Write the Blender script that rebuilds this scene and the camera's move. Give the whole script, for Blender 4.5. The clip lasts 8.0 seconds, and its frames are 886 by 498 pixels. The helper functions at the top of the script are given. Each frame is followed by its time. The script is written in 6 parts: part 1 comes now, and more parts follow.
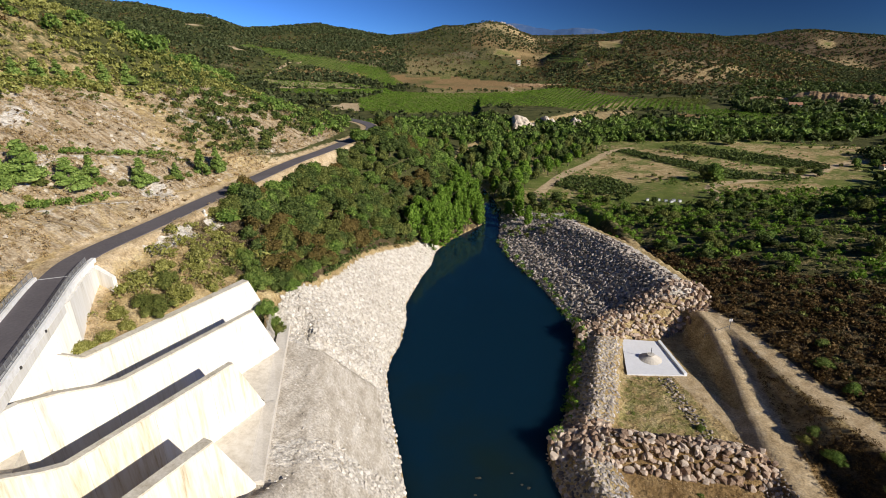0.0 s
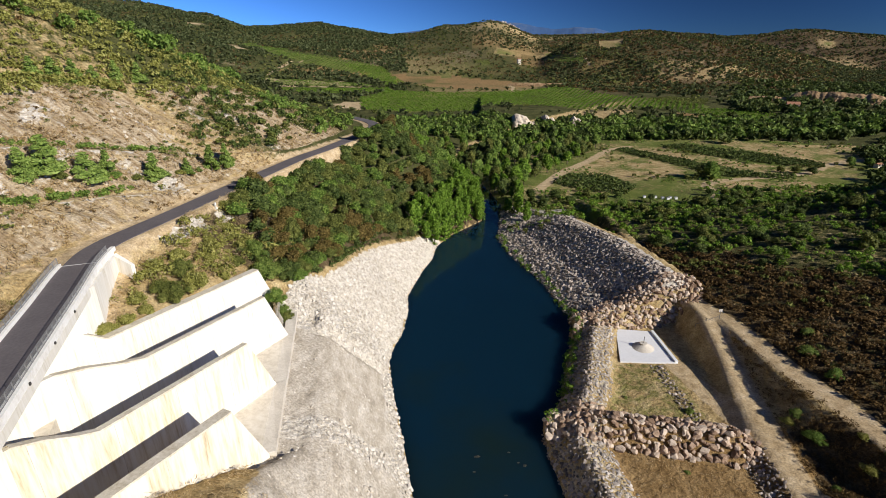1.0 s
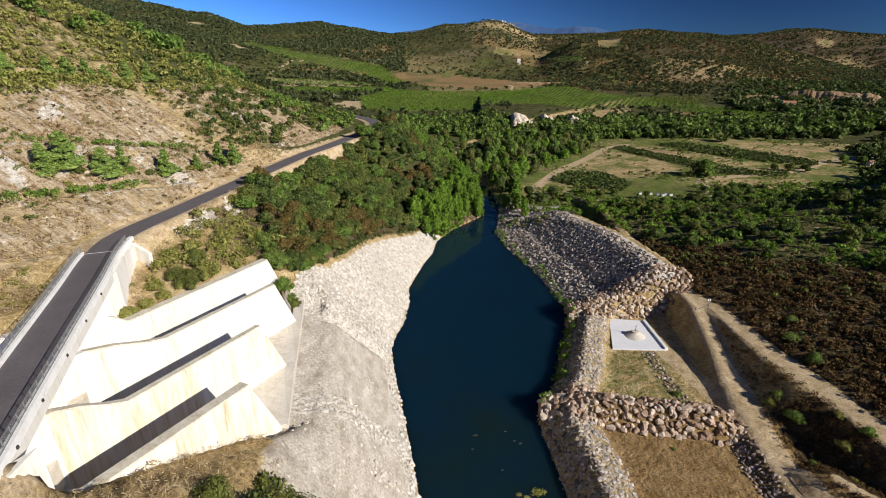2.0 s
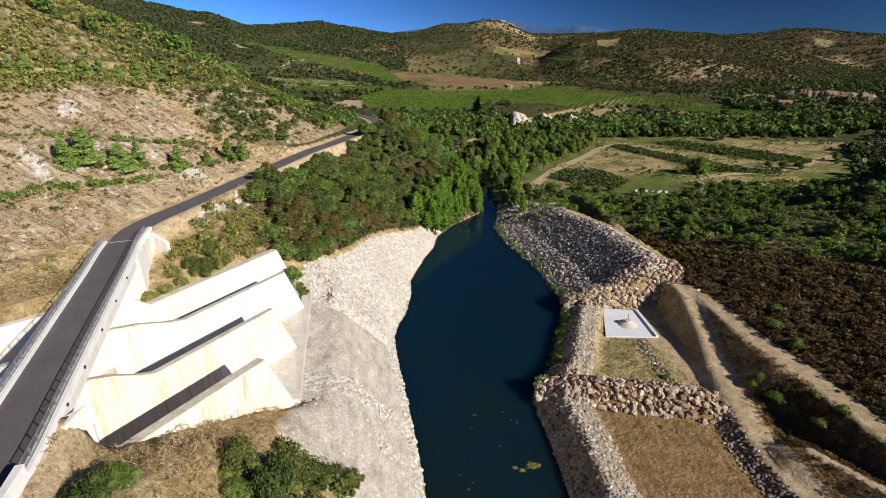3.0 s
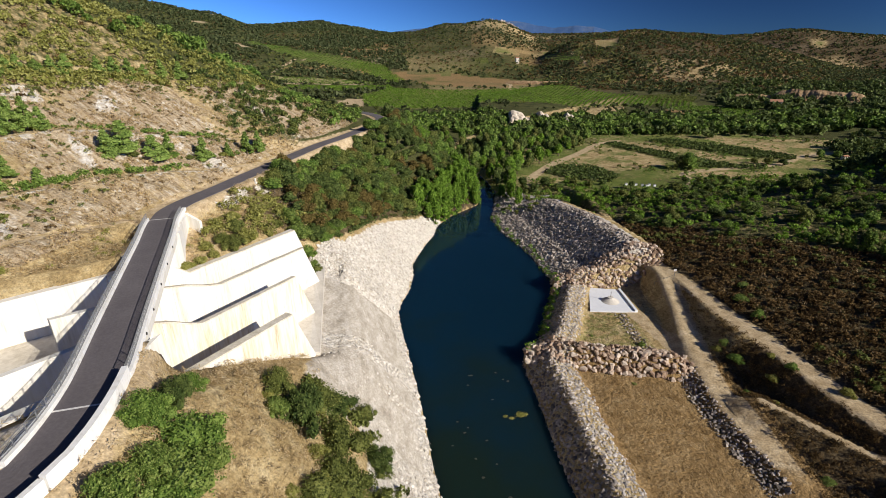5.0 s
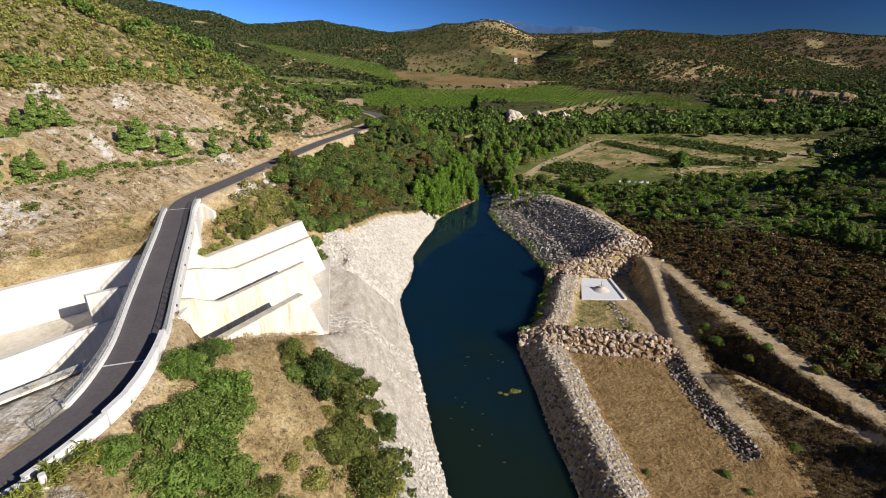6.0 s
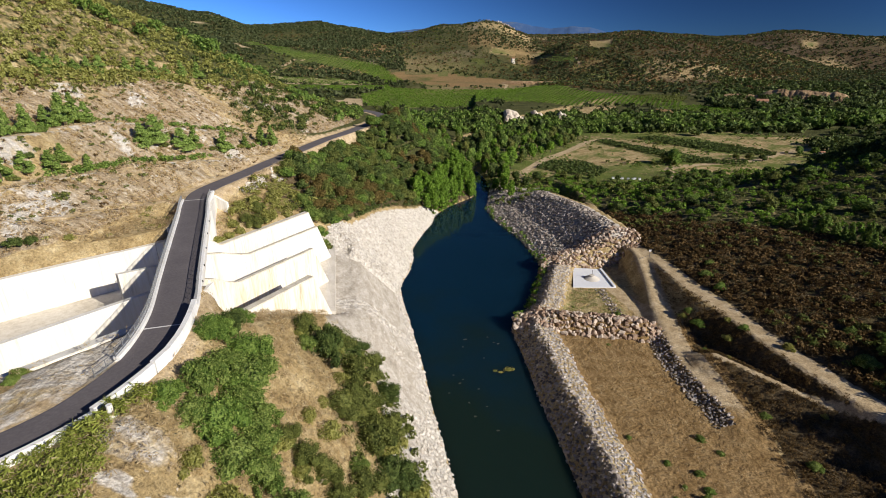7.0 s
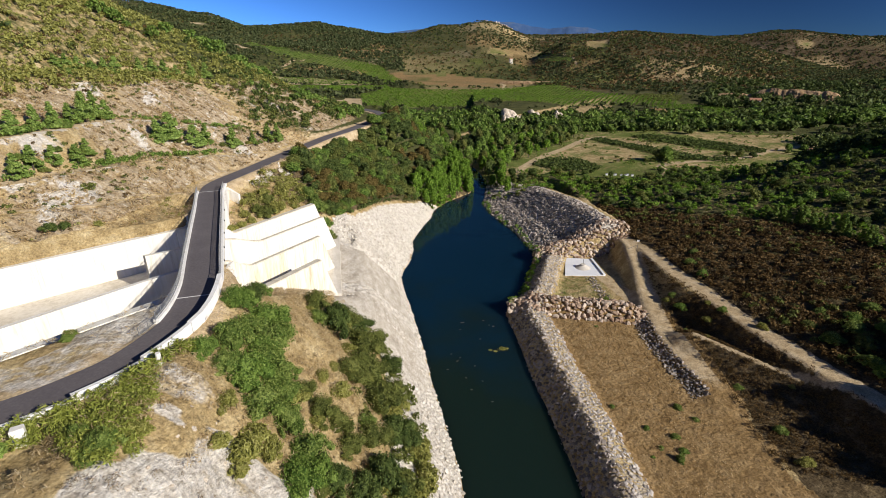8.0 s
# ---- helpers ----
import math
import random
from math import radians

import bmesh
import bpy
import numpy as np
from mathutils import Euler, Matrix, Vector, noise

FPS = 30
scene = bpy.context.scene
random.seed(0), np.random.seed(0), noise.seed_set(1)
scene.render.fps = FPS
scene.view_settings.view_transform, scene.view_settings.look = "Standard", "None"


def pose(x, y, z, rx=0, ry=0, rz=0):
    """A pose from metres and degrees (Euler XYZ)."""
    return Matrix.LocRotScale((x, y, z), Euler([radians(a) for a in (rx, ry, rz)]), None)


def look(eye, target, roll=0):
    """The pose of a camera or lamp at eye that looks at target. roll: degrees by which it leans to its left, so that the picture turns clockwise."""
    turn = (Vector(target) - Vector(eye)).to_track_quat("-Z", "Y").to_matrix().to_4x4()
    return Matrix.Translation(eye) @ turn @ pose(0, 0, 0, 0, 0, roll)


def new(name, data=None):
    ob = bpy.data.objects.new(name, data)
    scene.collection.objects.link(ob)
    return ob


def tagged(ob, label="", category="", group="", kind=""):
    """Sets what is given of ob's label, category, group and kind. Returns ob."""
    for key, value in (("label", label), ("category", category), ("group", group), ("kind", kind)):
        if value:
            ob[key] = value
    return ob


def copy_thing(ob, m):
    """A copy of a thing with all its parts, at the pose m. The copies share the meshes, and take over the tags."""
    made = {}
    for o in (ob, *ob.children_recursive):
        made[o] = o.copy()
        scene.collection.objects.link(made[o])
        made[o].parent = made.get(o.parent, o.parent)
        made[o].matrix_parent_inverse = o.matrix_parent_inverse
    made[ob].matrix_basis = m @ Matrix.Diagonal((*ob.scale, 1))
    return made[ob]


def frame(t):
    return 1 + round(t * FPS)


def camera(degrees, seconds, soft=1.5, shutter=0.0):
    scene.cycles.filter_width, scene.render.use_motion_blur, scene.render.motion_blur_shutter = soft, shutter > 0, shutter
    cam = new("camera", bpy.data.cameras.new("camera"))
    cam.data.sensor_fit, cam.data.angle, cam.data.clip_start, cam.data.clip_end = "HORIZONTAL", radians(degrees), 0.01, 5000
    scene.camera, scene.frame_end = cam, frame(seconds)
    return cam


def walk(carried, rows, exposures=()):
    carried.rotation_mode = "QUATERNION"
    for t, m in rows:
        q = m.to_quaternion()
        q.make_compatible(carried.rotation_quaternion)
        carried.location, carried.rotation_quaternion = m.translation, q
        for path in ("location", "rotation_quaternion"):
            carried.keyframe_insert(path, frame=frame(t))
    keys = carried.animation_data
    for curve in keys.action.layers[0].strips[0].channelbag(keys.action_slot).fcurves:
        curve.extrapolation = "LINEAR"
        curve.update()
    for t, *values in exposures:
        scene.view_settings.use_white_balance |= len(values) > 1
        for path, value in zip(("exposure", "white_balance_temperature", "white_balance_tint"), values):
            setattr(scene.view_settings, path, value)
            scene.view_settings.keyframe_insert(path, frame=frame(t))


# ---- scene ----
cam = camera(82.5, 8.0, soft=.5)
PATH = [
    (0, (-0.05, -0.038, 61.059), (-0.061, 1.829, 60.341), -1.1),
    (0.5, (-0.096, -2.182, 61.115), (-0.109, -0.316, 60.395), -1.0),
    (1, (-0.126, -4.445, 61.189), (-0.139, -2.579, 60.468), -1.0),
    (1.5, (-0.133, -6.85, 61.27), (-0.145, -4.985, 60.548), -1.0),
    (3, (-0.322, -14.639, 61.571), (-0.334, -12.775, 60.846), -1.0),
    (3.5, (-0.338, -17.551, 61.716), (-0.351, -15.687, 60.99), -0.9),
    (4, (-0.326, -20.616, 61.829), (-0.339, -18.753, 61.102), -0.9),
    (4.5, (-0.362, -23.841, 61.917), (-0.374, -21.978, 61.19), -0.9),
    (6, (-0.464, -34.205, 62.186), (-0.469, -32.342, 61.459), -0.8),
    (6.5, (-0.521, -37.956, 62.264), (-0.523, -36.093, 61.538), -0.8),
    (7, (-0.53, -41.866, 62.334), (-0.529, -40.002, 61.608), -0.8),
    (7.5, (-0.498, -45.853, 62.403), (-0.496, -43.989, 61.678), -0.9),
    (8, (-0.44, -49.964, 62.435), (-0.435, -48.1, 61.71), -0.9),
]
walk(cam, [(t, look(eye, target, roll)) for t, eye, target, roll in PATH])


# ---- world, sun, exposure ----
SUN_AZ, SUN_EL = radians(123.0), radians(26.0)
world = bpy.data.worlds.new("world")
scene.world = world
world.use_nodes = True
wn = world.node_tree
sky = wn.nodes.new("ShaderNodeTexSky")
sky.sky_type = "NISHITA"
sky.sun_disc = False
sky.sun_elevation, sky.sun_rotation = SUN_EL, SUN_AZ
sky.altitude, sky.air_density, sky.dust_density, sky.ozone_density = 3000.0, .6, 0.0, 6.0
tint = wn.nodes.new("ShaderNodeMix")
tint.data_type, tint.blend_type = "RGBA", "MULTIPLY"
tint.inputs[0].default_value, tint.inputs[7].default_value = 1.0, (.52, .80, 1.12, 1)
wn.links.new(sky.outputs[0], tint.inputs[6])
# a clear sky is polarised: darkest at a right angle to the sun
way, dot, square, gain, sheen = wn.nodes.new("ShaderNodeTexCoord"), wn.nodes.new("ShaderNodeVectorMath"), wn.nodes.new("ShaderNodeMath"), wn.nodes.new("ShaderNodeMath"), wn.nodes.new("ShaderNodeMix")
dot.operation, square.operation, gain.operation = "DOT_PRODUCT", "POWER", "MULTIPLY_ADD"
dot.inputs[1].default_value = (math.sin(SUN_AZ) * math.cos(SUN_EL), math.cos(SUN_AZ) * math.cos(SUN_EL), math.sin(SUN_EL))
square.inputs[1].default_value = 2.0
gain.inputs[1].default_value, gain.inputs[2].default_value = 3.6, .42
sheen.data_type, sheen.blend_type = "RGBA", "MULTIPLY"
sheen.inputs[0].default_value = 1.0
wn.links.new(way.outputs["Generated"], dot.inputs[0])
wn.links.new(dot.outputs["Value"], square.inputs[0])
wn.links.new(square.outputs[0], gain.inputs[0])
wn.links.new(tint.outputs[2], sheen.inputs[6])
wn.links.new(gain.outputs[0], sheen.inputs[7])
wn.links.new(sheen.outputs[2], wn.nodes["Background"].inputs[0])
wn.nodes["Background"].inputs[1].default_value = 0.045
sun = new("sun", bpy.data.lights.new("sun", "SUN"))
sun.data.energy, sun.data.angle, sun.data.color = 5.0, radians(0.5), (1.0, 0.94, 0.84)
to_sun = Vector((math.sin(SUN_AZ) * math.cos(SUN_EL), math.cos(SUN_AZ) * math.cos(SUN_EL), math.sin(SUN_EL)))
sun.matrix_world = look(to_sun * 300, (0, 0, 0))
scene.view_settings.exposure = 0.36

# ---- small tools ----
rng = np.random.default_rng(7)


def smooth(a, b, v):
    t = np.clip((v - a) / (b - a), 0.0, 1.0)
    return t * t * (3 - 2 * t)


def lattice(ix, iy, seed):
    n = (ix * 374761393 + iy * 668265263 + seed * 1442695041) & 0xFFFFFFFF
    n = ((n ^ (n >> 13)) * 1274126177) & 0xFFFFFFFF
    return ((n ^ (n >> 16)) & 0xFFFF) / 65535.0


def value_noise(x, y, scale, seed=0):
    """Smooth noise from -1 to 1 with lumps of that size in metres."""
    x, y = np.asarray(x, float) / scale, np.asarray(y, float) / scale
    ix, iy = np.floor(x).astype(np.int64), np.floor(y).astype(np.int64)
    fx, fy = x - ix, y - iy
    fx, fy = fx * fx * (3 - 2 * fx), fy * fy * (3 - 2 * fy)
    a = lattice(ix, iy, seed) * (1 - fx) + lattice(ix + 1, iy, seed) * fx
    b = lattice(ix, iy + 1, seed) * (1 - fx) + lattice(ix + 1, iy + 1, seed) * fx
    return (a * (1 - fy) + b * fy) * 2 - 1


def fbm(x, y, scale, octaves=4, seed=0):
    out, amp = 0.0, 1.0
    for k in range(octaves):
        out = out + amp * value_noise(x, y, scale / 2 ** k, seed + 11 * k)
        amp *= 0.5
    return out


def polyline(points, step=2.0):
    """A smooth curve through the points (Catmull-Rom), resampled evenly."""
    p = np.array(points, float)
    p = np.vstack([2 * p[0] - p[1], p, 2 * p[-1] - p[-2]])
    out = []
    for i in range(1, len(p) - 2):
        n = max(2, int(np.linalg.norm(p[i + 1] - p[i]) / step))
        for t in np.arange(n) / n:
            out.append(0.5 * (2 * p[i] + (p[i + 1] - p[i - 1]) * t + (2 * p[i - 1] - 5 * p[i] + 4 * p[i + 1] - p[i + 2]) * t * t + (3 * p[i] - p[i - 1] - 3 * p[i + 1] + p[i + 2]) * t ** 3))
    out.append(p[-2])
    return np.array(out)


def near_line(x, y, line):
    """Signed distance (positive on the left of the line's way) and the share along it, for arrays."""
    x, y = np.asarray(x, float), np.asarray(y, float)
    best = np.full(x.shape, 1e9)
    side, along = np.zeros(x.shape), np.zeros(x.shape)
    run = 0.0
    for (ax, ay), (bx, by) in zip(line[:-1, :2], line[1:, :2]):
        dx, dy = bx - ax, by - ay
        size = math.hypot(dx, dy)
        t = np.clip(((x - ax) * dx + (y - ay) * dy) / size ** 2, 0, 1)
        px, py = x - ax - t * dx, y - ay - t * dy
        d = np.hypot(px, py)
        m = d < best
        best = np.where(m, d, best)
        side = np.where(m, np.sign(dx * (y - ay) - dy * (x - ax)), side)
        along = np.where(m, run + t * size, along)
        run += size
    return best * np.where(side == 0, 1, side), along


def inside(x, y, poly):
    hit = np.zeros(np.shape(x), bool)
    for (ax, ay), (bx, by) in zip(poly, poly[1:] + poly[:1]):
        c = ((ay > y) != (by > y)) & (x < (bx - ax) * (y - ay) / ((by - ay) or 1e-9) + ax)
        hit ^= c
    return hit


def np_mesh(name, verts, faces, mats, index=None, smoothed=False):
    """A mesh from arrays; all faces have as many corners as the face array has columns."""
    me = bpy.data.meshes.new(name)
    verts, faces = np.asarray(verts, np.float32), np.asarray(faces, np.int32)
    k = faces.shape[1]
    me.vertices.add(len(verts))
    me.vertices.foreach_set("co", verts.ravel())
    me.loops.add(faces.size)
    me.loops.foreach_set("vertex_index", faces.ravel())
    me.polygons.add(len(faces))
    me.polygons.foreach_set("loop_start", np.arange(0, faces.size, k, dtype=np.int32))
    me.polygons.foreach_set("loop_total", np.full(len(faces), k, np.int32))
    if index is not None:
        me.polygons.foreach_set("material_index", np.asarray(index, np.int32))
    me.polygons.foreach_set("use_smooth", np.full(len(faces), smoothed))
    for m in mats:
        me.materials.append(m)
    me.update(calc_edges=True)
    me.validate()
    return me


def part(name, bm, material, parent=None, label=""):
    me = bpy.data.meshes.new(name)
    bm.normal_update()
    bm.to_mesh(me)
    bm.free()
    me.materials.append(material)
    ob = new(name, me)
    if parent is not None:
        ob.parent = parent
    if label:
        ob["label"] = label
    return ob


def box(bm, x0, y0, z0, x1, y1, z1, m=None):
    made = bmesh.ops.create_cube(bm, size=1.0)["verts"]
    for v in made:
        v.co = Vector((x0 + (v.co.x + .5) * (x1 - x0), y0 + (v.co.y + .5) * (y1 - y0), z0 + (v.co.z + .5) * (z1 - z0)))
        if m is not None:
            v.co = m @ v.co
    return made


def soften(bm, width):
    bmesh.ops.bevel(bm, geom=bm.edges[:], offset=width, segments=1, affect="EDGES")
    return bm


def rod(bm, a, b, r, sides=6):
    a, b = Vector(a), Vector(b)
    m = Matrix.Translation((a + b) / 2) @ (b - a).to_track_quat("Z", "Y").to_matrix().to_4x4()
    bmesh.ops.create_cone(bm, cap_ends=True, segments=sides, radius1=r, radius2=r, depth=(b - a).length, matrix=m)


def solid(name, outline, low, high, material, parent=None, label="", bevel=0.04):
    """An upright prism over an outline in plan; low and high are heights or functions of x, y."""
    bm = bmesh.new()
    f = lambda h, p: h(*p) if callable(h) else h
    lo = [bm.verts.new((*p, f(low, p))) for p in outline]
    hi = [bm.verts.new((*p, f(high, p))) for p in outline]
    bm.faces.new(hi)
    bm.faces.new(lo[::-1])
    n = len(outline)
    for i in range(n):
        bm.faces.new((lo[i], lo[(i + 1) % n], hi[(i + 1) % n], hi[i]))
    bmesh.ops.recalc_face_normals(bm, faces=bm.faces[:])
    if bevel:
        soften(bm, bevel)
    return part(name, bm, material, parent, label)


def holder(name, place=(0, 0, 0)):
    ob = new(name)
    ob.empty_display_size = 0.5
    ob.location = place
    return ob


# ---- materials ----
def material(name, stops, scale=1.0, rough=0.9, bump=0.3, fine=6.0, spread=0.0, coords="POSITION", metal=0.0, thin=0.0, spec=0.3, stretch=(1, 1, 1)):
    """A surface whose colour runs over the stops by noise at two sizes, with relief; spread: how much one piece differs from the next."""
    m = bpy.data.materials.new(name)
    m.use_nodes = True
    t = m.node_tree
    n, l = t.nodes, t.links
    bsdf = n["Principled BSDF"]
    if coords == "POSITION":
        place = n.new("ShaderNodeNewGeometry").outputs["Position"]
    else:
        place = n.new("ShaderNodeTexCoord").outputs["Object"]
    mapping = n.new("ShaderNodeMapping")
    mapping.inputs["Scale"].default_value = stretch
    l.new(place, mapping.inputs[0])
    big, small = n.new("ShaderNodeTexNoise"), n.new("ShaderNodeTexNoise")
    big.inputs["Scale"].default_value, big.inputs["Detail"].default_value = 1.0 / scale, 5.0
    small.inputs["Scale"].default_value, small.inputs["Detail"].default_value = fine / scale, 6.0
    for k in (big, small):
        k.inputs["Roughness"].default_value = 0.62
        l.new(mapping.outputs[0], k.inputs["Vector"])
    mix = n.new("ShaderNodeMix")
    mix.inputs[0].default_value = 0.5
    l.new(big.outputs[0], mix.inputs[2])
    l.new(small.outputs[0], mix.inputs[3])
    value = mix.outputs[0]
    if spread:
        a, b = n.new("ShaderNodeNewGeometry"), n.new("ShaderNodeObjectInfo")
        add, wrap, scaled, plus = (n.new("ShaderNodeMath") for _ in range(4))
        l.new(a.outputs["Random Per Island"], add.inputs[0])
        l.new(b.outputs["Random"], add.inputs[1])
        wrap.operation = "FRACT"
        l.new(add.outputs[0], wrap.inputs[0])
        scaled.operation = "MULTIPLY_ADD"
        l.new(wrap.outputs[0], scaled.inputs[0])
        scaled.inputs[1].default_value, scaled.inputs[2].default_value = spread, -spread / 2
        l.new(scaled.outputs[0], plus.inputs[0])
        l.new(value, plus.inputs[1])
        value = plus.outputs[0]
    ramp = n.new("ShaderNodeValToRGB")
    e = ramp.color_ramp.elements
    lo, hi = 0.30, 0.70
    for i, c in enumerate(stops):
        at = lo + (hi - lo) * i / max(1, len(stops) - 1)
        el = e[i] if i < 2 else e.new(at)
        el.position, el.color = at, (*c, 1)
    l.new(value, ramp.inputs[0])
    l.new(ramp.outputs[0], bsdf.inputs["Base Color"])
    bsdf.inputs["Roughness"].default_value = rough
    bsdf.inputs["Metallic"].default_value = metal
    bsdf.inputs["Specular IOR Level"].default_value = spec
    if bump:
        b = n.new("ShaderNodeBump")
        b.inputs["Strength"].default_value, b.inputs["Distance"].default_value = bump, scale / fine
        l.new(small.outputs[0], b.inputs["Height"])
        l.new(b.outputs[0], bsdf.inputs["Normal"])
    if thin:
        leaf, add = n.new("ShaderNodeBsdfTranslucent"), n.new("ShaderNodeMixShader")
        l.new(ramp.outputs[0], leaf.inputs["Color"])
        add.inputs[0].default_value = thin
        l.new(bsdf.outputs[0], add.inputs[1])
        l.new(leaf.outputs[0], add.inputs[2])
        l.new(add.outputs[0], n["Material Output"].inputs["Surface"])
    return m


CONCRETE = material("pale_concrete", [(.42, .36, .26), (.66, .62, .53), (.73, .70, .635), (.77, .75, .69)], 2.4, .85, .12, 6.0, stretch=(1, 1, .09))
STAINED = material("stained_concrete", [(.30, .22, .11), (.58, .49, .34), (.69, .63, .51), (.74, .70, .61), (.77, .74, .67)], 2.1, .85, .12, 5.0, stretch=(1, 1, .10))
WHITEWASH = material("whitewashed_concrete", [(.58, .54, .47), (.76, .74, .69), (.82, .81, .78)], 3.0, .85, .1, 6.0)
COPING = material("weathered_coping", [(.36, .30, .20), (.58, .52, .41), (.74, .69, .60)], 2.0, .9, .15, 6.0)
FLOOR_SLAB = material("chute_floor_concrete", [(.46, .40, .31), (.62, .56, .46), (.72, .67, .58)], 6.0, .9, .15, 8.0)
# floor concrete with the shade between the walls painted into its colour
SHADE_FLOOR = material("shade_dark_chute_floor", [(.055, .040, .027), (.095, .072, .050), (.15, .115, .085)], 4.0, .7, .2, 8.0)
APRON = material("apron_concrete", [(.42, .37, .30), (.56, .51, .43), (.66, .61, .53)], 3.0, .9, .2, 10.0)
ASPHALT = material("asphalt", [(.088, .077, .080), (.118, .104, .106), (.155, .138, .138)], 5.0, .9, .15, 14.0)
PAINT = material("road_paint", [(.5, .48, .45), (.7, .68, .65)], 1.0, .8, .1)
STEEL = material("grey_painted_steel", [(.15, .15, .15), (.26, .26, .25)], .6, .5, .1, metal=.3)
DARK_STEEL = material("dark_steel", [(.03, .03, .03), (.07, .06, .05)], .6, .6, .1, metal=.3)
WHITE_STONE = material("pale_riprap_stone", [(.34, .295, .23), (.56, .505, .42), (.70, .65, .57)], 1.3, .92, .6, 8.0, spread=.26)
GREY_STONE = material("grey_riprap_stone", [(.125, .103, .085), (.27, .226, .187), (.45, .385, .325)], 1.2, .92, .6, 8.0, spread=.5)
TAN_STONE = material("tan_boulder_stone", [(.21, .135, .085), (.39, .28, .195), (.55, .45, .35)], 1.4, .92, .6, 8.0, spread=.5)
BERM_STONE = material("weathered_berm_stone", [(.22, .19, .16), (.37, .325, .28), (.54, .485, .425)], 1.2, .92, .6, 8.0, spread=.4)
REED = material("reedy_grass", [(.150, .170, .030), (.255, .285, .050), (.37, .395, .095)], 1.4, .75, 0, 5.0, .45, "OBJECT", thin=.3, spec=.1)
SHRUB_LEAF = material("shrub_leaves", [(.072, .116, .020), (.150, .205, .040), (.255, .310, .078)], 1.6, .65, 0, 5.0, .5, "OBJECT", thin=.28, spec=.15)
CUT_STONE = material("cut_rock", [(.20, .145, .08), (.36, .285, .18), (.52, .455, .35)], 1.2, .95, .6, 8.0, spread=.5)
PALE_ROCK = material("pale_rock", [(.34, .26, .18), (.55, .46, .35), (.68, .60, .49)], 3.0, .95, .8, 8.0)
ORANGE_ROCK = material("orange_rock", [(.16, .092, .042), (.33, .212, .108), (.48, .355, .21)], 4.0, .95, .8, 8.0)
WET_STONE = material("wet_dark_stone", [(.03, .03, .02), (.07, .065, .045)], .8, .5, .4)
WHITE_CAP = material("white_membrane", [(.66, .66, .66), (.78, .78, .78)], 3.0, .7, .1)
ROOF_TILE = material("roof_tiles", [(.28, .13, .07), (.42, .22, .13)], 2.0, .9, .3)
PLASTER = material("pale_plaster", [(.55, .48, .38), (.68, .62, .52)], 2.0, .9, .1)
DARK_GLASS = material("dark_opening", [(.015, .015, .015), (.03, .03, .03)], 1.0, .3, 0)
# the blue of distant air is painted into the mountains' base colour
HAZE_BLUE = material("haze_tinted_mountain", [(.030, .070, .165), (.042, .090, .195), (.11, .145, .21)], 260.0, 1.0, 0, 6.0)
BARK = material("bark", [(.07, .05, .035), (.14, .11, .08)], .4, .95, .5)
OAK = material("holm_oak_leaves", [(.034, .054, .011), (.074, .104, .024), (.140, .172, .044)], 2.2, .65, 0, 5.0, .45, "OBJECT", thin=.22, spec=.15)
OLIVE = material("olive_leaves", [(.064, .078, .016), (.122, .138, .030), (.205, .216, .056)], 2.2, .7, 0, 5.0, .45, "OBJECT", thin=.22, spec=.15)
GREEN = material("fresh_green_leaves", [(.068, .122, .020), (.140, .215, .036), (.240, .320, .070)], 2.2, .65, 0, 5.0, .45, "OBJECT", thin=.28, spec=.15)
POPLAR = material("poplar_leaves", [(.075, .145, .012), (.13, .225, .022), (.22, .33, .045)], 2.2, .65, 0, 5.0, .40, "OBJECT", thin=.3, spec=.15)
PINE = material("pine_needles", [(.100, .155, .030), (.185, .260, .052), (.30, .38, .10)], 2.2, .7, 0, 5.0, .40, "OBJECT", thin=.2, spec=.1)
BROOM = material("broom_twigs", [(.150, .150, .032), (.262, .258, .060), (.380, .360, .115)], 1.2, .8, 0, 5.0, .45, "OBJECT", thin=.25, spec=.1)
# oak leaves for far hills, greyed to carry the haze in their colour
HAZED_OAK = material("hazed_oak_leaves", [(.034, .044, .016), (.062, .076, .028), (.105, .120, .052)], 6.0, .8, 0, 5.0, .45, "OBJECT", thin=.15, spec=.05)
RUSTY = material("rusty_leaves", [(.062, .038, .014), (.120, .073, .027), (.18, .118, .047)], 1.6, .85, 0, 5.0, .45, "OBJECT", thin=.2, spec=.1)
TURNING = material("turning_oak_leaves", [(.075, .058, .016), (.135, .100, .028), (.20, .145, .048)], 1.6, .8, 0, 5.0, .45, "OBJECT", thin=.2, spec=.1)
DRY_HEATH = material("dry_heath_tips", [(.13, .090, .045), (.235, .165, .085), (.34, .255, .145)], 1.6, .9, 0, 5.0, .5, "OBJECT", thin=.3, spec=.05)
STRAW = material("dry_grass", [(.42, .305, .15), (.60, .465, .26), (.74, .61, .39)], 2.0, .95, 0, 5.0, .45, thin=.6, spec=.05)


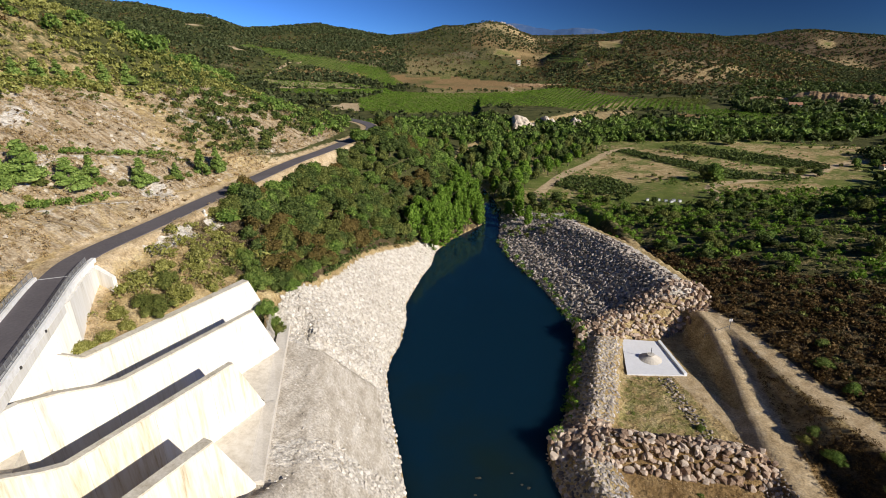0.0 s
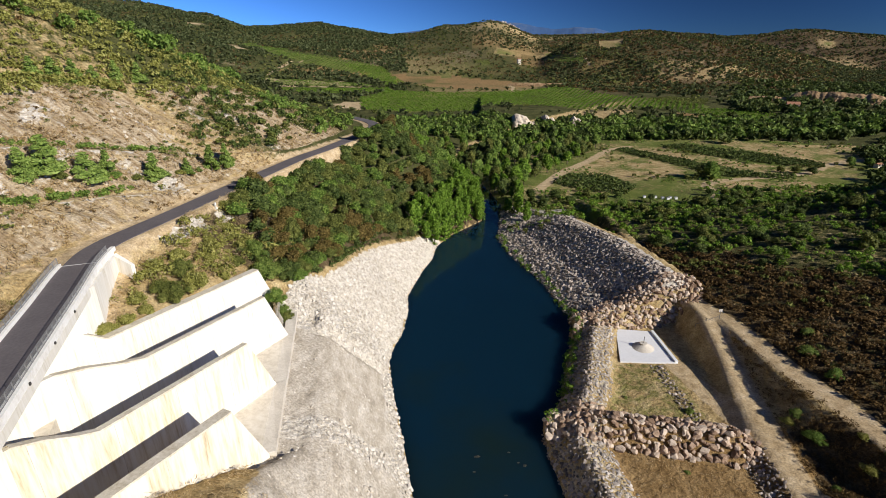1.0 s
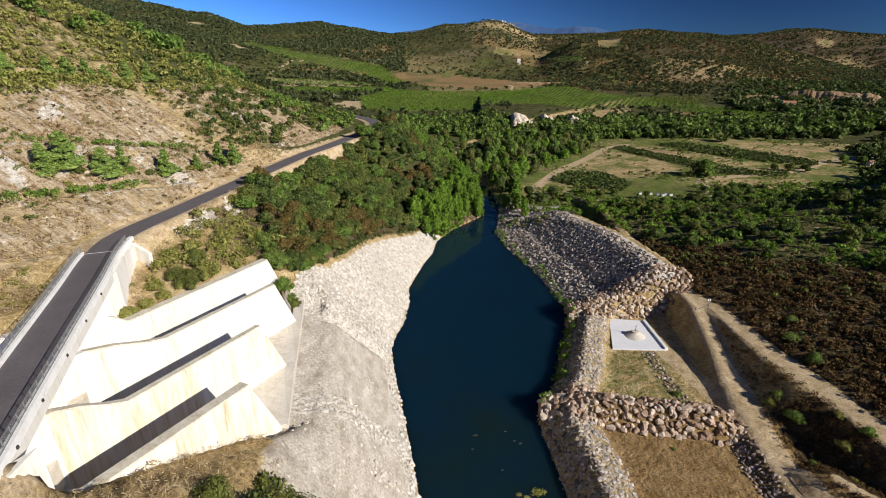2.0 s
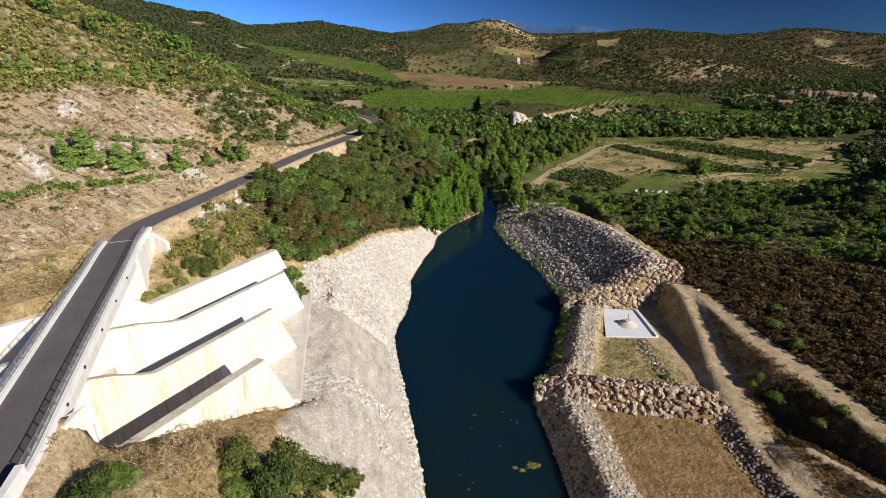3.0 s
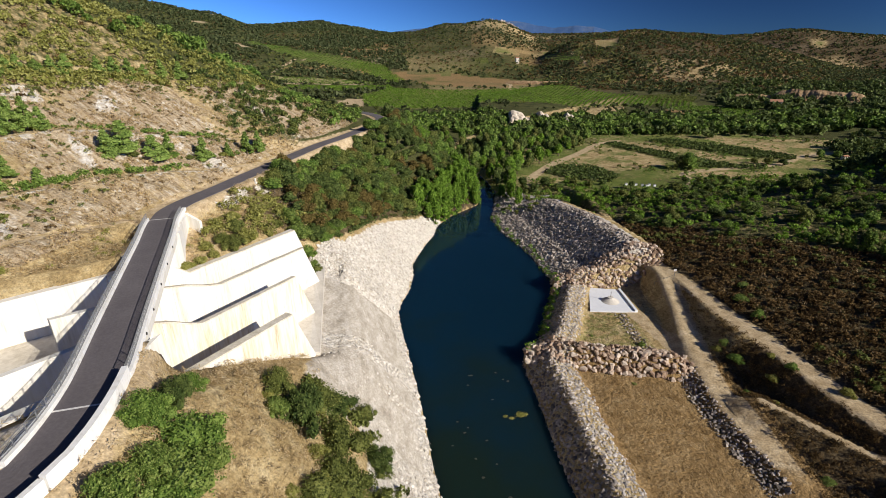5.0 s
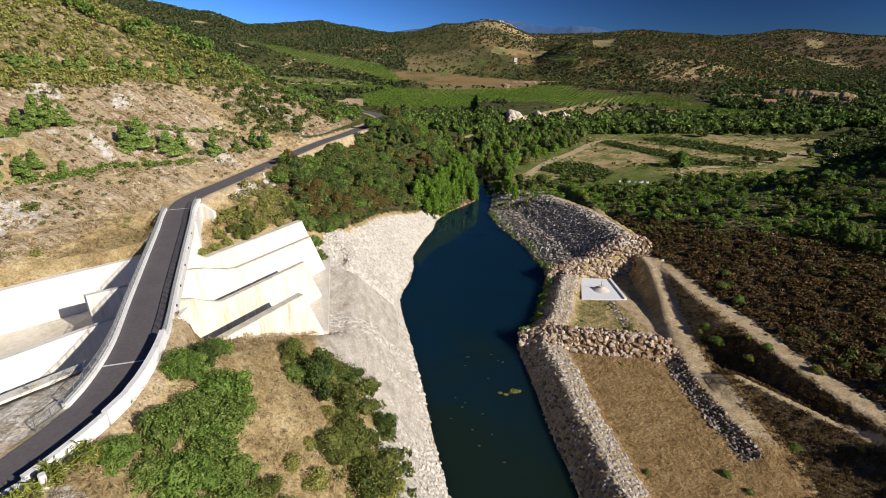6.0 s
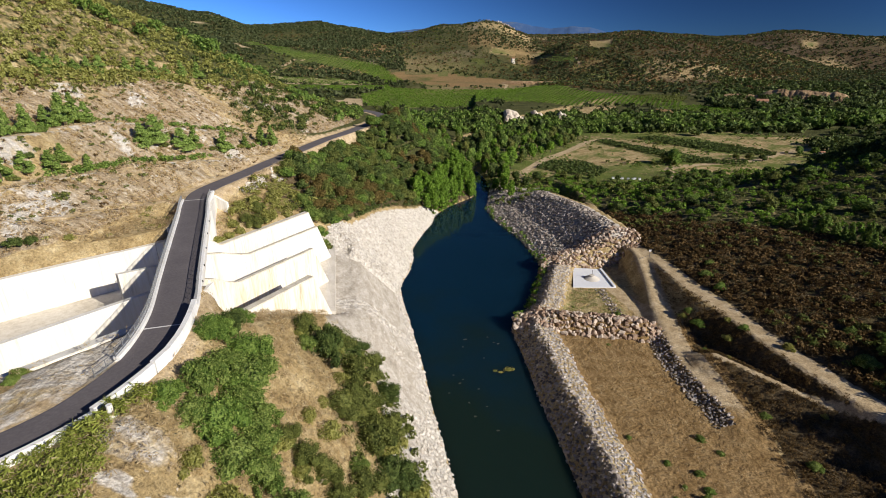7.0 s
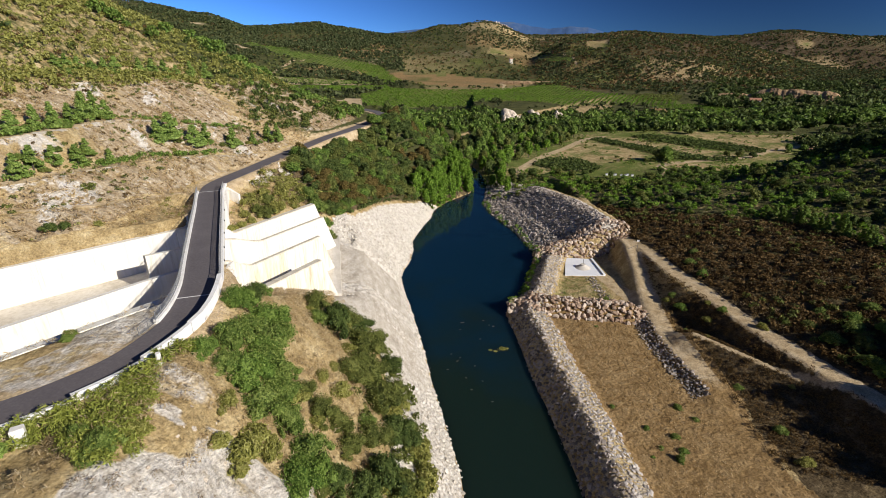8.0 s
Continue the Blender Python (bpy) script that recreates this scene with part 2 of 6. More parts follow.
def water_material():
    m = bpy.data.materials.new("deep_water")
    m.use_nodes = True
    t = m.node_tree
    b = t.nodes["Principled BSDF"]
    b.inputs["Roughness"].default_value, b.inputs["IOR"].default_value = .06, 1.33
    b.subsurface_method = "BURLEY"
    b.inputs["Subsurface Weight"].default_value, b.inputs["Subsurface Scale"].default_value = 1.0, 6.0
    b.inputs["Subsurface Radius"].default_value = (.6, .9, 1.0)
    n, k = t.nodes.new("ShaderNodeTexNoise"), t.nodes.new("ShaderNodeBump")
    n.inputs["Scale"].default_value, n.inputs["Detail"].default_value = 1.2, 4
    k.inputs["Strength"].default_value, k.inputs["Distance"].default_value = .05, .2
    t.links.new(t.nodes.new("ShaderNodeNewGeometry").outputs["Position"], n.inputs["Vector"])
    t.links.new(n.outputs[0], k.inputs["Height"])
    t.links.new(k.outputs[0], b.inputs["Normal"])
    # brown silt of the shallow bed shows through at the downstream end, in drifts
    big, ramp, shallow, part_y = t.nodes.new("ShaderNodeTexNoise"), t.nodes.new("ShaderNodeValToRGB"), t.nodes.new("ShaderNodeMath"), t.nodes.new("ShaderNodeSeparateXYZ")
    spot = t.nodes.new("ShaderNodeNewGeometry").outputs["Position"]
    big.inputs["Scale"].default_value, big.inputs["Detail"].default_value = .045, 5
    t.links.new(spot, big.inputs["Vector"])
    t.links.new(spot, part_y.inputs[0])
    shallow.operation = "MULTIPLY_ADD"
    shallow.inputs[1].default_value = -.006
    t.links.new(part_y.outputs[1], shallow.inputs[0])
    t.links.new(big.outputs[0], shallow.inputs[2])
    ramp.color_ramp.elements[0].color, ramp.color_ramp.elements[1].color = (.0035, .0170, .0320, 1), (.0085, .0175, .0135, 1)
    ramp.color_ramp.elements[0].position, ramp.color_ramp.elements[1].position = .02, .34
    t.links.new(shallow.outputs[0], ramp.inputs[0])
    t.links.new(ramp.outputs[0], b.inputs["Base Color"])
    return m


WATER = water_material()


def ground_material():
    """Ground cover after masks on the mesh: earth, rock, green, heath, crop, stones, soil and grout."""
    m = bpy.data.materials.new("ground_cover")
    m.use_nodes = True
    t = m.node_tree
    n, l = t.nodes, t.links
    bsdf = n["Principled BSDF"]
    bsdf.inputs["Roughness"].default_value, bsdf.inputs["Specular IOR Level"].default_value = .95, .1
    place = n.new("ShaderNodeNewGeometry").outputs["Position"]

    def noise_of(scale, detail=6.0, squash=(1, 1, 1)):
        k, mp = n.new("ShaderNodeTexNoise"), n.new("ShaderNodeMapping")
        mp.inputs["Scale"].default_value = squash
        k.inputs["Scale"].default_value, k.inputs["Detail"].default_value, k.inputs["Roughness"].default_value = scale, detail, .65
        l.new(place, mp.inputs[0])
        l.new(mp.outputs[0], k.inputs["Vector"])
        return k.outputs[0]

    def ramp_of(value, stops, lo=.3, hi=.7):
        r = n.new("ShaderNodeValToRGB")
        for i, c in enumerate(stops):
            at = lo + (hi - lo) * i / (len(stops) - 1)
            e = r.color_ramp.elements[i] if i < 2 else r.color_ramp.elements.new(at)
            e.position, e.color = at, (*c, 1)
        l.new(value, r.inputs[0])
        return r.outputs[0]

    def blend(a, b, value):
        k = n.new("ShaderNodeMix")
        k.data_type = "RGBA"
        l.new(value, k.inputs[0])
        l.new(a, k.inputs[6])
        l.new(b, k.inputs[7])
        return k.outputs[2]

    grass = ramp_of(noise_of(.35), [(.25, .172, .076), (.44, .322, .152), (.60, .475, .262)])
    earth = ramp_of(noise_of(.5), [(.34, .245, .132), (.48, .362, .212), (.59, .470, .305)])
    rock = ramp_of(noise_of(.8, 10, (.22, 1.5, .35)), [(.15, .100, .052), (.29, .208, .118), (.40, .308, .190), (.48, .392, .268), (.64, .565, .455)], .30, .72)
    soil = ramp_of(noise_of(.45), [(.19, .115, .045), (.295, .190, .082), (.39, .268, .128)])
    green = ramp_of(noise_of(.12), [(.040, .044, .014), (.075, .078, .026), (.125, .12, .045)])
    crop = ramp_of(noise_of(.11), [(.095, .115, .030), (.14, .170, .036), (.21, .215, .072)])
    stone = ramp_of(noise_of(.9, 8), [(.38, .325, .25), (.60, .54, .45), (.75, .70, .61)])
    heath = ramp_of(noise_of(.4), [(.050, .036, .018), (.100, .071, .036), (.175, .130, .072)])
    grout = ramp_of(noise_of(.55, 8, (1, .45, 1)), [(.32, .275, .21), (.46, .405, .325), (.60, .545, .46)])
    edge = noise_of(.6)
    colour = grass
    masks = n.new("ShaderNodeAttribute")
    masks.attribute_name = "cover"
    extra = n.new("ShaderNodeAttribute")
    extra.attribute_name = "cover_two"
    split, split_two = n.new("ShaderNodeSeparateColor"), n.new("ShaderNodeSeparateColor")
    l.new(masks.outputs["Color"], split.inputs[0])
    l.new(extra.outputs["Color"], split_two.inputs[0])
    for kind, channel in ((heath, masks.outputs["Alpha"]), (green, split.outputs[2]), (rock, split.outputs[1]), (crop, split_two.outputs[0]), (soil, split_two.outputs[2]), (earth, split.outputs[0]), (stone, split_two.outputs[1]), (grout, extra.outputs["Alpha"])):
        add, cut = n.new("ShaderNodeMath"), n.new("ShaderNodeMapRange")
        l.new(edge, add.inputs[0])
        l.new(channel, add.inputs[1])
        cut.inputs[1].default_value, cut.inputs[2].default_value = .88, 1.12
        l.new(add.outputs[0], cut.inputs[0])
        colour = blend(colour, kind, cut.outputs[0])
    mottle, dots = n.new("ShaderNodeMapRange"), n.new("ShaderNodeMix")
    mottle.inputs[1].default_value, mottle.inputs[2].default_value, mottle.inputs[3].default_value, mottle.inputs[4].default_value = .32, .68, .62, 1.28
    l.new(noise_of(3.2, 5), mottle.inputs[0])
    dots.data_type, dots.blend_type = "RGBA", "MULTIPLY"
    dots.inputs[0].default_value = 1.0
    l.new(colour, dots.inputs[6])
    l.new(mottle.outputs[0], dots.inputs[7])
    l.new(dots.outputs[2], bsdf.inputs["Base Color"])
    b = n.new("ShaderNodeBump")
    b.inputs["Distance"].default_value = .9
    # trodden earth and grout are smoother than the rest
    worn, relief = n.new("ShaderNodeMath"), n.new("ShaderNodeMapRange")
    worn.operation = "MAXIMUM"
    l.new(split.outputs[0], worn.inputs[0])
    l.new(extra.outputs["Alpha"], worn.inputs[1])
    relief.inputs[1].default_value, relief.inputs[2].default_value, relief.inputs[3].default_value, relief.inputs[4].default_value = .2, .8, 1.0, .28
    l.new(worn.outputs[0], relief.inputs[0])
    l.new(relief.outputs[0], b.inputs["Strength"])
    l.new(noise_of(.9, 9, (1, 1, 1.8)), b.inputs["Height"])
    l.new(b.outputs[0], bsdf.inputs["Normal"])
    return m


GROUND = ground_material()

# ---- the plan ----
LEFT_SHORE = np.array([(-120, 8), (-60, 6), (0, 2.8), (12, 1.9), (22, -.1), (36, -2.9), (47, -4.7), (57, -6.6), (68, -8.9), (78.5, -11.2), (87.4, -12.7), (92, -12.5), (99.5, -10.8), (110, -10.1), (117.7, -10.9), (124, -9.9), (136, -7.4), (145, -4.7), (156, -3.6), (168, 2), (184, 14), (202, 14.5), (225, 12), (280, 2), (340, 18), (420, 60), (600, 260), (900, 700)])
RIGHT_SHORE = np.array([(-120, 26), (-60, 24), (5, 20.5), (14, 19.9), (25, 19), (38, 17.6), (52, 16.8), (60, 15.9), (66, 16.4), (74, 20.9), (87, 25), (100, 29.7), (105, 30), (115, 28.8), (131, 25.7), (148, 20.5), (164, 18.0), (187, 21.5), (205, 23.5), (225, 21), (280, 11), (340, 28), (420, 72), (600, 275), (900, 715)])
ROAD = polyline([(-130, -85), (-70, -37), (-46, -19.4), (-39.3, -13.9), (-36.0, -10.6), (-32.9, -5.9), (-31.4, .2), (-31.4, 4.6), (-33.3, 12.4), (-37.75, 23.7), (-43.3, 37.8), (-48.3, 50.6), (-53.2, 63.0), (-54.8, 72), (-52.3, 87), (-49.4, 105), (-46.3, 122), (-42.4, 143), (-38, 158), (-33, 180), (-29.5, 202), (-32, 222), (-46, 246), (-80, 290), (-130, 350)], 1.5)
ROAD_Z = 33.6
FOOT = np.array([(-150, -50), (-101, -5), (-71.5, 23.5), (-62, 32.6), (-59, 42), (-58, 58), (-59, 68), (-56.3, 80), (-53.4, 95), (-50.8, 113), (-47, 132), (-44, 144), (-40, 158), (-36, 180), (-33, 205), (-38, 228), (-52, 246), (-85, 290), (-140, 350), (-300, 500)], float)
TRACK_UP = polyline([(56, 106), (58, 98), (60.6, 88), (61.8, 75), (64, 63), (65.2, 54.5), (66.2, 46.8), (67.8, 39), (69.5, 32.5), (71.3, 25.3), (73.2, 19.4), (79, 0), (95, -50)], 3)
CREST = np.array([(54.5, 45.6), (55.9, 43.6), (59.6, 38.4), (63.2, 33), (67.8, 26.7), (71.0, 22.4)])
# benches of the cut: distance from the foot and height over the road, by y
BENCHES = [([-60, 33, 41, 54, 63, 70], [9.6, 9.2, 5.6, 3.1, .4, .1], [4.9, 4.7, 3.4, 1.3, .1, 0], 1.2), ([-60, 47, 63, 82, 97, 112, 125], [15.2, 15.2, 12.6, 9.6, 5.0, 1.2, .3], [8.3, 8.3, 6.8, 4.8, 1.9, .3, .1], 1.7), ([-60, 77, 88, 110, 135, 150], [22.6, 22.2, 21.3, 15.0, 5.0, 2.0], [16.6, 15.0, 13.1, 8.0, 3.0, 1.0], 1.5), ([-60, 100, 122, 140, 160], [38.8, 38.8, 36.6, 30, 22], [24.5, 24.5, 22.2, 16, 12], 2.0)]
PALE_SLOPE = [(-30, -28), (-28.3, -18.4), (-25.6, -17.0), (-25.4, -12.8), (-23.3, -9.8), (-21.2, -10.6), (-20.0, -10.4), (-17.4, -9.4), (-14.2, -13), (-11, -28)]
TRACK_DOWN = polyline([(57.5, 95), (56, 84), (54, 73), (52, 62), (50.2, 50), (50.8, 38), (51.5, 29), (50, 18)], 3)
TRACK_PAD = polyline([(46, 84), (48, 74), (50.5, 62)], 3)
VINE_PLOTS = [[(-101, 617), (-66, 689), (-5, 668), (53, 658), (128, 672), (179, 592), (220, 543), (245, 481), (236, 462), (177, 480), (124, 490), (72, 520), (8, 520), (-41, 520), (-86, 540)], [(-425, 1110), (-423, 1190), (-276, 990), (-173, 985), (-109, 959), (-101, 814), (-211, 869), (-275, 903), (-393, 1070)], [(-189, 952), (-108, 953), (-54, 773), (-77, 733), (-138, 874)], [(208, 542), (243, 563), (266, 526), (244, 485), (208, 496)], [(207, 467), (247, 463), (274, 421), (290, 369), (304, 345), (278, 351), (270, 384), (241, 412), (210, 449)], [(56, 1010), (88, 999), (82, 952), (62, 971)], [(190, 1019), (213, 930), (222, 838), (215, 815), (199, 861)], [(-230, 662), (-76, 720), (-64, 672), (-159, 636)]]
DRY_PLOTS = [[(122, 321), (139, 326), (157, 290), (175, 267), (186, 250), (158, 249), (139, 282)], [(134, 231), (182, 226), (165, 209), (122, 212)], [(60, 262), (92, 236), (120, 246), (127, 268), (104, 312)], [(205, 262), (260, 270), (300, 300), (180, 330)]]
PALE_PLOTS = [[(-395, 960), (-425, 1110), (-340, 946), (-341, 900)], [(-586, 1255), (-572, 1298), (-523, 1256), (-551, 1229)], [(-690, 1515), (-640, 1560), (-580, 1540), (-588, 1479)], [(-128, 581), (-94, 596), (-86, 537), (-116, 556)]]
LEA_PLOTS = [[(830, 1205), (874, 1198), (865, 1174), (822, 1182)], [(899, 1143), (960, 1131), (940, 1105), (893, 1126)], [(97, 1085), (228, 1106), (206, 1048), (105, 1041)], [(277, 991), (319, 961), (287, 870), (268, 919)]]
STRIPED_PLOT = [(-249, 717), (-212, 729), (-154, 757), (-104, 753), (-91, 729), (-213, 677)]
RED_PLOTS = [[(-95, 923), (-44, 884), (13, 862), (65, 813), (96, 775), (131, 689), (69, 672), (10, 702), (-75, 794)], [(200, 449), (223, 434), (245, 411), (219, 415)], [(242, 707), (301, 698), (252, 578), (233, 613)], [(-367, 1294), (-320, 1355), (-229, 1022), (-270, 996)], [(-231, 1179), (-137, 1372), (-97, 1070), (-187, 997)], [(-243, 786), (-212, 874), (-121, 889), (-121, 816), (-217, 750)], [(330, 560), (414, 612), (365, 520), (318, 522)]]
VALLEY_PATHS = [polyline(p, 6) for p in ([(41, 219), (49, 234), (61, 256), (83, 286), (104, 319), (121, 330)], [(108, 190), (111, 197), (117, 207), (120, 223), (129, 231), (149, 237), (183, 246), (199, 260), (227, 273), (300, 285)], [(-252, 700), (-250, 751), (-245, 794), (-249, 855), (-231, 896)], [(69, 735), (92, 715), (85, 652)], [(215, 935), (228, 890), (220, 812)])]
TOP_Y, TOP_L = [70, 80, 86, 93, 109, 123, 130, 141, 152, 158, 162], [21, 20, 16.9, 13.8, 12.2, 9.7, 8.5, 6.9, 5.2, 3, -1]
ROUGH_BAND = np.array([(-21, 49.5), (-16, 52), (-11, 53.5), (-5, 57.5)])
FOLD = np.array([(-29, 76.2), (-23.3, 76.2), (-19.1, 78), (-14.7, 80.7), (-12.0, 82.0)])
DIR = np.array((.44, .898))
SIDE = np.array((.898, -.44))
CHUTE_O = np.array((-35.9, 36.0))
CHUTE = [(-101.2, -4.4), (-71.9, 23.7), (-52.2, 42.4), (-47.3, 52.0), (-32.6, 81.3), (-22.0, 43.4), (-33.9, 19.2), (-38.6, 12.9), (-74.6, -32.4)]


def chute_place(along, n):
    return tuple(CHUTE_O + along * DIR + n * SIDE)


def chute_floor(x, y):
    along = (x - CHUTE_O[0]) * DIR[0] + (y - CHUTE_O[1]) * DIR[1]
    n = (x - CHUTE_O[0]) * SIDE[0] + (y - CHUTE_O[1]) * SIDE[1]
    back = np.maximum(0, 23.7 - 1.32 * n - along)
    return np.interp(back, [0, 27, 42, 60], [16.7, 17.7, 24.4, 24.9])


def skyline(az):
    """Height of the far ridges over the eye's level, in degrees, by the compass angle from the valley's axis."""
    return np.interp(az, [-70, -48, -37, -28.2, -24.7, -22.8, -19.9, -16.1, -12.9, -8.4, -5.5, -2.6, .3, 2.7, 4.4, 6.2, 7.9, 9.4, 15.3, 20.6, 25.6, 27.5, 29.8, 32.3, 34.3, 36.3, 38.9, 55, 80], [6, 5.6, 5.4, 4.65, 3.9, 3.9, 3.05, 3.25, 3.05, 2.3, 1.9, 1.92, 2.3, 2.45, 2.7, 2.6, 2.1, 1.6, 1.54, 1.6, 1.2, 1.0, 1.05, 1.3, 1.25, 1.0, .7, 1.2, 2])


def near_crest(az):
    """The same for the scrubby hill that stands before them on the right."""
    return np.interp(az, [4, 10, 14, 20.6, 25.6, 29.4, 31.7, 33.5, 36.9, 39.7, 50], [-3.2, -.6, 1.1, 1.68, 1.25, .57, -.05, -.58, -1.75, -2.7, -3.2])


def cut_profile(s, y):
    """Height of the benched cut over the road, s metres in from its foot."""
    at, up = [np.zeros_like(y)], [np.zeros_like(y)]
    for ys, ss, zs, half in BENCHES:
        c, z = np.interp(y, ys, ss), np.interp(y, ys, zs)
        for k, lift in ((-half, -.12), (half, .12)):
            at.append(np.maximum(at[-1] + .35, c + k))
            up.append(np.maximum(up[-1], z + lift))
    at.append(np.maximum(at[-1] + 1, 42.0))
    up.append(np.maximum(up[-1], 25.4))
    out = np.zeros_like(s)
    for a, b, za, zb in zip(at[:-1], at[1:], up[:-1], up[1:]):
        t = np.clip((s - a) / (b - a), 0, 1)
        out = out + (zb - za) * t
    return out


def bench_gap(s, y):
    """Distance from the middle of the nearest bench, in half widths."""
    return np.min([np.abs(s - np.interp(y, ys, ss)) / half for ys, ss, zs, half in BENCHES], axis=0)


def height(x, y):
    x, y = np.asarray(x, float), np.asarray(y, float)
    xl, xr = np.interp(y, LEFT_SHORE[:, 0], LEFT_SHORE[:, 1]), np.interp(y, RIGHT_SHORE[:, 0], RIGHT_SHORE[:, 1])
    # left bank
    l = xl - x
    a = np.interp(l, [-3, 0, 28, 30, 60], [-3, 0, 32, 33.3, 33.6])
    b = np.interp(l, [-3, 0, 11, 17, 22, 34, 60], [-3, 0, 13.4, 16.4, 19.5, 32.6, 33.6])
    c = np.interp(l, [-3, 0, 15, 24, 34, 36, 60], [-3, 0, 19.5, 25, 31.5, 33.2, 33.6])
    d = np.interp(l, [-3, 0, 12, 36, 60], [-3, 0, 12, 32.8, 33.6])
    left = a + (b - a) * smooth(33, 44, y)
    left = left + (c - left) * smooth(72, 86, y)
    left = left + (d - left) * smooth(128, 150, y)
    left = left + (value_noise(x, y, 7, 3) * .9 + value_noise(x, y, 2.7, 4) * .35) * smooth(10, 20, l) * smooth(60, 30, l)
    # the fold between the grouted slope and the cone of riprap
    fold, _ = near_line(x, y, FOLD)
    left = left + (-1.5 * np.exp(-(fold / .9) ** 2) + .7 * smooth(.3, 2.2, fold) * smooth(16, 4, fold)) * smooth(0, 2, l) * smooth(19, 16, l) * smooth(66, 72, y)
    along = (x - CHUTE_O[0]) * DIR[0] + (y - CHUTE_O[1]) * DIR[1]
    n_out = (x - CHUTE_O[0]) * SIDE[0] + (y - CHUTE_O[1]) * SIDE[1] - 8.6
    beside = np.interp(along, [-22, -14, -4, 9, 13], [33.3, 29.2, 24.6, 18.2, 16.2]) + .12 * np.maximum(n_out - 1, 0)
    left = np.where((n_out > -1.5) & (along < 16) & (y > -2), np.minimum(left, beside), left)
    off, _ = near_line(x, y, np.array([(-76.0, -33.6), (-38.6, 12.9), (-33.0, 20.4)]))
    left = np.where((y > -32) & (y < 20) & (off < 1) & (off > -9), np.minimum(left, 30.9 + .5 * np.maximum(-off - .6, 0)), left)
    past = along - (23.7 - 1.32 * (n_out + 8.6))
    left = np.where((past > -2) & (past < 12) & (n_out < 2) & (n_out > -27) & (y > 36) & (y < 86), np.minimum(left, 16.25 - .22 * np.maximum(past, 0) + .9 * np.maximum(past - 8, 0) + .9 * np.maximum(y - 79, 0)), left)
    behind = 26.1 + .42 * np.maximum(-n_out - 26.0, 0) + .3 * np.maximum(along - 30, 0) * 0
    left = np.where((n_out < -24.6) & (along > 6) & (along < 46), np.minimum(left, behind + .5 * np.maximum(along - 36, 0)), left)
    left = left + inside(x, y, PALE_SLOPE) * (np.abs(value_noise(x + .6 * y, y, 3.1, 81)) * .9 + value_noise(x, y, 1.6, 82) * .35 - .5)
    # beyond the bend the left bank falls away to the valley floor
    left = np.where(y > 215, left * (1 - .85 * smooth(215, 330, y + .25 * l)) + 2 * smooth(215, 330, y), left)
    # the hill above the road, cut into benches, that ends in a spur
    s, run = near_line(x, y, FOOT)
    s = np.where(y < -50, -np.abs(s) - 3, s)
    fall = 1 - .97 * smooth(105, 300, y + .35 * np.maximum(s - 30, 0))
    cut = cut_profile(s + .6 * value_noise(x, y, 9, 21) * smooth(2, 6, s), y)
    high = np.interp(s, [42, 60, 120, 220, 500, 900], [0, 17.2, 55.2, 88, 113, 143])
    calm = smooth(.9, 1.5, bench_gap(s, y))
    rocky = (value_noise(x, y, 3.6, 8) * .5 + value_noise(run + .6 * s, s * .15, 2.1, 9) * .9 + value_noise(x, y, 1.3, 10) * .3) * smooth(.5, 3, s) * smooth(40, 34, s) * calm
    hill = ROAD_Z + (cut + rocky) * (1 - .75 * smooth(150, 250, y)) + high * fall + fbm(x, y, 30, 3, 31) * 1.0 * smooth(40, 50, s)
    low_side = smooth(-2.0, 0.0, s)
    z_left = left + (np.maximum(hill, left * 0 + 2) - left) * low_side
    # right bank: a stone berm, the flat, the benched embankment
    r = x - xr
    berm = np.interp(r, [-3, 0, 4.6, 5.2, 8.6, 10.4], [-2.5, 0, 3.2, 3.3, 2.5, 1.2])
    flat = np.where(r < 10.4, berm, 1.2 + .15 * value_noise(x, y, 8, 5) + .06 * value_noise(x, y, 1.1, 6))
    xd = np.interp(y, TRACK_DOWN[::-1, 1], TRACK_DOWN[::-1, 0])
    zd = np.interp(y, [20, 30, 58, 70, 95, 110], [1.2, 2.4, 2.6, 3.0, 6.4, 6.6])
    xu = np.interp(y, TRACK_UP[::-1, 1], TRACK_UP[::-1, 0])
    rise = np.interp(x - xu, [0, 3, 10, 35, 60, 110, 190, 400], [0, .2, 1.4, 6.5, 8.5, 22, 42, 60])
    up = 6.5 + rise * (1 - .92 * smooth(118, 200, y - .1 * x)) - 3.5 * smooth(110, 190, y)
    down = flat + (zd - flat) * smooth(-5.2, -1.4, x - xd)
    gap = np.clip((x - xd - 1.4) / np.maximum(xu - 1.5 - xd - 1.4, .3), 0, 1)
    steep, bench = gap * gap * (3 - 2 * gap), np.interp(gap, [0, .1, .76, 1], [0, .1, .36, 1])
    right = down + (up - down) * (steep + (bench - steep) * smooth(62, 48, y))
    # a low ridge of earth between the two tracks
    dc, _ = near_line(x, y, CREST)
    ridge_z = 4.5 - np.where(dc > 0, .55, .36) * np.maximum(np.abs(dc) - .5, 0)
    bank = up - .72 * np.maximum(xu - 1.8 - x, 0)
    open_side = np.where(x > xu - 2, up, np.maximum(np.maximum(down * (1 - smooth(xd + 1.5, xd + 5, x)) + np.minimum(down, 1.7) * smooth(xd + 1.5, xd + 5, x), ridge_z), bank))
    right = right + (open_side - right) * smooth(64, 54, y) * (x > xd)
    right = right + (value_noise(x, y, 4.5, 12) * .35 + value_noise(x, y, 1.4, 13) * .15) * smooth(2.5, 5, x - xu)
